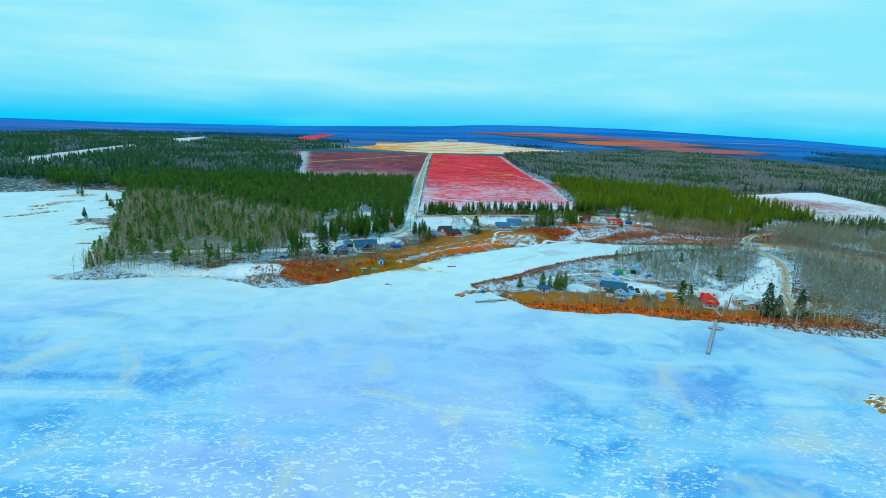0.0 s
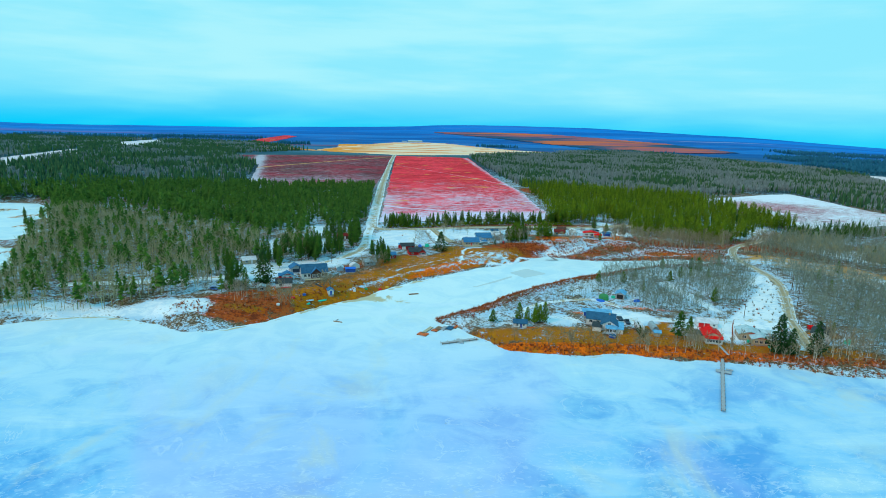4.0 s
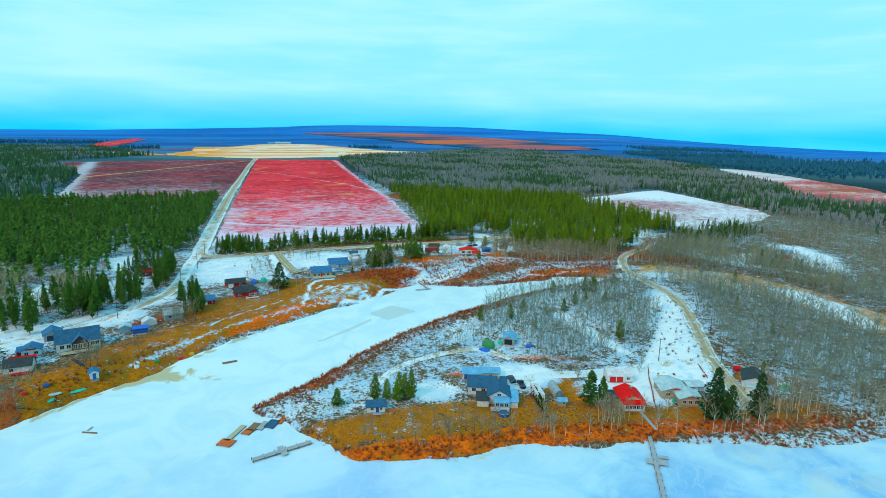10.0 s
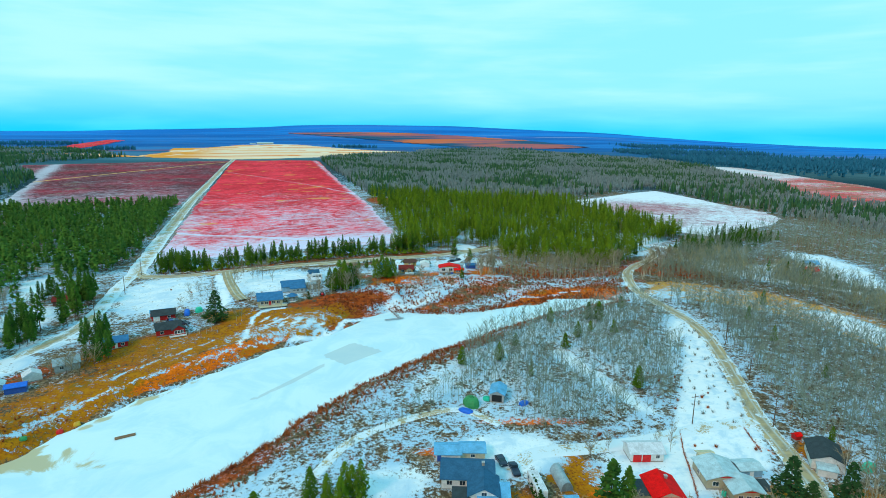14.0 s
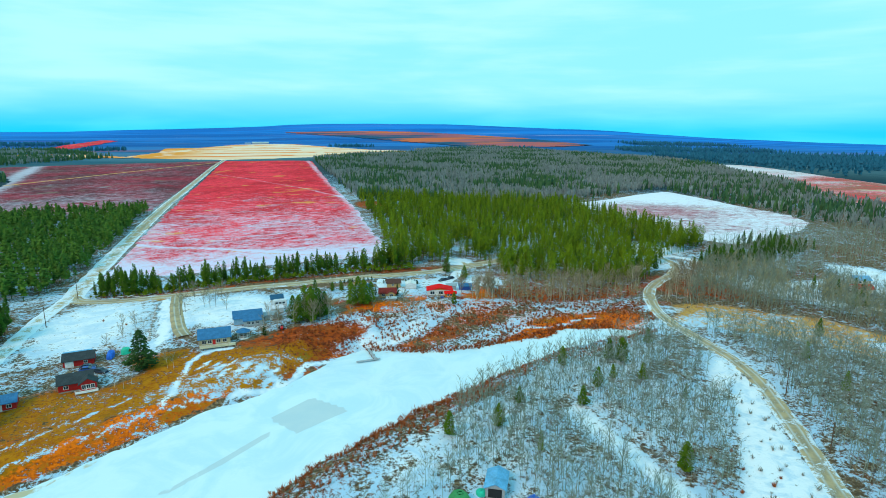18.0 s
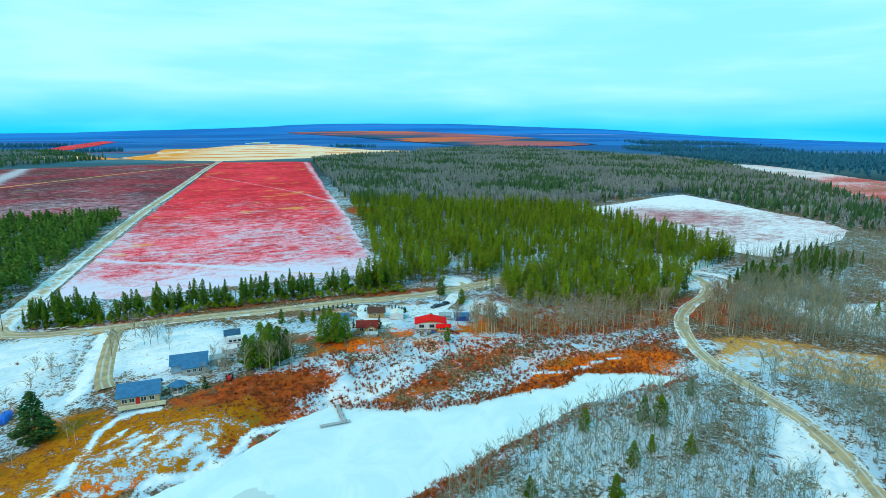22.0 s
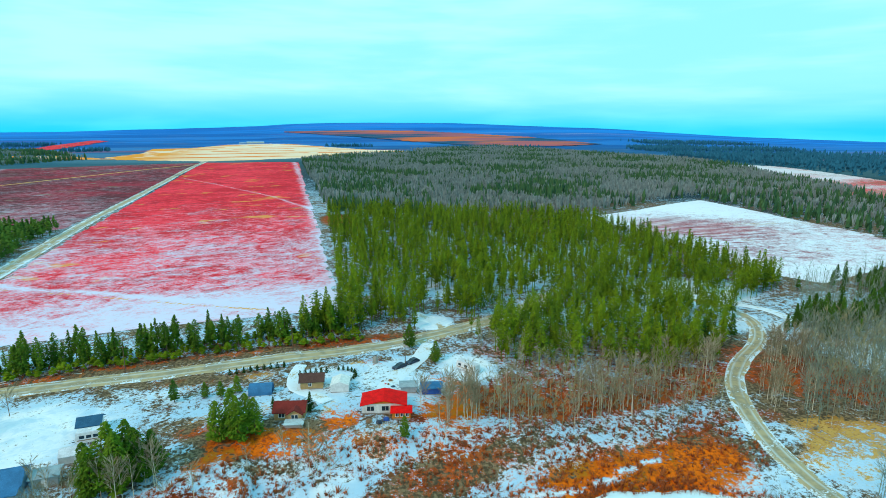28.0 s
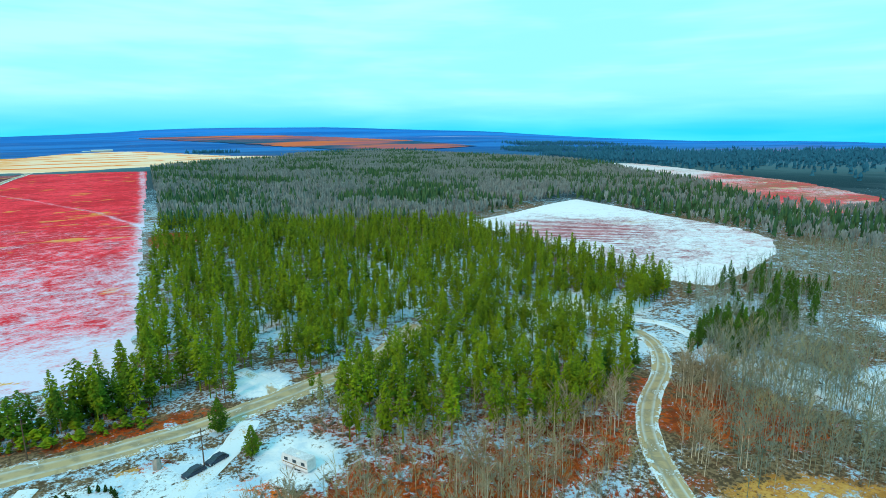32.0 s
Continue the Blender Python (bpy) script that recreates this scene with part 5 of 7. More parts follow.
def swap(vf):
    """The same mesh with x and y changed over, so that a ridge runs the other way."""
    v, f = vf
    return v[:, [1, 0, 2]], f[:, ::-1]


def window(parent, x, y, z, w, h, side="front"):
    """A window on a wall: frame, pane, crossbar; side is front, back, left or right."""
    turn = {"front": 0, "back": 180, "left": -90, "right": 90}[side]
    m = pose(x, y, z, 0, 0, turn)
    fr = part("window", joined([box(-w / 2 - .09, -w / 2, -.06, .02, -h / 2 - .09, h / 2 + .09), box(w / 2, w / 2 + .09, -.06, .02, -h / 2 - .09, h / 2 + .09), box(-w / 2, w / 2, -.06, .02, h / 2, h / 2 + .09),
                             box(-w / 2, w / 2, -.08, .02, -h / 2 - .09, -h / 2), box(-.03, .03, -.05, .02, -h / 2, h / 2)]), M["trim_white"], parent, "", m)
    part("pane", box(-w / 2, w / 2, -.02, .02, -h / 2, h / 2), M["glass_dark"], fr)
    return fr


def gable(parent, cx, cy, w, d, h, rise, walls, roof, along="x", over=0.45, base=0.35, thick=0.16, wall_name="wall", z0=0.0):
    """Walls with gable ends, a roof of two slabs and a footing; the ridge runs along x or y."""
    half, ln = (d / 2, w / 2) if along == "x" else (w / 2, d / 2)
    prof = [(-half, z0 + base), (half, z0 + base), (half, z0 + h), (0, z0 + h + rise), (-half, z0 + h)]
    vf = prism(prof, -ln, ln)
    vf = swap(vf) if along == "x" else vf
    mv = lambda q: (q[0] + np.array([cx, cy, 0]), q[1])
    part(wall_name, mv(vf), walls, parent)
    part("foundation", mv(box(-w / 2 + .05, w / 2 - .05, -d / 2 + .05, d / 2 - .05, z0 - 0.8, z0 + base)), M["concrete"], parent)
    k = rise / half
    for s in (-1, 1):
        e = half + over
        pr = [(s * e, z0 + h - k * over + .02), (0.0, z0 + h + rise + .02), (0.0, z0 + h + rise + .02 + thick * 1.15), (s * e, z0 + h - k * over + .02 + thick)]
        vf = prism(pr if s < 0 else pr[::-1], -ln - over, ln + over)
        part("roof", mv(swap(vf) if along == "x" else vf), roof, parent)


def lean_to(parent, cx, cy, w, d, h0, h1, walls, roof, name="porch"):
    """A low wing with a single sloping roof: h1 at the back, h0 at the front."""
    v, f = box(cx - w / 2, cx + w / 2, cy - d / 2, cy + d / 2, -0.5, h0)
    v[6:8, 2] = h1
    part(name, (v, f), walls, parent)
    v, f = box(cx - w / 2 - .3, cx + w / 2 + .3, cy - d / 2 - .4, cy + d / 2 + 0.05, h0 - .03, h0 + .12)
    v[2:4, 2], v[6:8, 2] = h1 + .02, h1 + .16
    part("porch_roof", (v, f), roof, parent)


def chimney(parent, x, y, z, h=1.2):
    c = part("chimney", box(x - .3, x + .3, y - .3, y + .3, z, z + h), M["concrete"], parent)
    part("chimney_cap", box(x - .38, x + .38, y - .38, y + .38, z + h, z + h + .1), M["metal"], c)


def door(parent, x, y, side="front", h=2.05, w=0.95, mat=None, z=0.4):
    turn = {"front": 0, "back": 180, "left": -90, "right": 90}[side]
    d = part("door", box(-w / 2, w / 2, -.06, .03, 0, h), mat or M["trim_white"], parent, "", pose(x, y, z, 0, 0, turn))
    part("door_handle", box(w / 2 - .16, w / 2 - .08, -.12, -.05, 0.95, 1.05), M["metal"], d)


def deck(parent, x0, x1, y0, y1, z, rail=True, mat=None):
    """A raised deck with posts and a rail."""
    mat = mat or M["planks"]
    part("deck", box(x0, x1, y0, y1, z - .15, z), mat, parent)
    for px in np.linspace(x0 + .1, x1 - .1, max(2, int((x1 - x0) / 2) + 1)):
        part("post", box(px - .06, px + .06, y0 + .02, y0 + .14, -1.2, z + (.95 if rail else 0)), mat, parent)
    if rail:
        part("rail", box(x0, x1, y0 + .03, y0 + .11, z + .88, z + .96), M["trim_white"], parent)


def ring(r0, r1, z0, z1, n=14):
    """A round wall or a cone between two radii."""
    return tube([(0, 0, z0), (0, 0, z1)], [r0, r1], n)


def wheel(parent, x, y, r=0.34, w=0.22):
    s = 1 if x > 0 else -1
    a = np.linspace(0, 2 * math.pi, 13)[:-1]
    v = [(x - w / 2, y + r * math.cos(t), r + r * math.sin(t)) for t in a] + [(x + w / 2, y + r * math.cos(t), r + r * math.sin(t)) for t in a] + [(x - w / 2, y, r), (x + w / 2, y, r)]
    f = [(i, (i + 1) % 12, (i + 1) % 12 + 12, i + 12) for i in range(12)] + [(24, (i + 1) % 12, i, i) for i in range(12)] + [(25, i + 12, (i + 1) % 12 + 12, (i + 1) % 12 + 12) for i in range(12)]
    t = part("wheel", (np.array(v), np.array(f)), M["black"], parent)
    part("rim", (np.array([(x + s * (w / 2 + .01), y + .2 * math.cos(q), r + .2 * math.sin(q)) for q in a[::3]]), np.array([(0, 1, 2, 3)])), M["metal"], t)


def car(x, y, turn, paint, label, kind="car", group=""):
    """A parked car or pickup: body, cabin with glass, lamps, four wheels; its nose points to -y."""
    c = thing(kind, x, y, turn, label, "car" if kind == "car" else "pickup", group)
    ln = 2.3 if kind == "car" else 2.8
    body = [(-ln, .35), (ln, .35), (ln, .8), (ln * .9, .95), (-ln * .55, 1.0), (-ln * .95, .85)]
    part("body", swap(prism([(a, b) for a, b in body], -.9, .9)), M[paint], c)
    if kind == "car":
        cab = [(-ln * .5, .98), (ln * .85, .96), (ln * .6, 1.45), (-ln * .15, 1.47)]
    else:
        cab = [(-ln * .5, .98), (ln * .15, .98), (ln * .1, 1.7), (-ln * .25, 1.72)]
    part("cabin_glass", swap(prism(cab, -.78, .78)), M["glass_dark"], c)
    top = [(cab[3][0] + .05, cab[3][1]), (cab[2][0] - .05, cab[2][1]), (cab[2][0] - .1, cab[2][1] + .05), (cab[3][0] + .15, cab[3][1] + .05)]
    part("roof", swap(prism(top, -.74, .74)), M[paint], c)
    for sx in (-.8, .8):
        part("headlight", box(sx - .15, sx + .15, -ln * .97, -ln * .9, .62, .78), M["trim_white"], c)
        for sy in (-ln * .62, ln * .62):
            wheel(c, sx, sy)
    part("bumper", box(-.88, .88, ln, ln + .1, .4, .6), M["black"], c)
    return c


def camper(x, y, turn, ln, label, group=""):
    """A white travel trailer: body, roof, windows, door, stripe, hitch, wheels; the hitch is at +y."""
    c = thing("camper_trailer", x, y, turn, label, "trailer", group)
    h, prof = ln / 2, []
    prof = [(-h, .5), (h, .5), (h + .25, 1.3), (h - .1, 2.9), (-h + .1, 2.95), (-h, 2.6)]
    part("body", swap(prism(prof, -1.2, 1.2)), M["white_paint"], c)
    part("roof", box(-1.1, 1.1, -h + .3, h - .3, 2.93, 3.02), M["snow_roof"], c)
    part("roof_vent", box(-.3, .3, -.4, .3, 3.02, 3.2), M["trim_white"], c)
    for yy in np.linspace(-h + 1.2, h - 1.2, 3):
        for s in (-1, 1):
            part("window", box(s * 1.2 - .03, s * 1.2 + .03, yy - .5, yy + .5, 1.6, 2.3), M["glass_dark"], c)
    part("stripe", joined([box(-1.23, -1.19, -h + .2, h - .2, 1.1, 1.3), box(1.19, 1.23, -h + .2, h - .2, 1.1, 1.3)]), M["planks_brown"], c)
    part("hitch", box(-.08, .08, h, h + 1.1, .4, .55), M["black"], c)
    for s in (-1.05, 1.05):
        for yy in (-.9, .0):
            wheel(c, s, yy)
    return c


def mound(name, x, y, turn, w, d, h, mat, label, category="tarp", z=None):
    """Something under a tied-down sheet: a lumpy rounded hump."""
    t = thing(name, x, y, turn, label, category, z=z)
    n, v, f = 10, [], []
    for i in range(6):
        u = i / 5
        for k in range(n):
            a = 2 * math.pi * k / n
            r = math.cos(u * 1.45) ** 0.6 * (1 + 0.08 * math.sin(3 * a + i + x))
            sq = 1 / max(abs(math.cos(a)), abs(math.sin(a))) ** 0.6
            v.append((w / 2 * r * sq * math.cos(a), d / 2 * r * sq * math.sin(a), h * math.sin(u * 1.57) ** 0.8 - .1))
    for i in range(5):
        f += [(i * n + k, i * n + (k + 1) % n, (i + 1) * n + (k + 1) % n, (i + 1) * n + k) for k in range(n)]
    f.append((5 * n, 5 * n + 3, 5 * n + 5, 5 * n + 8))
    part("cover", (np.array(v), np.array(f)), mat, t)
    part("rope", joined([box(-w * .52, w * .52, -.03, .03, -.02, .03), box(-.03, .03, -d * .52, d * .52, -.02, .03)]), M["planks_brown"], t)
    return t


def pole(x, y, turn=0, h=9.0):
    p = thing("utility_pole", x, y, turn, "weathered wooden utility pole with crossarm", "pole", "utility poles along the roads")
    part("mast", tube([(0, 0, -.5), (0, 0, h)], [.16, .10], 6), M["bark"], p)
    part("crossarm", box(-1.1, 1.1, -.07, .07, h - .9, h - .75), M["bark"], p)
    for s in (-.95, .95):
        part("insulator", box(s - .06, s + .06, -.06, .06, h - .75, h - .5), M["trim_white"], p)


def quonset(parent, w, d, h, mat, n=8):
    """An arched cover open below, ridge along y."""
    prof = [(w / 2 * math.cos(math.pi * i / n), h * math.sin(math.pi * i / n)) for i in range(n + 1)]
    inner = [(q * .96, r * .95) for q, r in prof][::-1]
    part("cover", prism(prof + inner, -d / 2, d / 2), mat, parent)
    part("end_wall", prism(inner, d / 2 - .15, d / 2 - .05), mat, parent)


def planked(parent, length, width, z, mat, name="plank", w=0.3):
    """Boards across a walkway that runs along x from 0 to length."""
    n = int(length / w)
    data = mesh_data(name, *box(-w / 2 + .015, w / 2 - .015, -width / 2, width / 2, -.05, 0), mat, flat=True)
    for i in range(n):
        o = new(name, data)
        o.parent = parent
        o.matrix_basis = pose((i + .5) * w, 0.012 * math.sin(i * 7.7), z + .006 * math.sin(i * 3.1))


def dock(x0, y0, x1, y1, width, label, z=0.55, arms=(), name="dock"):
    """A plank walkway on posts from one point to another, with cross platforms (along, from, to, width)."""
    ln, turn = math.hypot(x1 - x0, y1 - y0), math.degrees(math.atan2(y1 - y0, x1 - x0))
    base = float(ice_z(np.array([x1]), np.array([y1]))[0])
    d = thing(name, x0, y0, turn, label, "dock", z=base)
    planked(d, ln, width, z, M["planks"])
    for s in (-width / 2 + .08, width / 2 - .08):
        part("beam", box(0, ln, s - .06, s + .06, z - .25, z - .06), M["planks_brown"], d)
    for px in np.arange(1.0, ln, 3.0):
        for s in (-width / 2, width / 2):
            part("post", box(px - .07, px + .07, s - .07, s + .07, -.4, z + .35), M["planks_brown"], d)
    for along, a, b, w in arms:
        p = part("platform", box(along - w / 2, along + w / 2, a, b, z - .12, z - .055), M["planks"], d)
        for q in (a + .2, b - .2):
            part("leg", box(along - w / 2 + .1, along - w / 2 + .25, q - .08, q + .08, -.4, z - .12), M["planks_brown"], p)
    return d


def raft(x, y, turn, w, d, mat, label, z=None, slats=7):
    r = thing("raft", x, y, turn, label, "raft", "rafts hauled out at the point", z=z if z is not None else float(ice_z(np.array([x]), np.array([y]))[0]))
    for i in range(slats):
        part("board", box(-w / 2, w / 2, -d / 2 + d * i / slats + .02, -d / 2 + d * (i + 1) / slats - .02, .28, .36), mat, r)
    for s in (-w / 2 + .3, w / 2 - .3):
        part("float", box(s - .25, s + .25, -d / 2 + .1, d / 2 - .1, -.05, .28), M["black"], r)
    return r


# ================= the point: houses, yard things =================
h = thing("house", 87.5, 277.0, -19, "white lake house with dark slate roof and pale blue porch roofs", "house")
gable(h, -1.0, 2.0, 12.0, 8.0, 3.0, 1.9, M["white"], M["slate_roof"])
gable(h, 2.6, -4.4, 6.6, 7.2, 3.0, 1.8, M["white"], M["slate_roof"], "y", wall_name="wing_wall")
lean_to(h, 3.4, -9.4, 4.2, 2.9, 2.3, 2.9, M["pale_blue_wall"], M["sky_roof"], "sunroom")
lean_to(h, 6.9, -6.2, 2.8, 7.0, 2.2, 2.9, M["white"], M["sky_roof"])
lean_to(h, -2.4, -7.2, 3.6, 5.0, 2.2, 2.7, M["white"], M["dark_roof"], "deck_room")
for wx in (-5.2, -2.2):
    window(h, wx, -2.02, 1.9, 1.2, 1.1)
for wx in (2.0, 3.4, 4.8):
    window(h, wx, -10.87, 1.5, 1.0, 1.1)
window(h, 2.6, -8.02, 3.4, 1.1, .8)
window(h, 8.32, -7.0, 1.4, 1.2, 1.0, "right")
chimney(h, 2.6, 1.2, 4.4, 1.0)
deck(h, 0.0, 5.6, -13.4, -10.9, 0.8)
pool = thing("swimming_pool", 86.6, 262.2, 0, "round above-ground pool with blue winter cover", "pool")
part("wall", ring(1.5, 1.5, -.2, 1.1, 18), M["blue_paint"], pool)
part("cover", ring(1.46, .05, 1.02, 1.06, 18), M["slate_roof"], pool)
part("rim", ring(1.58, 1.58, 1.0, 1.1, 18), M["trim_white"], pool)

h = thing("outbuilding", 88.5, 288.5, -16, "low tan garage with two sky-blue sheet roofs", "garage")
gable(h, 3.0, 0.6, 6.0, 4.6, 2.5, .8, M["cream"], M["sky_roof"])
gable(h, -3.2, 0, 6.2, 5.0, 2.4, .8, M["white"], M["sky_roof"], wall_name="annex_wall")
door(h, -5.4, -2.52, "front", 2.0, 1.0, M["blue_paint"])
window(h, 3.0, -1.73, 1.5, 1.0, .8)

h = thing("cabin", 50.3, 274.5, -8, "small white guest cabin with dark blue roof", "cabin")
gable(h, 0, 0, 5.4, 3.8, 2.3, 1.0, M["white"], M["slate_roof"])
window(h, -1.2, -1.92, 1.5, .8, .9)
window(h, 1.5, -1.92, 1.5, .6, .9)
door(h, 0.4, -1.92, mat=M["blue_paint"], z=.2)
deck(h, -1.0, 1.6, -3.2, -1.95, .3, False)
t = thing("boards", 54.8, 273.2, -8, "stack of orange boards beside the cabin", "lumber")
for i in range(4):
    part("board", box(-1.8, 1.8, -.5 + i * .25, -.28 + i * .25, 0, .25), M["raft_orange"], t)

h = thing("cottage", 127.3, 261.0, -16, "cream cottage with bright red metal roof and glazed porch", "house")
gable(h, .6, .8, 6.8, 8.2, 2.7, 1.5, M["cream"], M["red_roof"], "y")
lean_to(h, .6, -4.2, 6.4, 2.4, 2.3, 2.75, M["white"], M["red_roof"], "sunroom")
lean_to(h, -4.0, 1.2, 2.6, 5.2, 2.1, 2.5, M["beige"], M["dark_roof"], "annex")
for wx in (-1.6, -.5, .6, 1.7, 2.8):
    window(h, wx, -5.43, 1.45, .85, 1.1)
window(h, 4.02, 1.0, 1.6, 1.0, .9, "right")
chimney(h, 1.6, 2.2, 3.4, 1.2)
w = thing("boardwalk", 128.0, 255.0, -100, "narrow grey plank path down to the shore", "boardwalk")
planked(w, 11.0, 1.0, .15, M["planks"])

h = thing("garage", 134.0, 277.0, -14, "white garage with two red doors and snowy grey roof", "garage")
gable(h, 0, 0, 8.4, 5.6, 2.5, 1.2, M["white"], M["snow_roof"])
for wx in (-2.6, -.2):
    part("garage_door", box(wx - 1.05, wx + 1.05, -2.87, -2.78, .1, 2.15), M["red_paint"], h)
window(h, 2.6, -2.83, 1.5, .9, .8)

h = thing("bungalow", 145.4, 262.2, -19, "beige bungalow with pale grey metal roof and red trim", "house")
gable(h, -.6, 1.6, 8.4, 8.6, 2.6, 1.3, M["beige"], M["pale_roof"], "y")
gable(h, 2.6, -4.6, 7.0, 6.2, 2.5, 1.2, M["beige"], M["pale_roof"], "y", wall_name="wing_wall")
for gx0, gy0, gw, gz in ((-.6, -2.75, 8.4, 3.2), (2.6, -7.75, 7.0, 3.0)):
    part("gable_trim", box(gx0 - gw * .25, gx0 + gw * .25, gy0 - .05, gy0 + .02, gz - .1, gz + .14), M["trim_red"], h)
for wx in (.6, 2.4, 4.2):
    window(h, wx, -7.73, 1.5, 1.0, 1.0)
window(h, -2.8, -2.73, 1.5, 1.3, 1.0)
window(h, -4.82, 2.2, 1.5, 1.2, 1.0, "left")
lean_to(h, 7.2, -3.6, 2.4, 3.8, 2.1, 2.4, M["cream"], M["dark_roof"])
h = thing("shed", 153.5, 263.5, -12, "low blue-grey shed with pale flat roof", "shed")
gable(h, 0, 0, 5.4, 4.4, 2.3, .5, M["pale_blue_wall"], M["pale_roof"])
door(h, 0, -2.22, z=.2)
h = thing("shed", 148.0, 271.0, -12, "small yellow plywood shed in the snow", "shed")
gable(h, 0, 0, 3.4, 2.4, 2.0, .3, M["cream"], M["cream"])
door(h, 0.3, -1.22, z=.1)

h = thing("garage", 176.0, 261.8, -40, "long white garage with dark roof by the road", "garage")
gable(h, 0, 0, 7.0, 9.5, 3.0, 1.5, M["white"], M["dark_roof"], "y")
lean_to(h, -.5, -6.0, 4.0, 2.6, 1.9, 2.4, M["white"], M["pale_roof"])
part("garage_door", box(-1.4, 1.4, -4.87, -4.78, .1, 2.3), M["trim_white"], h)
window(h, 3.52, 1.5, 1.7, 1.0, .8, "right")
window(h, -3.52, 1.5, 1.7, 1.0, .8, "left")
mound("covered_boat", 184.0, 256.5, 20, 5.5, 2.6, 1.5, M["teal_tarp"], "boat under a teal tarpaulin beside the garage", "boat")

camper(101.2, 270.8, -8, 8.2, "white travel trailer hitched to a pickup")
car(99.4, 279.6, 172, "dark_paint", "dark pickup parked ahead of a white trailer", "pickup")
car(97.6, 283.6, 0, "dark_paint", "dark car parked on the snowy drive")
q = thing("greenhouse", 108.6, 273.0, -8, "long grey arched canvas shelter on the lawn", "shelter")
quonset(q, 3.0, 8.0, 2.3, M["grey_roof"])
h = thing("shed", 106.2, 264.0, -12, "tiny tan shed with sky-blue roof", "shed")
gable(h, 0, 0, 2.4, 2.0, 1.9, .6, M["beige"], M["sky_roof"])
window(h, .5, -1.02, 1.2, .6, .6)
h = thing("workshop", 109.0, 314.5, -28, "small open workshop with sky-blue metal roof", "shed")
gable(h, 0, 0, 4.2, 6.4, 2.6, 1.0, M["grey_wall"], M["sky_roof"], "y")
# Black panel on the closed wall stands for the shade inside the opening.
part("doorway", box(-1.5, 1.5, -3.27, -3.2, .2, 2.3), M["black"], h)
mound("covered_pile", 99.8, 312.5, 10, 4.0, 5.2, 2.6, M["green_tarp"], "pile under a green tarpaulin at the wood's edge")
mound("covered_boat", 96.9, 309.3, 50, 2.2, 4.6, 1.1, M["blue_tarp"], "small boat under a bright blue tarpaulin", "boat")
mound("covered_pile", 105.2, 314.0, 0, 2.2, 2.2, 1.2, M["teal_tarp"], "small heap under a teal sheet")
mound("covered_pile", 115.3, 309.2, 20, 3.4, 2.2, 1.0, M["blue_tarp"], "low heap under a blue sheet")
h = thing("kiosk", 178.5, 272.0, 0, "small bright red roadside hut", "hut")
gable(h, 0, 0, 1.8, 1.6, 1.5, .5, M["red_wall"], M["red_roof"], over=.2)
for cx, cy, cc in ((147.5, 252.0, "teal_tarp"), (142.3, 258.3, "teal_tarp"), (149.5, 254.5, "green_tarp")):
    b = thing("rain_barrel", cx, cy, 0, "plastic yard barrel beside the bungalow", "barrel", "yard barrels")
    part("barrel", ring(.55, .5, -.1, 1.0, 12), M[cc], b)
    part("lid", ring(.52, .05, .98, 1.05, 12), M[cc], b)

dock(123.9, 244.2, 101.6, 203.0, 1.15, "long grey plank dock reaching out over the ice", arms=((13.2, -2.3, 3.0, 2.6), (10.5, 1.2, 3.6, 1.4)))
dock(30.8, 263.4, 15.6, 258.0, 1.6, "grey T-shaped plank dock frozen into the ice", arms=((8.0, -2.4, 2.4, 1.6),))
raft(8.4, 268.6, -28, 4.2, 3.4, M["raft_orange"], "orange-painted swim raft on the ice")
raft(10.4, 273.4, -28, 1.6, 8.6, M["raft_tan"], "long tan float lying on the ice", slats=12)
raft(13.6, 273.2, -28, 2.6, 2.6, M["raft_orange"], "small orange raft on the shore ice")
raft(15.2, 275.6, -28, 2.4, 4.4, M["planks_brown"], "brown dock section stored on the ice", slats=9)
raft(17.6, 275.8, -28, 2.0, 4.6, M["planks"], "grey dock section stored on the ice", slats=9)
raft(20.2, 276.2, -28, 3.0, 4.6, M["slate_roof"], "dark grey dock section stored on the ice", slats=6)
raft(23.0, 277.8, -28, 1.4, 4.2, M["raft_orange"], "orange dock section at the shore", slats=8)
s = thing("ice_sled", -28.6, 283.6, -20, "small wooden sled frame lying on the ice", "sled", z=0.0)
part("runner", box(-2.2, 2.2, -.75, -.45, 0, .3), M["planks_brown"], s)
part("crosspiece", box(-1.5, -1.1, -.5, 2.4, .05, .3), M["planks"], s)
part("bed", box(-2.0, 1.8, -.45, -.2, .1, .35), M["trim_white"], s)
s = thing("log_raft", 4.6, 323.4, 15, "brown log float on the river ice", "raft", z=float(ice_z(np.array([4.6]), np.array([323.4]))[0]))
for k in range(3):
    part("log", swap((tube([(0, 0, 0), (0, 0, 5.0)], [.2, .18], 6)[0][:, [0, 2, 1]] + np.array([k * .4, -2.5, .2]), tube([(0, 0, 0), (0, 0, 1)], [1, 1], 6)[1])), M["planks_brown"], s)
# ================= the north bank: houses, yard things =================
h = thing("house", -49.5, 343.5, 18, "large white house with slate-blue roof and timbered centre gable", "house")
gable(h, 0, 0, 13.5, 9.0, 3.6, 3.4, M["white"], M["slate_roof"])
gable(h, .6, -4.0, 5.2, 3.4, 3.4, 2.4, M["umber_roof"], M["blue_roof"], "y", wall_name="gable_wall")
for wx in (-.9, .6, 2.1):
    window(h, wx, -5.73, 2.0, 1.0, 1.6)
for wx in (-5.0, -3.0, 4.4, 5.8):
    window(h, wx, -4.52, 2.0, 1.2, 1.3)
window(h, 6.77, 0, 2.0, 1.1, 1.2, "right")
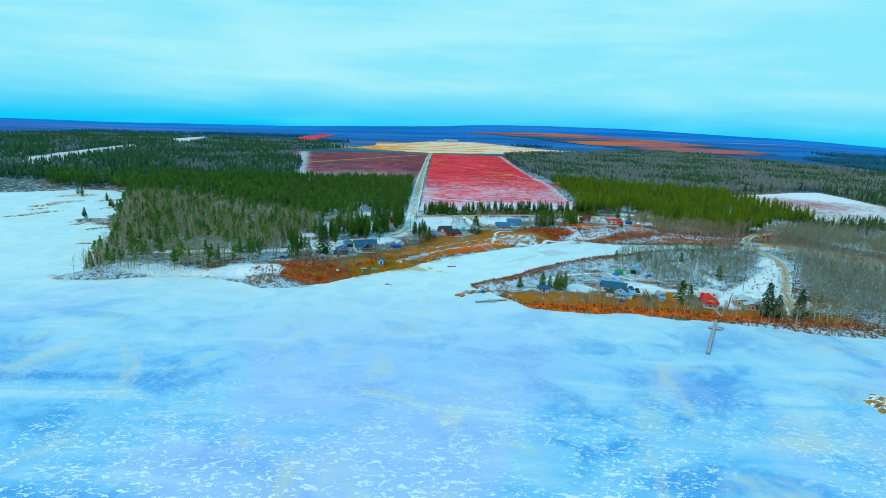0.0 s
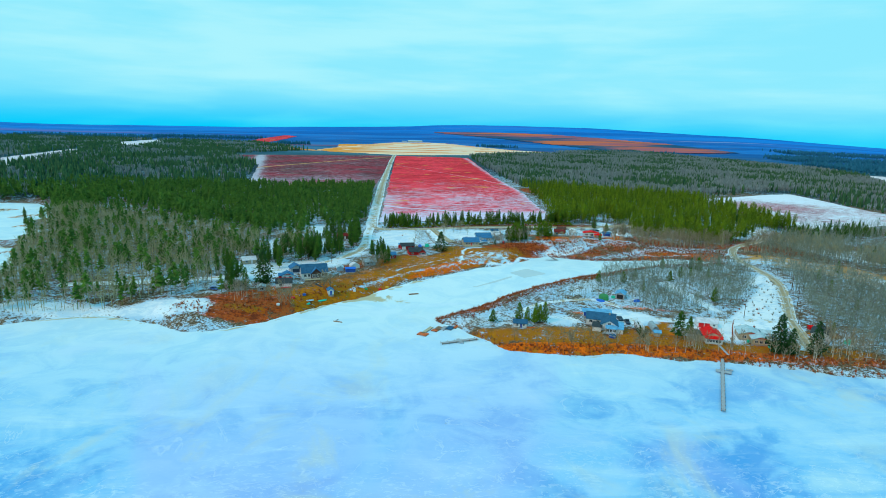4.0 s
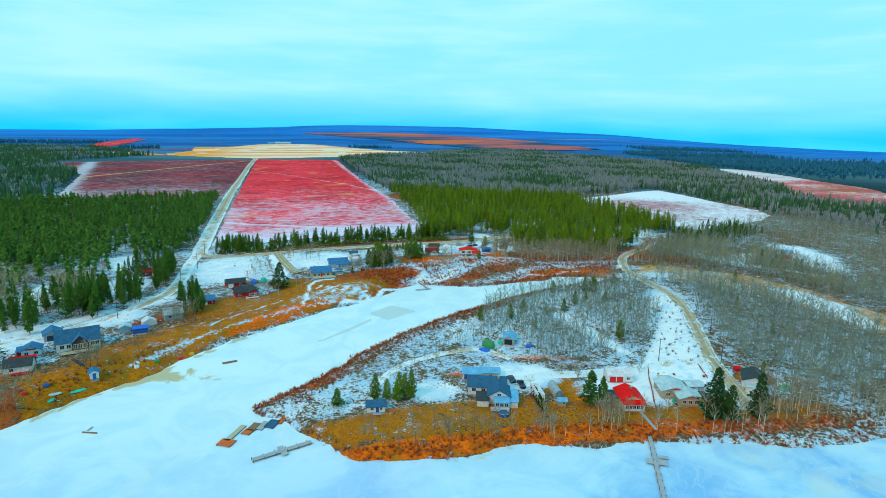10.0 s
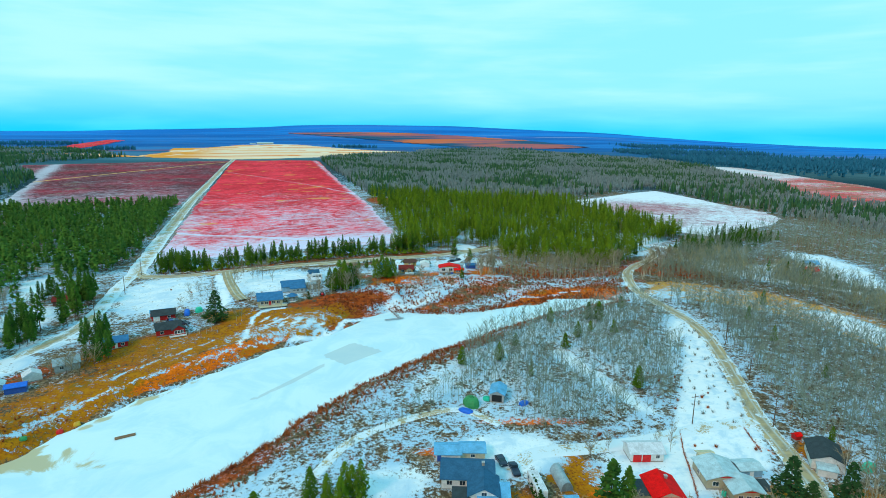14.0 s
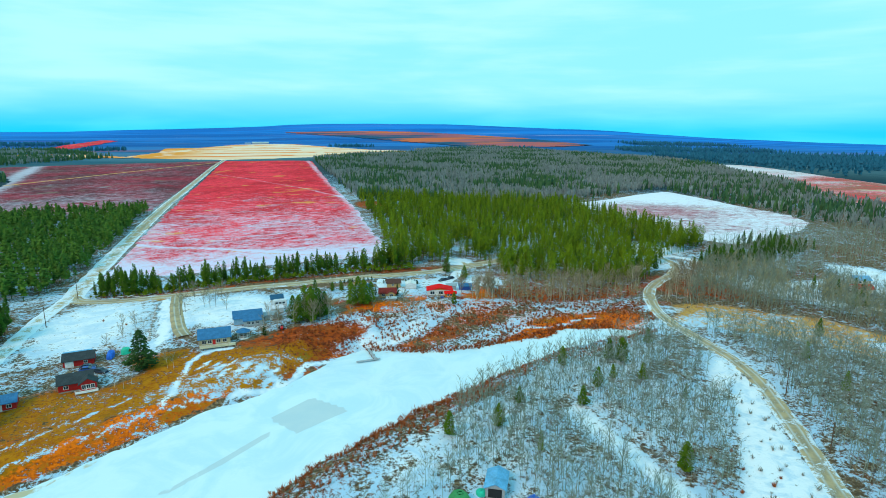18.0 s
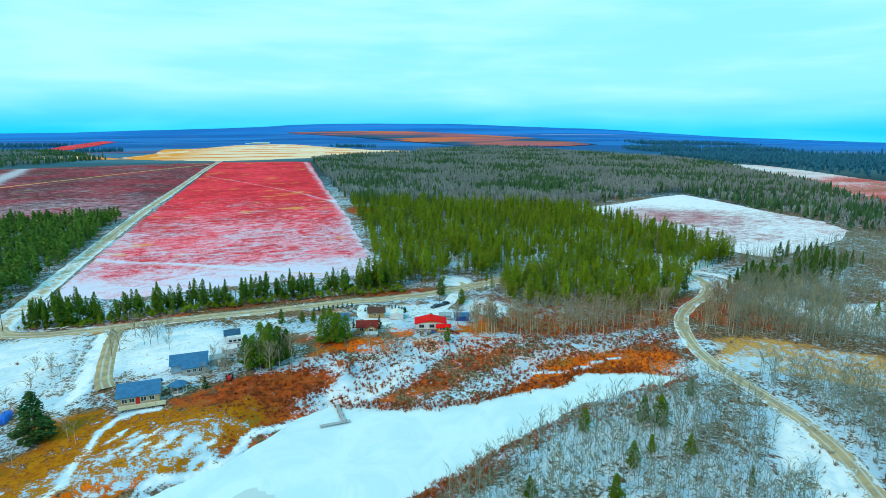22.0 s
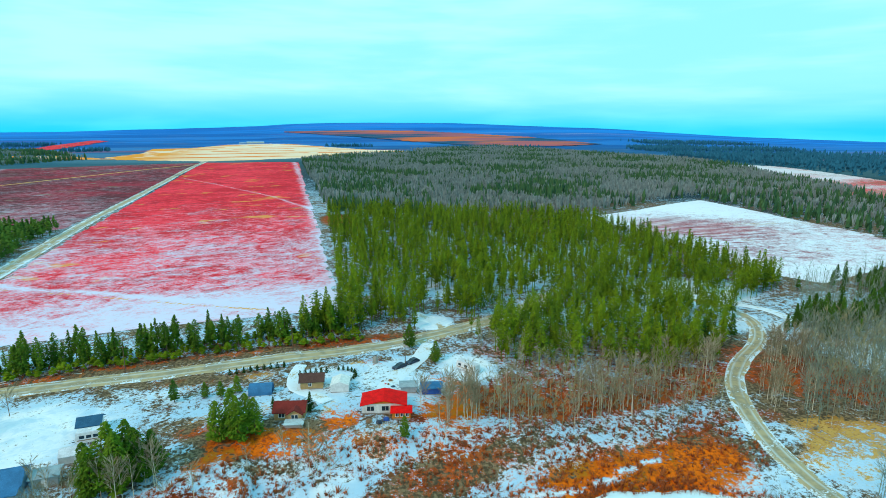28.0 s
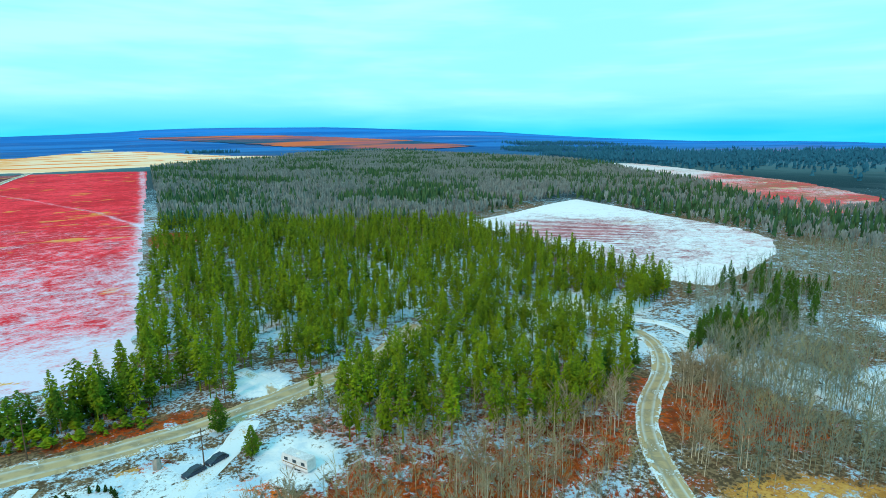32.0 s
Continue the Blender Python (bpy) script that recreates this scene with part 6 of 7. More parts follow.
window(h, -6.77, 0, 2.0, 1.1, 1.2, "left")
deck(h, -5.5, 5.5, -8.4, -5.8, .5, True, M["raft_tan"])
h = thing("carport", -61.5, 354.5, 22, "small slate-roofed garage behind the large house", "garage")
gable(h, 0, 0, 6.0, 6.0, 2.6, 1.8, M["grey_wall"], M["blue_roof"], "y")
part("garage_door", box(-2.0, 2.0, -3.07, -2.98, .1, 2.2), M["dark_paint"], h)
h = thing("cottage", -61.0, 324.5, 10, "small cottage with slate roof, red gable and red deck", "house")
gable(h, 0, 0, 7.6, 6.4, 2.6, 1.6, M["white"], M["dark_roof"])
lean_to(h, 0, 4.2, 7.4, 2.4, 2.2, 2.9, M["red_wall"], M["red_roof"])
window(h, -1.6, -3.22, 1.5, 1.2, 1.0)
door(h, 1.8, -3.22)
deck(h, -1.5, 3.6, -5.0, -3.25, .5, True, M["trim_red"])
h = thing("cottage", -62.5, 338.5, 15, "white cottage with blue roof and red gable", "house")
gable(h, 0, 0, 5.8, 5.2, 2.5, 1.4, M["white"], M["blue_roof"], "y")
lean_to(h, -3.4, .5, 1.8, 4.0, 2.2, 2.7, M["red_wall"], M["blue_roof"])
part("gable_trim", box(-1.5, 1.5, -2.66, -2.58, 2.6, 3.1), M["trim_red"], h)
for wx in (-1.4, 1.4):
    window(h, wx, -2.62, 1.5, 1.1, 1.0)
h = thing("hut", -70.0, 316.0, 15, "grey lakeside hut with glazed front", "hut")
gable(h, 0, 0, 4.2, 3.4, 2.1, .9, M["grey_wall"], M["grey_roof"], "y")
window(h, 0, -1.73, 1.3, 1.6, 1.0)
h = thing("cabin", -82.5, 318.0, 10, "dark cabin with slate roof among the trees", "cabin")
gable(h, 0, 0, 6.5, 5.0, 2.4, 1.4, M["grey_wall"], M["dark_roof"])
window(h, -1.5, -2.52, 1.4, .9, .8)
car(-93.0, 316.5, 60, "blue_paint", "dark blue car parked near the cabin")
car(-89.0, 319.5, 60, "dark_paint", "dark car parked near the cabin")
h = thing("boathouse", -36.6, 315.5, 20, "narrow white boathouse with blue roof at the waterline", "boathouse")
gable(h, 0, 0, 2.6, 3.4, 2.4, .8, M["white"], M["blue_roof"], "y")
door(h, 0, -1.72, mat=M["blue_paint"], z=.1)
s = thing("stairway", -45.6, 327.0, -52, "dark wooden stairway down the rust-coloured bluff", "stairs")
g0, g1 = ground_at(-46.5, 330.0), ground_at(-38.5, 318.0)
s.matrix_basis = pose(-46.5, 330.0, g0 + .1, 0, 0, -56)
for i in range(20):
    part("step", box(i * .7, i * .7 + .66, -.7, .7, (g1 - g0) * i / 20 - .06, (g1 - g0) * i / 20), M["dark_roof"], s)
for sd0 in (-.75, .75):
    v, f = box(0, 14.2, sd0 - .05, sd0 + .05, .85, .95)
    v[[1, 2, 5, 6], 2] += g1 - g0
    part("handrail", (v, f), M["dark_roof"], s)


def boat(x, y, turn, ln, mat, label, z=None):
    """An upturned rowing boat: hull and keel."""
    b = thing("rowing_boat", x, y, turn, label, "boat", "boats on the beach", z=z)
    n, v, f = 9, [], []
    for i in range(n):
        u = i / (n - 1) * 2 - 1
        w = .75 * (1 - abs(u) ** 2.5) + .04
        for a in np.linspace(0, math.pi, 7):
            v.append((w * math.cos(a), u * ln / 2, .6 * math.sin(a) * (1 - .4 * abs(u) ** 3)))
    for i in range(n - 1):
        f += [(i * 7 + k, i * 7 + k + 1, (i + 1) * 7 + k + 1, (i + 1) * 7 + k) for k in range(6)]
    part("hull", (np.array(v), np.array(f)), mat, b)
    part("keel", box(-.04, .04, -ln * .4, ln * .4, .56, .66), M["planks_brown"], b)


boat(-39.5, 309.3, -60, 4.6, M["teal_tarp"], "upturned green rowing boat on the beach")
boat(-45.2, 304.2, -20, 3.2, M["teal_tarp"], "small upturned teal boat on the beach")
boat(-45.0, 306.8, -70, 3.6, M["pale_roof"], "upturned pale boat on the beach")
for bx, by, bc, bl in ((-52.5, 305.0, "red_paint", "small red water-pump box on the bank"), (-48.2, 309.5, "blue_paint", "small blue box on the bank"), (-57.5, 296.0, "white_paint", "white fish box by the shore"),
                       (-25.5, 322.0, "white_paint", "white propane tank on the bluff"), (-9.5, 333.0, "yellow_paint", "yellow paddle boat on the beach"), (-13.0, 330.5, "red_paint", "red canoe rack on the beach"), (-20.0, 326.5, "green_tarp", "green covered machine on the beach")):
    mound("beach_box", bx, by, 20, 1.8, 1.4, 1.0, M[bc], bl, "box")
h = thing("shed", -31.0, 353.5, 12, "shed draped in a bright blue tarpaulin", "shed")
gable(h, 0, 0, 5.4, 3.6, 2.2, .6, M["blue_paint"], M["blue_tarp"], over=.25)
h = thing("shed", -37.0, 356.0, 12, "pale blue garden shed", "shed")
gable(h, 0, 0, 3.6, 3.4, 2.2, .9, M["pale_blue_wall"], M["pale_roof"], "y")
h = thing("cabin", -21.5, 366.5, 20, "weathered grey cabin behind bare trees", "cabin")
gable(h, 0, 0, 7.0, 5.4, 2.5, 1.3, M["grey_wall"], M["grey_roof"])
window(h, -1.5, -2.72, 1.5, 1.1, .9)
h = thing("tent_shelter", -29.5, 361.0, 25, "white canvas tent shelter with snow on it", "tent")
gable(h, 0, 0, 5.0, 4.0, 1.9, 1.3, M["white"], M["snow_roof"], "y", over=.1)
for hx, hy, ht, lab in ((-75.0, 395.0, 20, "snow-roofed cottage among the pines"), (-92.0, 372.0, 25, "small beige cottage in the snowy clearing"), (-46.0, 445.0, 5, "low brown cabin in the pine clearing"), (-120.0, 350.0, 10, "grey metal-roofed barn near the lake"), (-150.0, 420.0, 10, "snow-roofed cabin in the woods")):
    h = thing("cottage", hx, hy, ht, lab, "house")
    gable(h, 0, 0, 7.5, 5.6, 2.5, 1.5, M["umber_roof" if "brown" in lab else "beige"], M["brown_roof" if "brown" in lab else "grey_roof" if "grey" in lab else "snow_roof"])
    window(h, -1.6, -2.82, 1.5, 1.1, .9)
    door(h, 1.4, -2.82, z=.2)

h = thing("cottage", -10.5, 381.5, 14, "red cottage with blue metal roof above the bluff", "house")
gable(h, 0, 0, 7.2, 5.2, 2.4, 1.3, M["red_wall"], M["blue_roof"])
for wx in (-2.0, 2.0):
    window(h, wx, -2.62, 1.4, 1.0, .9)
door(h, 0, -2.62, z=.2)
h = thing("cottage", 6.2, 389.5, 14, "red cottage with dark roof and white-trimmed gable", "house")
gable(h, -.8, .6, 8.6, 6.4, 2.6, 1.8, M["red_wall"], M["dark_roof"])
gable(h, 2.4, -3.0, 4.2, 3.0, 2.5, 1.4, M["red_wall"], M["dark_roof"], "y", wall_name="gable_wall")
for wx in (1.3, 2.4, 3.5):
    window(h, wx, -4.53, 1.5, .9, 1.1)
window(h, -3.2, -2.63, 1.5, 1.1, .9)
deck(h, -1.0, 4.8, -6.2, -4.6, .4, True, M["trim_white"])
h = thing("garage", 0.0, 411.5, 10, "red garage with grey roof and white door", "garage")
gable(h, 0, 0, 8.6, 6.0, 2.5, 1.5, M["red_wall"], M["dark_roof"])
part("garage_door", box(-3.8, -1.4, -3.07, -2.98, .1, 2.2), M["trim_white"], h)
window(h, 2.0, -3.02, 1.5, 1.0, .8)
lean_to(h, -1.0, 4.3, 8.0, 2.6, 2.2, 2.5, M["red_wall"], M["sky_roof"])
mound("covered_boat", 8.6, 413.5, 95, 6.6, 2.4, 2.0, M["blue_tarp"], "boat under a dark blue tarpaulin by the garage", "boat")
mound("covered_dome", 13.2, 414.0, 0, 3.0, 3.0, 2.2, M["teal_tarp"], "teal covered dome in the snow", "tarp")
car(4.2, 405.0, 95, "dark_paint", "dark car parked by the red garage")
car(4.8, 402.2, 95, "blue_paint", "dark blue car parked by the red garage")
car(9.5, 398.5, 60, "dark_paint", "dark car parked beside the red cottage")

h = thing("house", 42.0, 410.5, 5, "beige house with blue roof and long front deck", "house")
gable(h, 0, 0, 10.0, 7.6, 3.0, 2.2, M["beige"], M["blue_roof"])
for wx in (-3.4, -1.6, 1.2, 3.2):
    window(h, wx, -3.82, 1.8, 1.2, 1.1)
door(h, -.2, -3.82, mat=M["trim_red"])
deck(h, -4.8, 6.6, -6.4, -3.85, .6, True, M["cream"])
chimney(h, -3, 1.5, 4.2)
gz = thing("gazebo", 51.4, 411.5, 0, "round white gazebo with blue roof", "gazebo")
part("floor", ring(2.2, 2.2, -.2, .5, 12), M["trim_white"], gz)
part("roof", ring(2.5, .08, 2.4, 3.6, 12), M["blue_roof"], gz)
for a in np.arange(8) * math.pi / 4:
    part("post", box(2.0 * math.cos(a) - .07, 2.0 * math.cos(a) + .07, 2.0 * math.sin(a) - .07, 2.0 * math.sin(a) + .07, .4, 2.45), M["trim_white"], gz)
part("screen", ring(1.9, 1.9, .5, 1.2, 12), M["grey_wall"], gz)
h = thing("house", 52.3, 426.5, 5, "pale house with blue metal roof and lean-to front", "house")
gable(h, 0, 1.0, 10.0, 7.0, 2.8, 1.8, M["pale_blue_wall"], M["blue_roof"])
lean_to(h, 1.6, -3.6, 6.6, 2.4, 2.2, 2.7, M["grey_wall"], M["blue_roof"])
for wx in (.0, 1.6, 3.2):
    window(h, wx, -4.83, 1.3, .9, .9)
h = thing("shed", 60.6, 428.5, 5, "grey flat-roofed shed beside the blue-roofed house", "shed")
gable(h, 0, 0, 4.6, 3.6, 2.2, .4, M["grey_wall"], M["grey_roof"])
door(h, 0, -1.82, z=.1)
h = thing("tent_shelter", 63.0, 436.0, 8, "white canvas shelter with snow on its roof", "tent")
gable(h, 0, 0, 4.6, 4.4, 1.9, .9, M["white"], M["snow_roof"], over=.1)
h = thing("cottage", 63.0, 448.5, 5, "small white cottage with dark slate roof", "house")
gable(h, 0, 0, 4.6, 4.2, 2.7, 1.2, M["white"], M["slate_roof"])
window(h, -.8, -2.12, 1.6, .9, .9)
camper(64.2, 443.4, 95, 5.2, "cream camper van parked by the small white cottage")
s = thing("tractor", 64.5, 415.5, 0, "small red tractor beside bare birches", "tractor")
part("hood", box(-.45, .45, -1.6, .2, .6, 1.25), M["red_paint"], s)
part("seat", box(-.3, .3, .4, .9, .9, 1.5), M["black"], s)
for sx, sy, sr in ((-.75, .6, .65), (.75, .6, .65), (-.6, -1.1, .4), (.6, -1.1, .4)):
    wheel(s, sx, sy, sr, .3)

h = thing("house", 131.2, 438.0, -13, "white bungalow with bright red roof and orange gable", "house")
gable(h, 0, -.3, 10.6, 6.2, 2.4, 1.15, M["white"], M["red_roof"], "y")
part("gable_trim", prism([(-3.7, 2.78), (3.7, 2.78), (0, 3.55)], -3.48, -3.42), M["orange_wall"], h)
gable(h, 4.4, -4.9, 4.4, 2.9, 2.0, .5, M["orange_wall"], M["red_roof"], wall_name="porch_wall")
for wx in (-3.2, .4):
    window(h, wx, -3.42, 1.5, 1.7, 1.2)
for wx in (3.4, 4.6, 5.8):
    window(h, wx, -6.37, 1.3, .7, .9)
door(h, -1.4, -3.42, z=.3)
for bx, by, bc in ((130.5, 431.5, "blue_paint"), (128.6, 430.4, "dark_paint"), (126.4, 431.6, "planks_brown")):
    mound("yard_box", bx, by, -10, 1.5, 1.1, .9, M[bc], "weathered box on the terrace by the bungalow", "box")
h = thing("house", 108.6, 439.5, -12, "tan wooden house with brown roof and blue front windows", "house")
gable(h, 0, .4, 7.0, 5.2, 2.5, 1.4, M["tan_wall"], M["brown_roof"])
gable(h, 1.5, -2.5, 3.2, 1.6, 2.5, 1.0, M["tan_wall"], M["brown_roof"], "y", wall_name="gable_wall")
window(h, -1.8, -2.22, 1.6, 1.3, 1.0)
window(h, 1.5, -3.32, 1.6, 1.5, 1.2)
window(h, -3.52, .5, 1.6, 1.0, .9, "left")
lean_to(h, 1.6, -4.5, 4.0, 2.0, 1.0, 1.2, M["grey_wall"], M["pale_roof"], "deck_cover")
h = thing("cabin", 114.6, 456.5, -8, "small tan cabin with dark brown roof", "cabin")
gable(h, 0, 0, 6.0, 5.0, 2.4, 1.2, M["tan_wall"], M["umber_roof"], "x")
window(h, -.5, -2.52, 1.5, .8, .8)
q = thing("shelter", 101.2, 456.0, 82, "arched blue metal shelter in the snow", "shelter")
quonset(q, 4.2, 6.0, 2.6, M["blue_roof"])
h = thing("tent_shelter", 121.8, 452.5, -12, "white canvas garage with snow on its roof", "tent")
gable(h, 0, 0, 4.8, 5.2, 2.1, .9, M["white"], M["trim_white"], "y", over=.1)
h = thing("shed", 145.2, 445.0, -12, "dark blue metal shed with pale roof", "shed")
gable(h, 0, 0, 5.2, 3.6, 2.2, .7, M["blue_paint"], M["blue_roof"])
h = thing("shed", 139.4, 447.0, -12, "grey plywood lean-to beside the scrap yard", "shed")
gable(h, 0, 0, 4.2, 3.2, 2.0, .4, M["grey_wall"], M["grey_roof"])
camper(159.6, 457.0, 32, 7.0, "white travel trailer parked in the snowy clearing")
car(140.4, 464.5, -60, "dark_paint", "dark blue car parked by the drive", group="cars by the drive")
car(145.0, 467.2, -60, "dark_paint", "dark car with snow on its hood by the drive", group="cars by the drive")
s = thing("stone_sign", 134.0, 470.0, 10, "grey stone marker in a rust-coloured island bed", "stone")
part("stone", joined([tube([(0, 0, -.2), (0, 0, 1.6), (.1, 0, 2.4)], [.9, .8, .4], 7)]), M["concrete"], s)
rr2 = np.random.default_rng(11)
for i in range(16):
    mound("scrap", 137.5 + rr2.uniform(-4, 6), 449.5 + rr2.uniform(-2, 7), rr2.uniform(0, 180), rr2.uniform(.6, 1.8), rr2.uniform(.5, 1.2), rr2.uniform(.3, .8), M[("planks_brown", "red_paint", "metal", "dark_paint", "white_paint")[i % 5]],
          "odd piece of yard scrap half under snow", "scrap")
rs = np.random.default_rng(31)
for i in range(18):      # boulders edging the drive
    u = i / 17
    bx, by, br = 13.0 + 5.5 * u + rs.uniform(-.4, .4), 470 - 47 * u + rs.uniform(-.6, .6), rs.uniform(.35, .75)
    st = thing("boulder", bx, by, rs.uniform(0, 180), "grey snow-capped boulder edging the driveway", "boulder", "boulders along the drive")
    part("stone", tube([(0, 0, -.25), (.05, 0, br * .5), (.0, .06, br)], [br * .95, br, br * .35], 7), M["concrete"], st)
    part("snow_cap", tube([(0, .02, br * .8), (0, .04, br * 1.12)], [br * .62, br * .15], 7), M["trim_white"], st)
for k, (lx, ly, count) in enumerate(((0.0, 491.2, 26), (27.0, 489.0, 14), (46.0, 487.6, 8))):      # slash piles by the road
    pile = thing("log_pile", lx, ly, 4, "heap of snow-dusted logs and slash beside the gravel road", "log pile", "log piles by the road")
    for i in range(count):
        ln, r = rs.uniform(2.0, 5.0), rs.uniform(.10, .22)
        v, f = tube([(0, 0, -ln / 2), (0, 0, ln / 2)], [r, r * .8], 5)
        m = pose(rs.normal() * count * .17, rs.normal() * .7, r + max(0, 1.1 - abs(rs.normal())) * rs.uniform(0, 1.0), 0, 90 + rs.uniform(-9, 9), rs.uniform(-35, 35))
        part("log", (v, f), M[("bark", "planks_brown", "trim_white")[i % 3]], pile, "", m)
# distant plant on the sand field
h = thing("plant", 10.0, 2850.0, 0, "far pale industrial sheds on the sand field", "building")
gable(h, 0, 0, 70.0, 26.0, 10, 3, M["cream"], M["pale_roof"])
gable(h, -52, 8, 26.0, 20.0, 7, 2, M["cream"], M["pale_roof"], wall_name="annex_wall")
for hx, hy, lab, rf in ((338, 408, "small cottage with red roof among bare trees", "red_roof"), (352, 420, "small cottage with teal roof among bare trees", "sky_roof")):
    h = thing("cottage", hx, hy, -20, lab, "house")
    gable(h, 0, 0, 8.0, 6.0, 2.6, 1.5, M["white"], M[rf])
    window(h, -1.5, -3.02, 1.5, 1.1, .9)
dock(94.0, 402.0, 95.0, 391.4, 1.1, "pale L-shaped plank dock frozen into the river ice", arms=((10.3, -6.6, 1.6, 1.2),), name="river_dock")

for px, py, pt in ((-26, 500, 80), (20, 487.5, 0), (62, 484, 0), (110, 486.5, 0), (150, 493, 20), (157, 286.5, 0), (178, 279, 60), (196, 306, 60), (212, 334, 70), (-24, 455, 90), (-26, 415, 90), (-44, 373, 40), (142.5, 466, 20)):
    pole(px, py, pt)
# ================= single trees, hedges, shrubs =================


def tree_meshes(shapes, crown_mat, bark_mat, name):
    return [(mesh_data(name + "_trunk", *t, bark_mat, flat=True), mesh_data(name + "_crown", *c, crown_mat, flat=True)) for t, c in shapes]


rt = np.random.default_rng(21)
SPRUCE = tree_meshes([needle_shape(rt, 900, .04, .20, .052, "egg") for _ in range(3)], M["dark_spruce"], M["bark"], "spruce")
PINE = tree_meshes([needle_shape(rt, 330, rt.uniform(.10, .30), .14, .066, ("column", "egg", "cone")[k % 3]) for k in range(6)], M["stand"], M["bark"], "pine")
ROW = tree_meshes([needle_shape(rt, 250, rt.uniform(.06, .40), rt.uniform(.085, .135), .066, ("column", "egg", "column", "round")[k % 4]) for k in range(9)], M["row"], M["bark"], "row_spruce")
ROUND = tree_meshes([needle_shape(rt, 900, .10, .25, .062, "egg") for _ in range(4)], M["round_pine"], M["bark"], "round_pine")
CEDAR = tree_meshes([needle_shape(rt, 150, .02, .16, .10, "column") for _ in range(2)], M["cedar"], M["bark"], "cedar")
BIRCH = tree_meshes([bare_shape(rt, 15, 13, rt.uniform(.17, .25), .010) for _ in range(6)], M["birch_twigs"], M["birch"], "birch")
BARE = tree_meshes([bare_shape(rt, 20, 16, rt.uniform(.24, .34), .011, .16) for _ in range(4)], M["birch_twigs"], M["bark"], "bare_tree")


def tree(kind, name, x, y, tall, label, group="", wide=1.0, i=None):
    trunk, crown = kind[int(rt.integers(len(kind))) if i is None else i]
    t = thing(name, x, y, rt.uniform(0, 360), label, "tree", group)
    t.scale = (tall * wide, tall * wide, tall)
    for part_name, data in (("trunk", trunk), ("crown", crown)):
        o = new(part_name, data)
        o.parent = t
    return t


# lone conifers
tree(SPRUCE, "spruce", 21.6, 397.0, 13, "tall dark spruce on the lawn", wide=1.5)
tree(PINE, "pine", 114.5, 261.5, 12, "tall dark pine beside the red-roofed cottage", wide=1.5)
tree(PINE, "pine", 118.4, 261.0, 10, "dark pine beside the red-roofed cottage", wide=1.4)
tree(SPRUCE, "spruce", 147.6, 246.8, 16, "tall dense spruce near the shore", wide=1.2)
tree(SPRUCE, "spruce", 151.0, 244.4, 11, "dense spruce near the shore", wide=1.2)
tree(SPRUCE, "spruce", 160.4, 243.6, 14, "tall dense spruce near the shore", wide=1.05)
tree(SPRUCE, "spruce", -72.0, 327.5, 18, "very tall dark spruce beside the cottages", wide=1.3)
tree(PINE, "pine", -78.5, 319.0, 11, "green pine above the bluff", wide=1.3)
tree(PINE, "pine", -84.0, 313.5, 8, "green pine above the bluff", wide=1.3)
for x, y, a, b in ((39.2, 279.5, 6, 1.9), (51.0, 280.6, 9, 1.3), (54.6, 280.2, 7, 1.4), (57.4, 278.5, 7, 1.5), (60.2, 280.4, 8, 1.4), (62.0, 279.0, 10, 1.2), (58.8, 282.0, 8, 1.4)):
    tree(ROUND, "pine", x, y, a, "young green pine behind the guest cabin", "pines behind the guest cabin", b * .6)
for x, y, a, b in ((154, 368.5, 7, 1.5), (158, 353, 7, 1.5), (147.4, 343.5, 6.5, 1.5), (118.7, 337.7, 7, 1.5), (104.7, 336.6, 7, 1.5), (174.7, 353.6, 6, 1.5), (154.8, 309, 8, 1.5), (175.2, 366.3, 9, 1.7), (172.0, 369.0, 8, 1.5),
                   (129.2, 347.7, 5.5, 1.5), (124.8, 324.7, 6, .8), (166, 357, 5, 1.4), (194, 378, 6, 1.5), (180, 340, 5, .9), (231, 330, 7, 1.2), (240, 352, 7, 1.2), (262, 366, 8, 1.2), (222, 300, 6, 1.2), (186, 268, 5, 1.2)):
    tree(ROUND, "pine", x, y, a, "young green pine among bare birches", "pines in the birch wood", b * .62)
for x, y, a in ((71.0, 420.0, 11), (75.5, 420.5, 13), (73.5, 424.0, 13.5), (78.5, 423.0, 12), (69.0, 424.0, 10), (81.0, 425.0, 10), (76.0, 427.0, 12)):
    tree(ROUND, "pine", x, y, a, "broad green pine in a clump above birch trunks", "pine clump above the bank", .95)
for x, y, a in ((92.5, 433.0, 12), (97.0, 431.5, 13), (95.5, 435.5, 13.5), (100.5, 433.5, 11), (98.5, 436.5, 11)):
    tree(ROUND, "pine", x, y, a * .85, "broad dark green pine beside the tan house", "pines beside the tan house", .9)
tree(ROUND, "pine", 133.4, 424.0, 5.5, "small bright green pine below the bungalow", wide=.9)
tree(ROUND, "pine", 87.0, 458.0, 4.5, "bushy green pine by the gravel road")
tree(ROUND, "pine", 91.0, 457.0, 4.5, "bushy green pine by the gravel road")
tree(ROUND, "pine", 95.0, 458.0, 5.0, "bushy green pine by the gravel road")
tree(PINE, "pine", 79.5, 458.0, 6.5, "young pine by the gravel road", wide=1.4)
tree(ROUND, "pine", 147.0, 480.0, 8.0, "broad green pine island beside the road", wide=1.1)
tree(ROUND, "pine", 152.0, 466.0, 7.0, "green pine at the clearing's edge", wide=1.0)
tree(CEDAR, "cedar", 113.2, 441.6, 5.0, "clipped dark cedar at the house corner", wide=1.1)
tree(CEDAR, "cedar", 104.4, 445.0, 3.5, "clipped dark cedar at the house corner", wide=1.2)
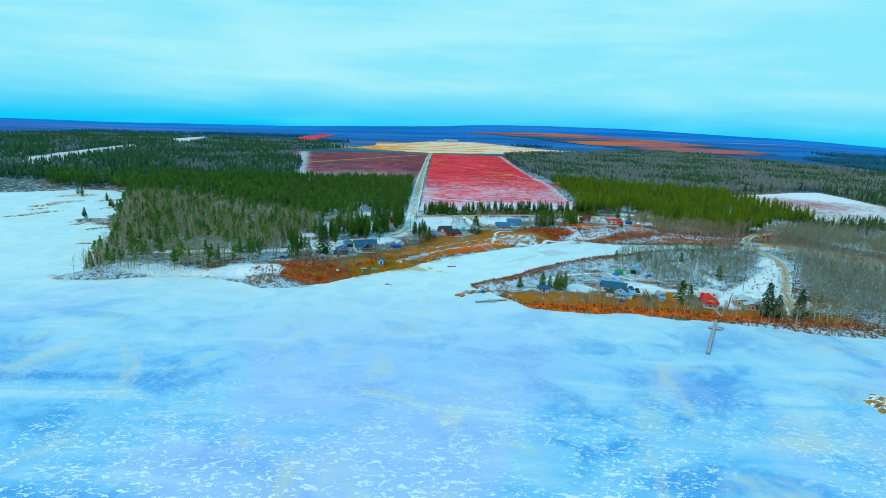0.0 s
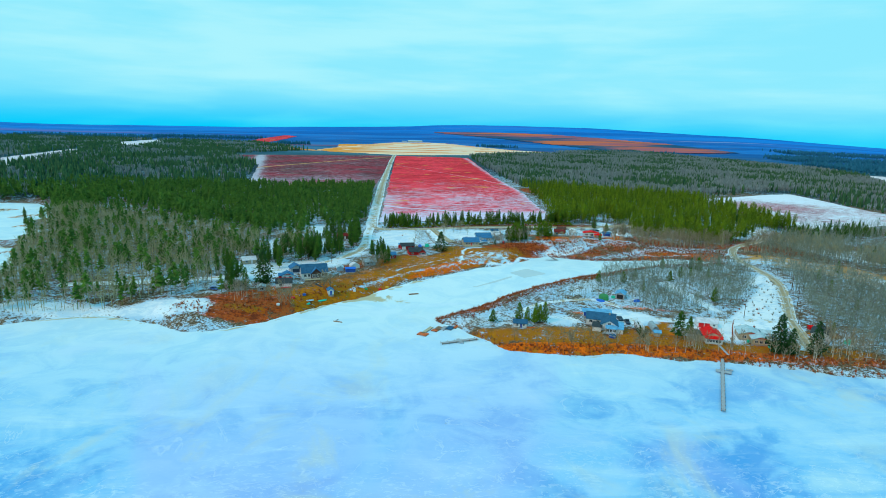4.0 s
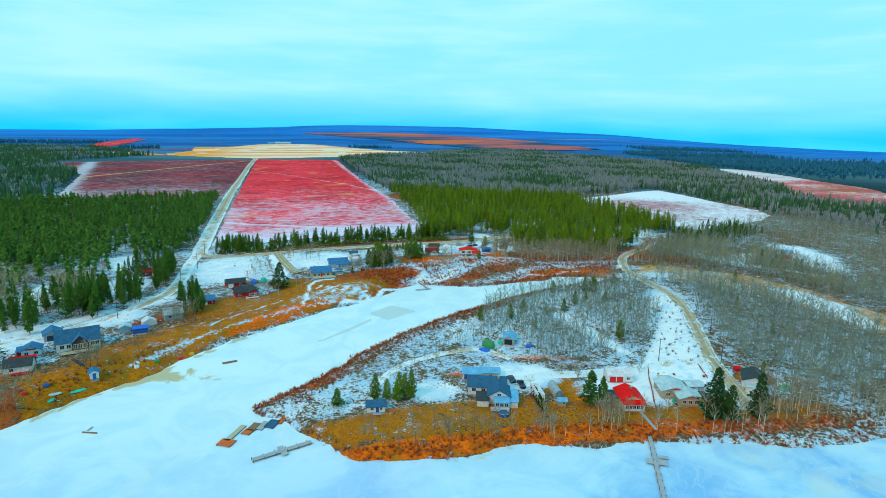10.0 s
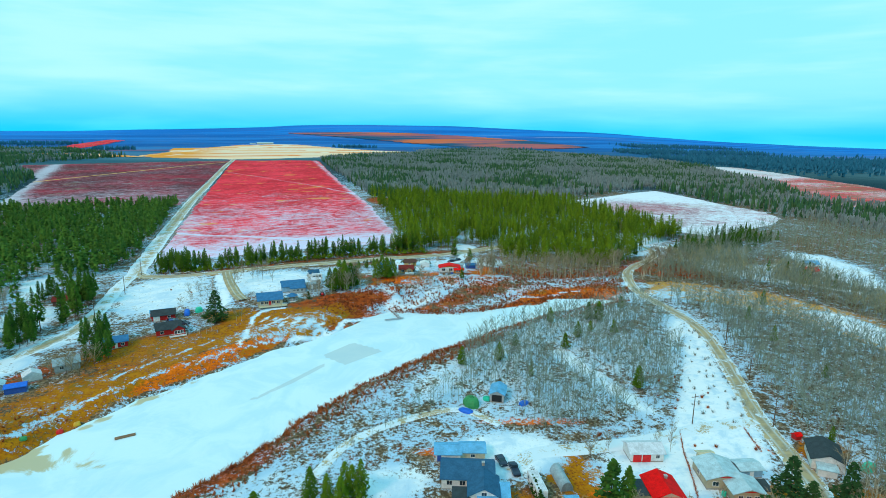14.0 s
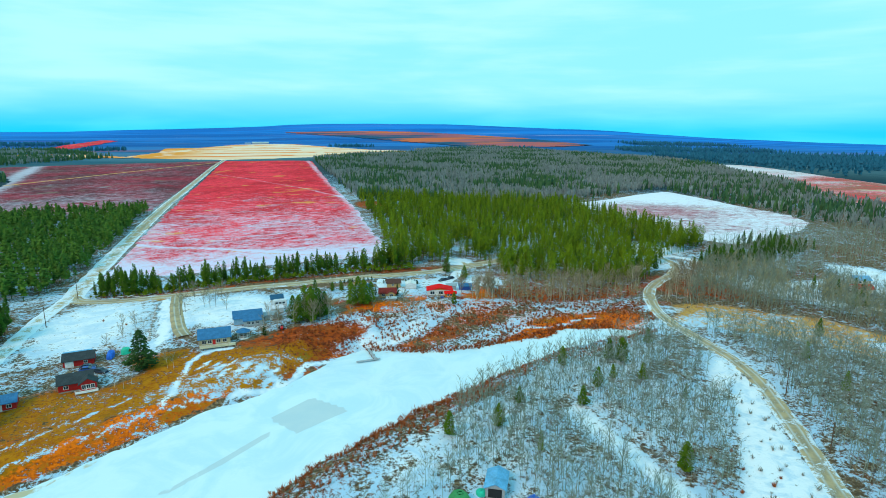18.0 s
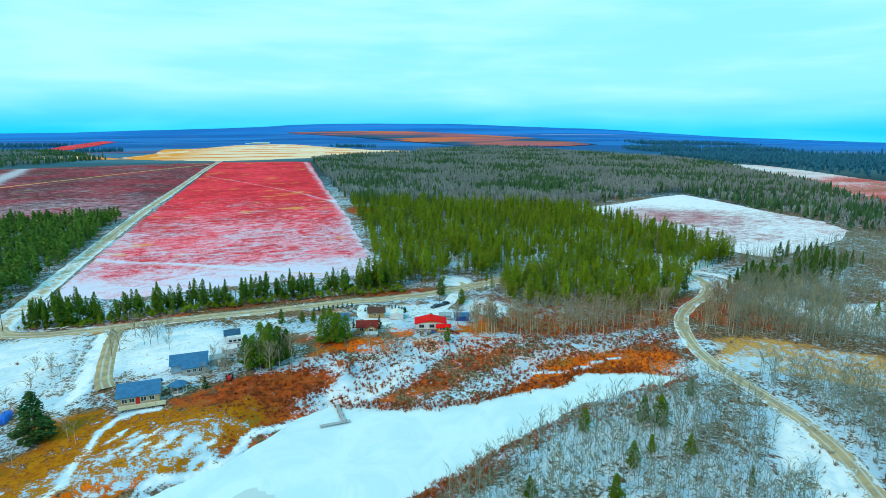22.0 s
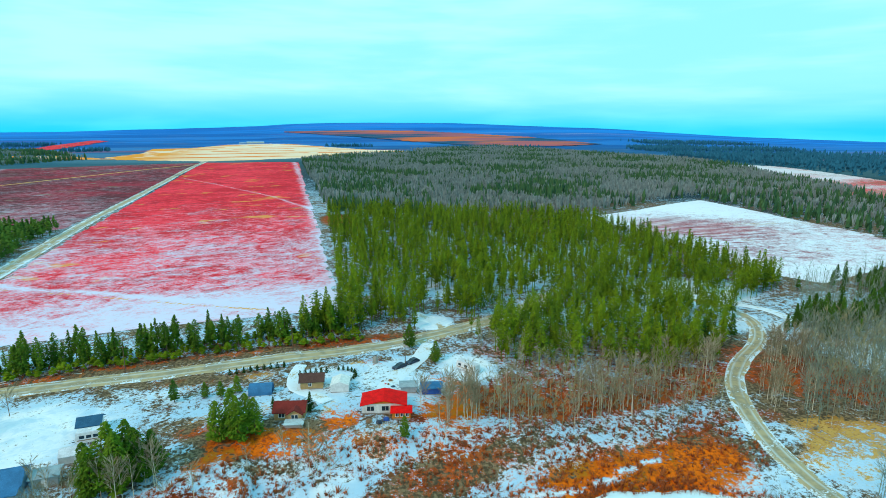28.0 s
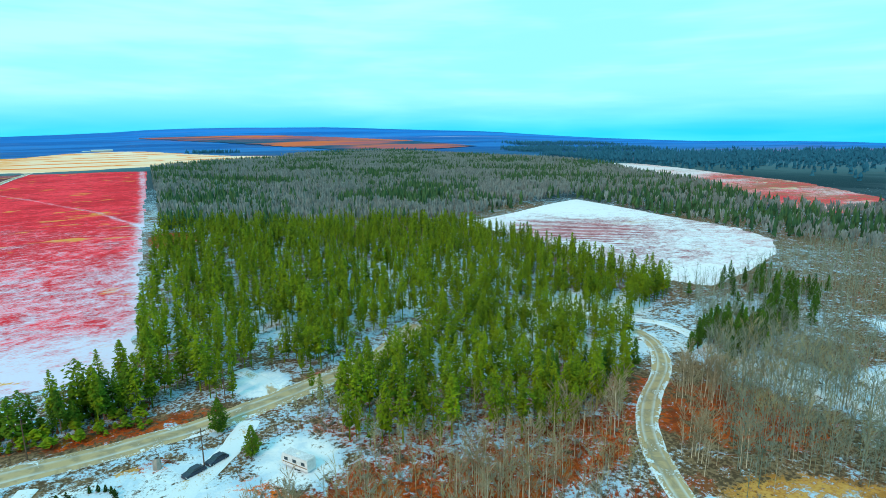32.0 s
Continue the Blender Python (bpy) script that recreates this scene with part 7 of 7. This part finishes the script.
tree(CEDAR, "cedar", 58.4, 411.5, 3.6, "clipped dark cedar beside the gazebo", wide=1.3)
for i in range(10):
    tree(CEDAR, "cedar", 99.0 + i * .22, 261.5 + i * 1.25, 3.4 + .25 * math.sin(i * 2.0), "tall dark cedar in a hedge by the trailer", "cedar hedge by the trailer", 1.5)
for i in range(9):
    tree(CEDAR, "cedar", 92.0 + i * 1.9, 471.8 + i * .12, 1.9, "small clipped cedar along the road", "cedar hedge along the road", 1.6)
for i in range(6):
    tree(CEDAR, "cedar", 111.5 + i * 1.5, 464.8 + i * .1, 1.9, "small clipped cedar along the road", "cedar hedge along the road", 1.6)
for i in range(10):
    a = i * .32
    tree(CEDAR, "cedar", 122.5 + 4.5 * math.sin(a), 461.5 + 4.8 * math.cos(a), 1.5, "low clipped cedar round a garden bed", "cedar ring round the garden", 1.7)
# the row of spruces between road and red field, and clumps
for i in range(215):
    u = i / 214
    x = -16 + 148 * u + rt.uniform(-1.2, 1.2)
    if math.sin(x * .9) + math.sin(x * .37 + 1) < -1.0:
        continue
    y = 496.5 + 1.2 * math.sin(x * .3) + rt.uniform(-3.0, 6.5) + 8 * max(0, u - .75)
    tree(ROW, "spruce", x, y, rt.uniform(5.5, 12.5), "ragged green spruce in the roadside row", "spruce row by the road", rt.uniform(.8, 1.3))
for i in range(34):
    tree(ROW, "spruce", -18 + rt.uniform(-4, 10) + 6 * (i % 2), 513 + rt.uniform(-12, 10), rt.uniform(7, 11), "ragged dark spruce at the road corner", "spruces at the road corner", .85)
STANDS = [(-57, 383, 22, 12, 10, 10, 16), (-38, 425, 22, 6, 24, 11, 17), (-14, 372, 9, 5, 7, 8, 12), (-40, 392, 10, 9, 5, 7, 11), (-72, 400, 16, 14, 12, 8, 13), (-95, 392, 14, 14, 12, 8, 12), (-52, 455, 12, 10, 12, 8, 12), (305, 462, 26, 16, 9, 7, 11)]
STANDS += [(-32, 446, 16, 5, 8, 10, 15), (-17, 386, 9, 3.5, 4, 9, 14), (-60, 404, 12, 6, 6, 9, 14), (-47, 404, 10, 4, 6, 9, 13), (-80, 372, 10, 7, 6, 9, 14), (-98, 350, 10, 8, 10, 8, 13), (-88, 330, 7, 5, 5, 9, 14), (-36, 470, 12, 6, 8, 9, 14)]
STANDS += [(310, 466, 26, 14, 7, 9, 14), (334, 468, 26, 16, 7, 9, 14), (366, 482, 24, 20, 9, 8, 13), (318, 395, 10, 8, 14, 7, 11), (290, 545, 14, 20, 10, 6, 9), (375, 505, 20, 25, 12, 7, 11), (-110, 340, 8, 10, 6, 7, 11), (-185, 290, 7, 14, 6, 6, 9), (-300, 440, 6, 6, 4, 6, 9), (240, 470, 12, 20, 8, 8, 12)]
for cx, cy, n, rx, ry, lo, hi in STANDS:
    for _ in range(n):
        x, y = cx + rt.normal() * rx * .6, cy + rt.normal() * ry * .6
        if lake_sd(np.array([x]), np.array([y]))[0] > -2 or min(np.hypot(c[:, 0] - x, c[:, 1] - y).min() for c, _w in ROADS) < 5:
            continue
        tree(PINE, "pine", x, y, rt.uniform(lo, hi), "dark green pine in a loose stand", "pines round the settlement", rt.uniform(.8, 1.1))
# birches and bare trees near the camera's way
LEAFLESS = []
LEAFLESS += [(76, 420, 26, 12, 6, 7, 10, BIRCH), (64, 416, 8, 4, 3, 4, 7, BIRCH), (112, 420, 12, 12, 5, 5, 9, BIRCH), (150, 430, 30, 14, 8, 7, 11, BIRCH), (190, 432, 40, 22, 8, 8, 12, BIRCH), (232, 444, 26, 12, 9, 8, 12, BIRCH)]
LEAFLESS += [(-40, 322, 8, 4, 3, 6, 8, BARE), (-78, 303, 14, 8, 4, 6, 9, BIRCH), (116, 256, 10, 3, 4, 5, 8, BIRCH), (97, 251, 7, 3, 2, 6, 8, BIRCH), (152, 248, 8, 6, 4, 6, 9, BIRCH), (170, 244, 26, 10, 5, 7, 11, BIRCH)]
LEAFLESS += [(10, 440, 9, 9, 12, 4, 6, BARE), (34, 455, 8, 9, 10, 6, 9, BARE), (146, 440, 5, 6, 6, 5, 8, BARE), (70, 262, 8, 18, 5, 3, 5, BARE), (122, 283, 7, 6, 3, 4, 6, BARE), (142, 281, 4, 3, 3, 4, 6, BARE)]
LEAFLESS += [(-20, 362, 8, 6, 5, 5, 8, BARE), (265, 448, 40, 18, 9, 8, 12, BIRCH), (240, 425, 26, 10, 9, 7, 11, BIRCH), (18, 384, 3, 4, 3, 4, 6, BIRCH), (30, 393, 2, 3, 2, 5, 6, BIRCH), (150, 240, 20, 26, 3, 6, 9, BIRCH)]
LEAFLESS += [(75, 254, 22, 24, 3, 4, 7, BARE), (118, 250, 20, 14, 4, 5, 8, BIRCH), (200, 236, 24, 12, 4, 6, 10, BIRCH), (-60, 300, 16, 14, 8, 5, 9, BARE), (-100, 320, 14, 20, 14, 6, 10, BIRCH), (-60, 395, 12, 18, 20, 6, 10, BIRCH)]
LEAFLESS += [(-70, 440, 10, 15, 20, 6, 10, BIRCH)]
for cx, cy, n, rx, ry, lo, hi, kind in LEAFLESS:
    for _ in range(n):
        x, y = cx + rt.normal() * rx * .6, cy + rt.normal() * ry * .6
        if lake_sd(np.array([x]), np.array([y]))[0] > -1.5 or min(np.hypot(c[:, 0] - x, c[:, 1] - y).min() for c, _w in ROADS) < 5.5:
            continue
        tree(kind, "birch" if kind is BIRCH else "bare_tree", x, y, rt.uniform(lo, hi), "pale leafless birch with thin twigs" if kind is BIRCH else "grey leafless tree with fine twigs", "leafless trees", rt.uniform(.8, 1.2))
# low growth under the roadside row
low = spread([(-22, 490), (134, 489), (134, 503), (-22, 503)], 1.5, lambda q: np.hypot(q[:, 0] - 161, q[:, 1] - 500) > 12, .25, 6.0)
low = low[np.min([np.hypot(low[:, :1] - c[None, :, 0], low[:, 1:] - c[None, :, 1]).min(1) for c, _w in ROADS], 0) > 5.0]
v, f, tone = scatter(PINES_LOW, low[::3], rt.uniform(1.2, 3.4, len(low[::3])), height, 2.2)
tagged(mesh_object("young_conifers", v, f, M["pine"], {"tone": tone}, flat=True), "low young conifers under the roadside spruces", "shrubs", kind="stuff")
# brush
def margin(q, out=2.2):
    d = lake_sd(q[:, 0], q[:, 1])
    return (d > -2.5) & (d < out * (0.5 + 0.5 * wob(q[:, 0], q[:, 1], 4.0)))


brush = [spread([(92, 396), (130, 388), (160, 392), (206, 386), (206, 404), (150, 404), (95, 408)], 0.9, margin), spread([(14, 282), (24, 286), (60, 322), (120, 358), (200, 384), (200, 392), (110, 362), (50, 326), (14, 292)], 1.1, margin),
         spread([(30, 250), (60, 244), (110, 239), (160, 226), (205, 224), (205, 234), (150, 242), (100, 252), (40, 262), (18, 288), (12, 284)], 1.9, lambda q: margin(q, 1.2))]
brush += [spread([(17, 284), (30, 300), (60, 329), (100, 354), (150, 378), (196, 386), (190, 378), (150, 370), (108, 345), (70, 322), (45, 300), (30, 283)], 1.7, lambda q: lake_sd(q[:, 0], q[:, 1]) < -.8),
         spread([(60, 392), (96, 404), (140, 398), (215, 400), (225, 425), (150, 425), (95, 425), (66, 412)], 1.6, lambda q: lake_sd(q[:, 0], q[:, 1]) < -.8, .5, 9.0),
         spread([(36, 256), (60, 250), (100, 250), (150, 237), (195, 231), (196, 236), (150, 243), (100, 254), (60, 255)], 1.5, lambda q: lake_sd(q[:, 0], q[:, 1]) < -.4),
         spread([(-60, 285), (-100, 280), (-105, 296), (-60, 306), (-30, 328), (-20, 340), (-10, 336), (-40, 308)], 2.1, lambda q: lake_sd(q[:, 0], q[:, 1]) < -1, .5, 7.0),
         low[1::2]]
v, f, tone = scatter(SHRUBS, np.vstack(brush), rt.uniform(.6, 2.3, sum(len(b) for b in brush)), height, 1.2)
tagged(mesh_object("brush", v, f, M["red_twigs"], {"tone": tone}, flat=True), "rust-coloured leafless brush along the banks", "shrubs", kind="stuff")
under = np.vstack([spread(POINT_WOOD, 3.4), spread(EAST_WOOD, 3.3), spread(SLOPE_WOOD, 2.4)])
seen = spread([(213, 359), (216, 354), (190, 310), (175, 281), (160, 285), (166, 304)], 4.5, lambda q: q[:, 0] > 0)
under = np.vstack([under, seen[np.hypot(*(seen - (182, 308)).T) > 3]])
v, f, tone = scatter(SHRUBS, under, rt.uniform(.8, 2.6, len(under)), height, 1.1)
tagged(mesh_object("undergrowth", v, f, M["grey_twigs"], {"tone": tone}, flat=True), "grey leafless undergrowth in the birch woods", "shrubs", kind="stuff")
bush = mesh_data("garden_bush", *joined([shrub_shape(rt, 60, .8)]), M["red_twigs"], flat=True)
for x, y, sc in ((165, 312, 1.6), (169, 306, 1.4), (162, 299, 1.5), (158, 303, 1.3), (171, 299, 1.8), (168, 293, 1.6), (175, 301, 1.2), (155, 275, 1.6), (164, 271, 1.8), (150, 277, 1.2), (158, 295, 1.4), (172, 313, 1.4), (128, 288, 2.2), (165, 318, 1.4), (-4, 455, 1.5), (6, 447, 1.5)):
    o = new("bush", bush)
    o.matrix_basis = pose(x, y, ground_at(x, y), 0, 0, x * 31) @ Matrix.Diagonal((sc, sc, sc * .8, 1))
    tagged(o, "small rust-coloured garden bush in the snow", "bush", "garden bushes")

# clipped brown hedges on the point
for line, label in ((((150.8, 284.0), (145.7, 276.1), (140.7, 267.3), (136.1, 259.4), (132.7, 253.2)), "low leafless brown hedge along a garden walk"), (((169.9, 281.3), (166.8, 274.9), (164.7, 270.0)), "short rust-brown hedge beside the garden")):
    line = spline(line, .7)
    line = np.vstack([line, line + .35])
    v, f, tone = scatter(SHRUBS, line, rt.uniform(.5, .85, len(line)), height, 1.3)
    tagged(mesh_object("hedge", v, f, M["red_twigs"], {"tone": tone}, flat=True), label, "hedge", "hedges on the point")
# low islets and a reed bank in the bay, with a few pines
for k, (x, y, rx, ry, turn) in enumerate(((-336, 462, 16, 3.0, 60), (-352, 480, 9, 2.4, 60), (-281, 433, 13, 2.0, 55), (-254, 404, 12, 1.8, 50), (-231, 353, 5, 1.4, 20), (-300, 500, 9, 3, 50), (141, 166, 7, 4.5, 60), (-342, 445, 12, 3.5, 55), (-361, 500, 14, 5, 70), (-359, 524, 16, 6, 60), (-376, 572, 18, 8, 40), (-273, 421, 12, 2.4, 40), (-222, 377, 9, 2.0, 30), (-330, 545, 12, 5, 50))):
    o = thing("islet", x, y, turn, "low snow-patched islet with rust grass in the ice", "islet", z=0.0)
    a = np.linspace(0, 2 * math.pi, 25)[:-1]
    rows = [(1.15, -.2), (1.0, .12), (.72, .5), (.35, .75), (.02, .85)]
    vv = np.vstack([np.stack([rx * q * np.cos(a) * (1 + .15 * np.sin(3 * a + k)), ry * q * np.sin(a) * (1 + .2 * np.sin(5 * a + 2 * k)), 0 * a + zz], -1) for q, zz in rows])
    n = len(a)
    part("bank", (vv, np.array([(r * n + j, r * n + (j + 1) % n, (r + 1) * n + (j + 1) % n, (r + 1) * n + j) for r in range(len(rows) - 1) for j in range(n)])), M["islet"], o)
for x, y, tall in ((-372, 572, 10), (-378, 575, 9), (-368, 566, 8), (-332, 547, 9), (-328, 541, 8), (-223, 378, 7), (-282, 434, 9), (-284, 436, 7), (-279, 431, 6), (-300, 500, 9), (-303, 503, 8), (-297, 498, 7)):
    tree(PINE, "pine", x, y, tall, "dark pine on a low islet in the bay", "pines on the islets", 1.3)
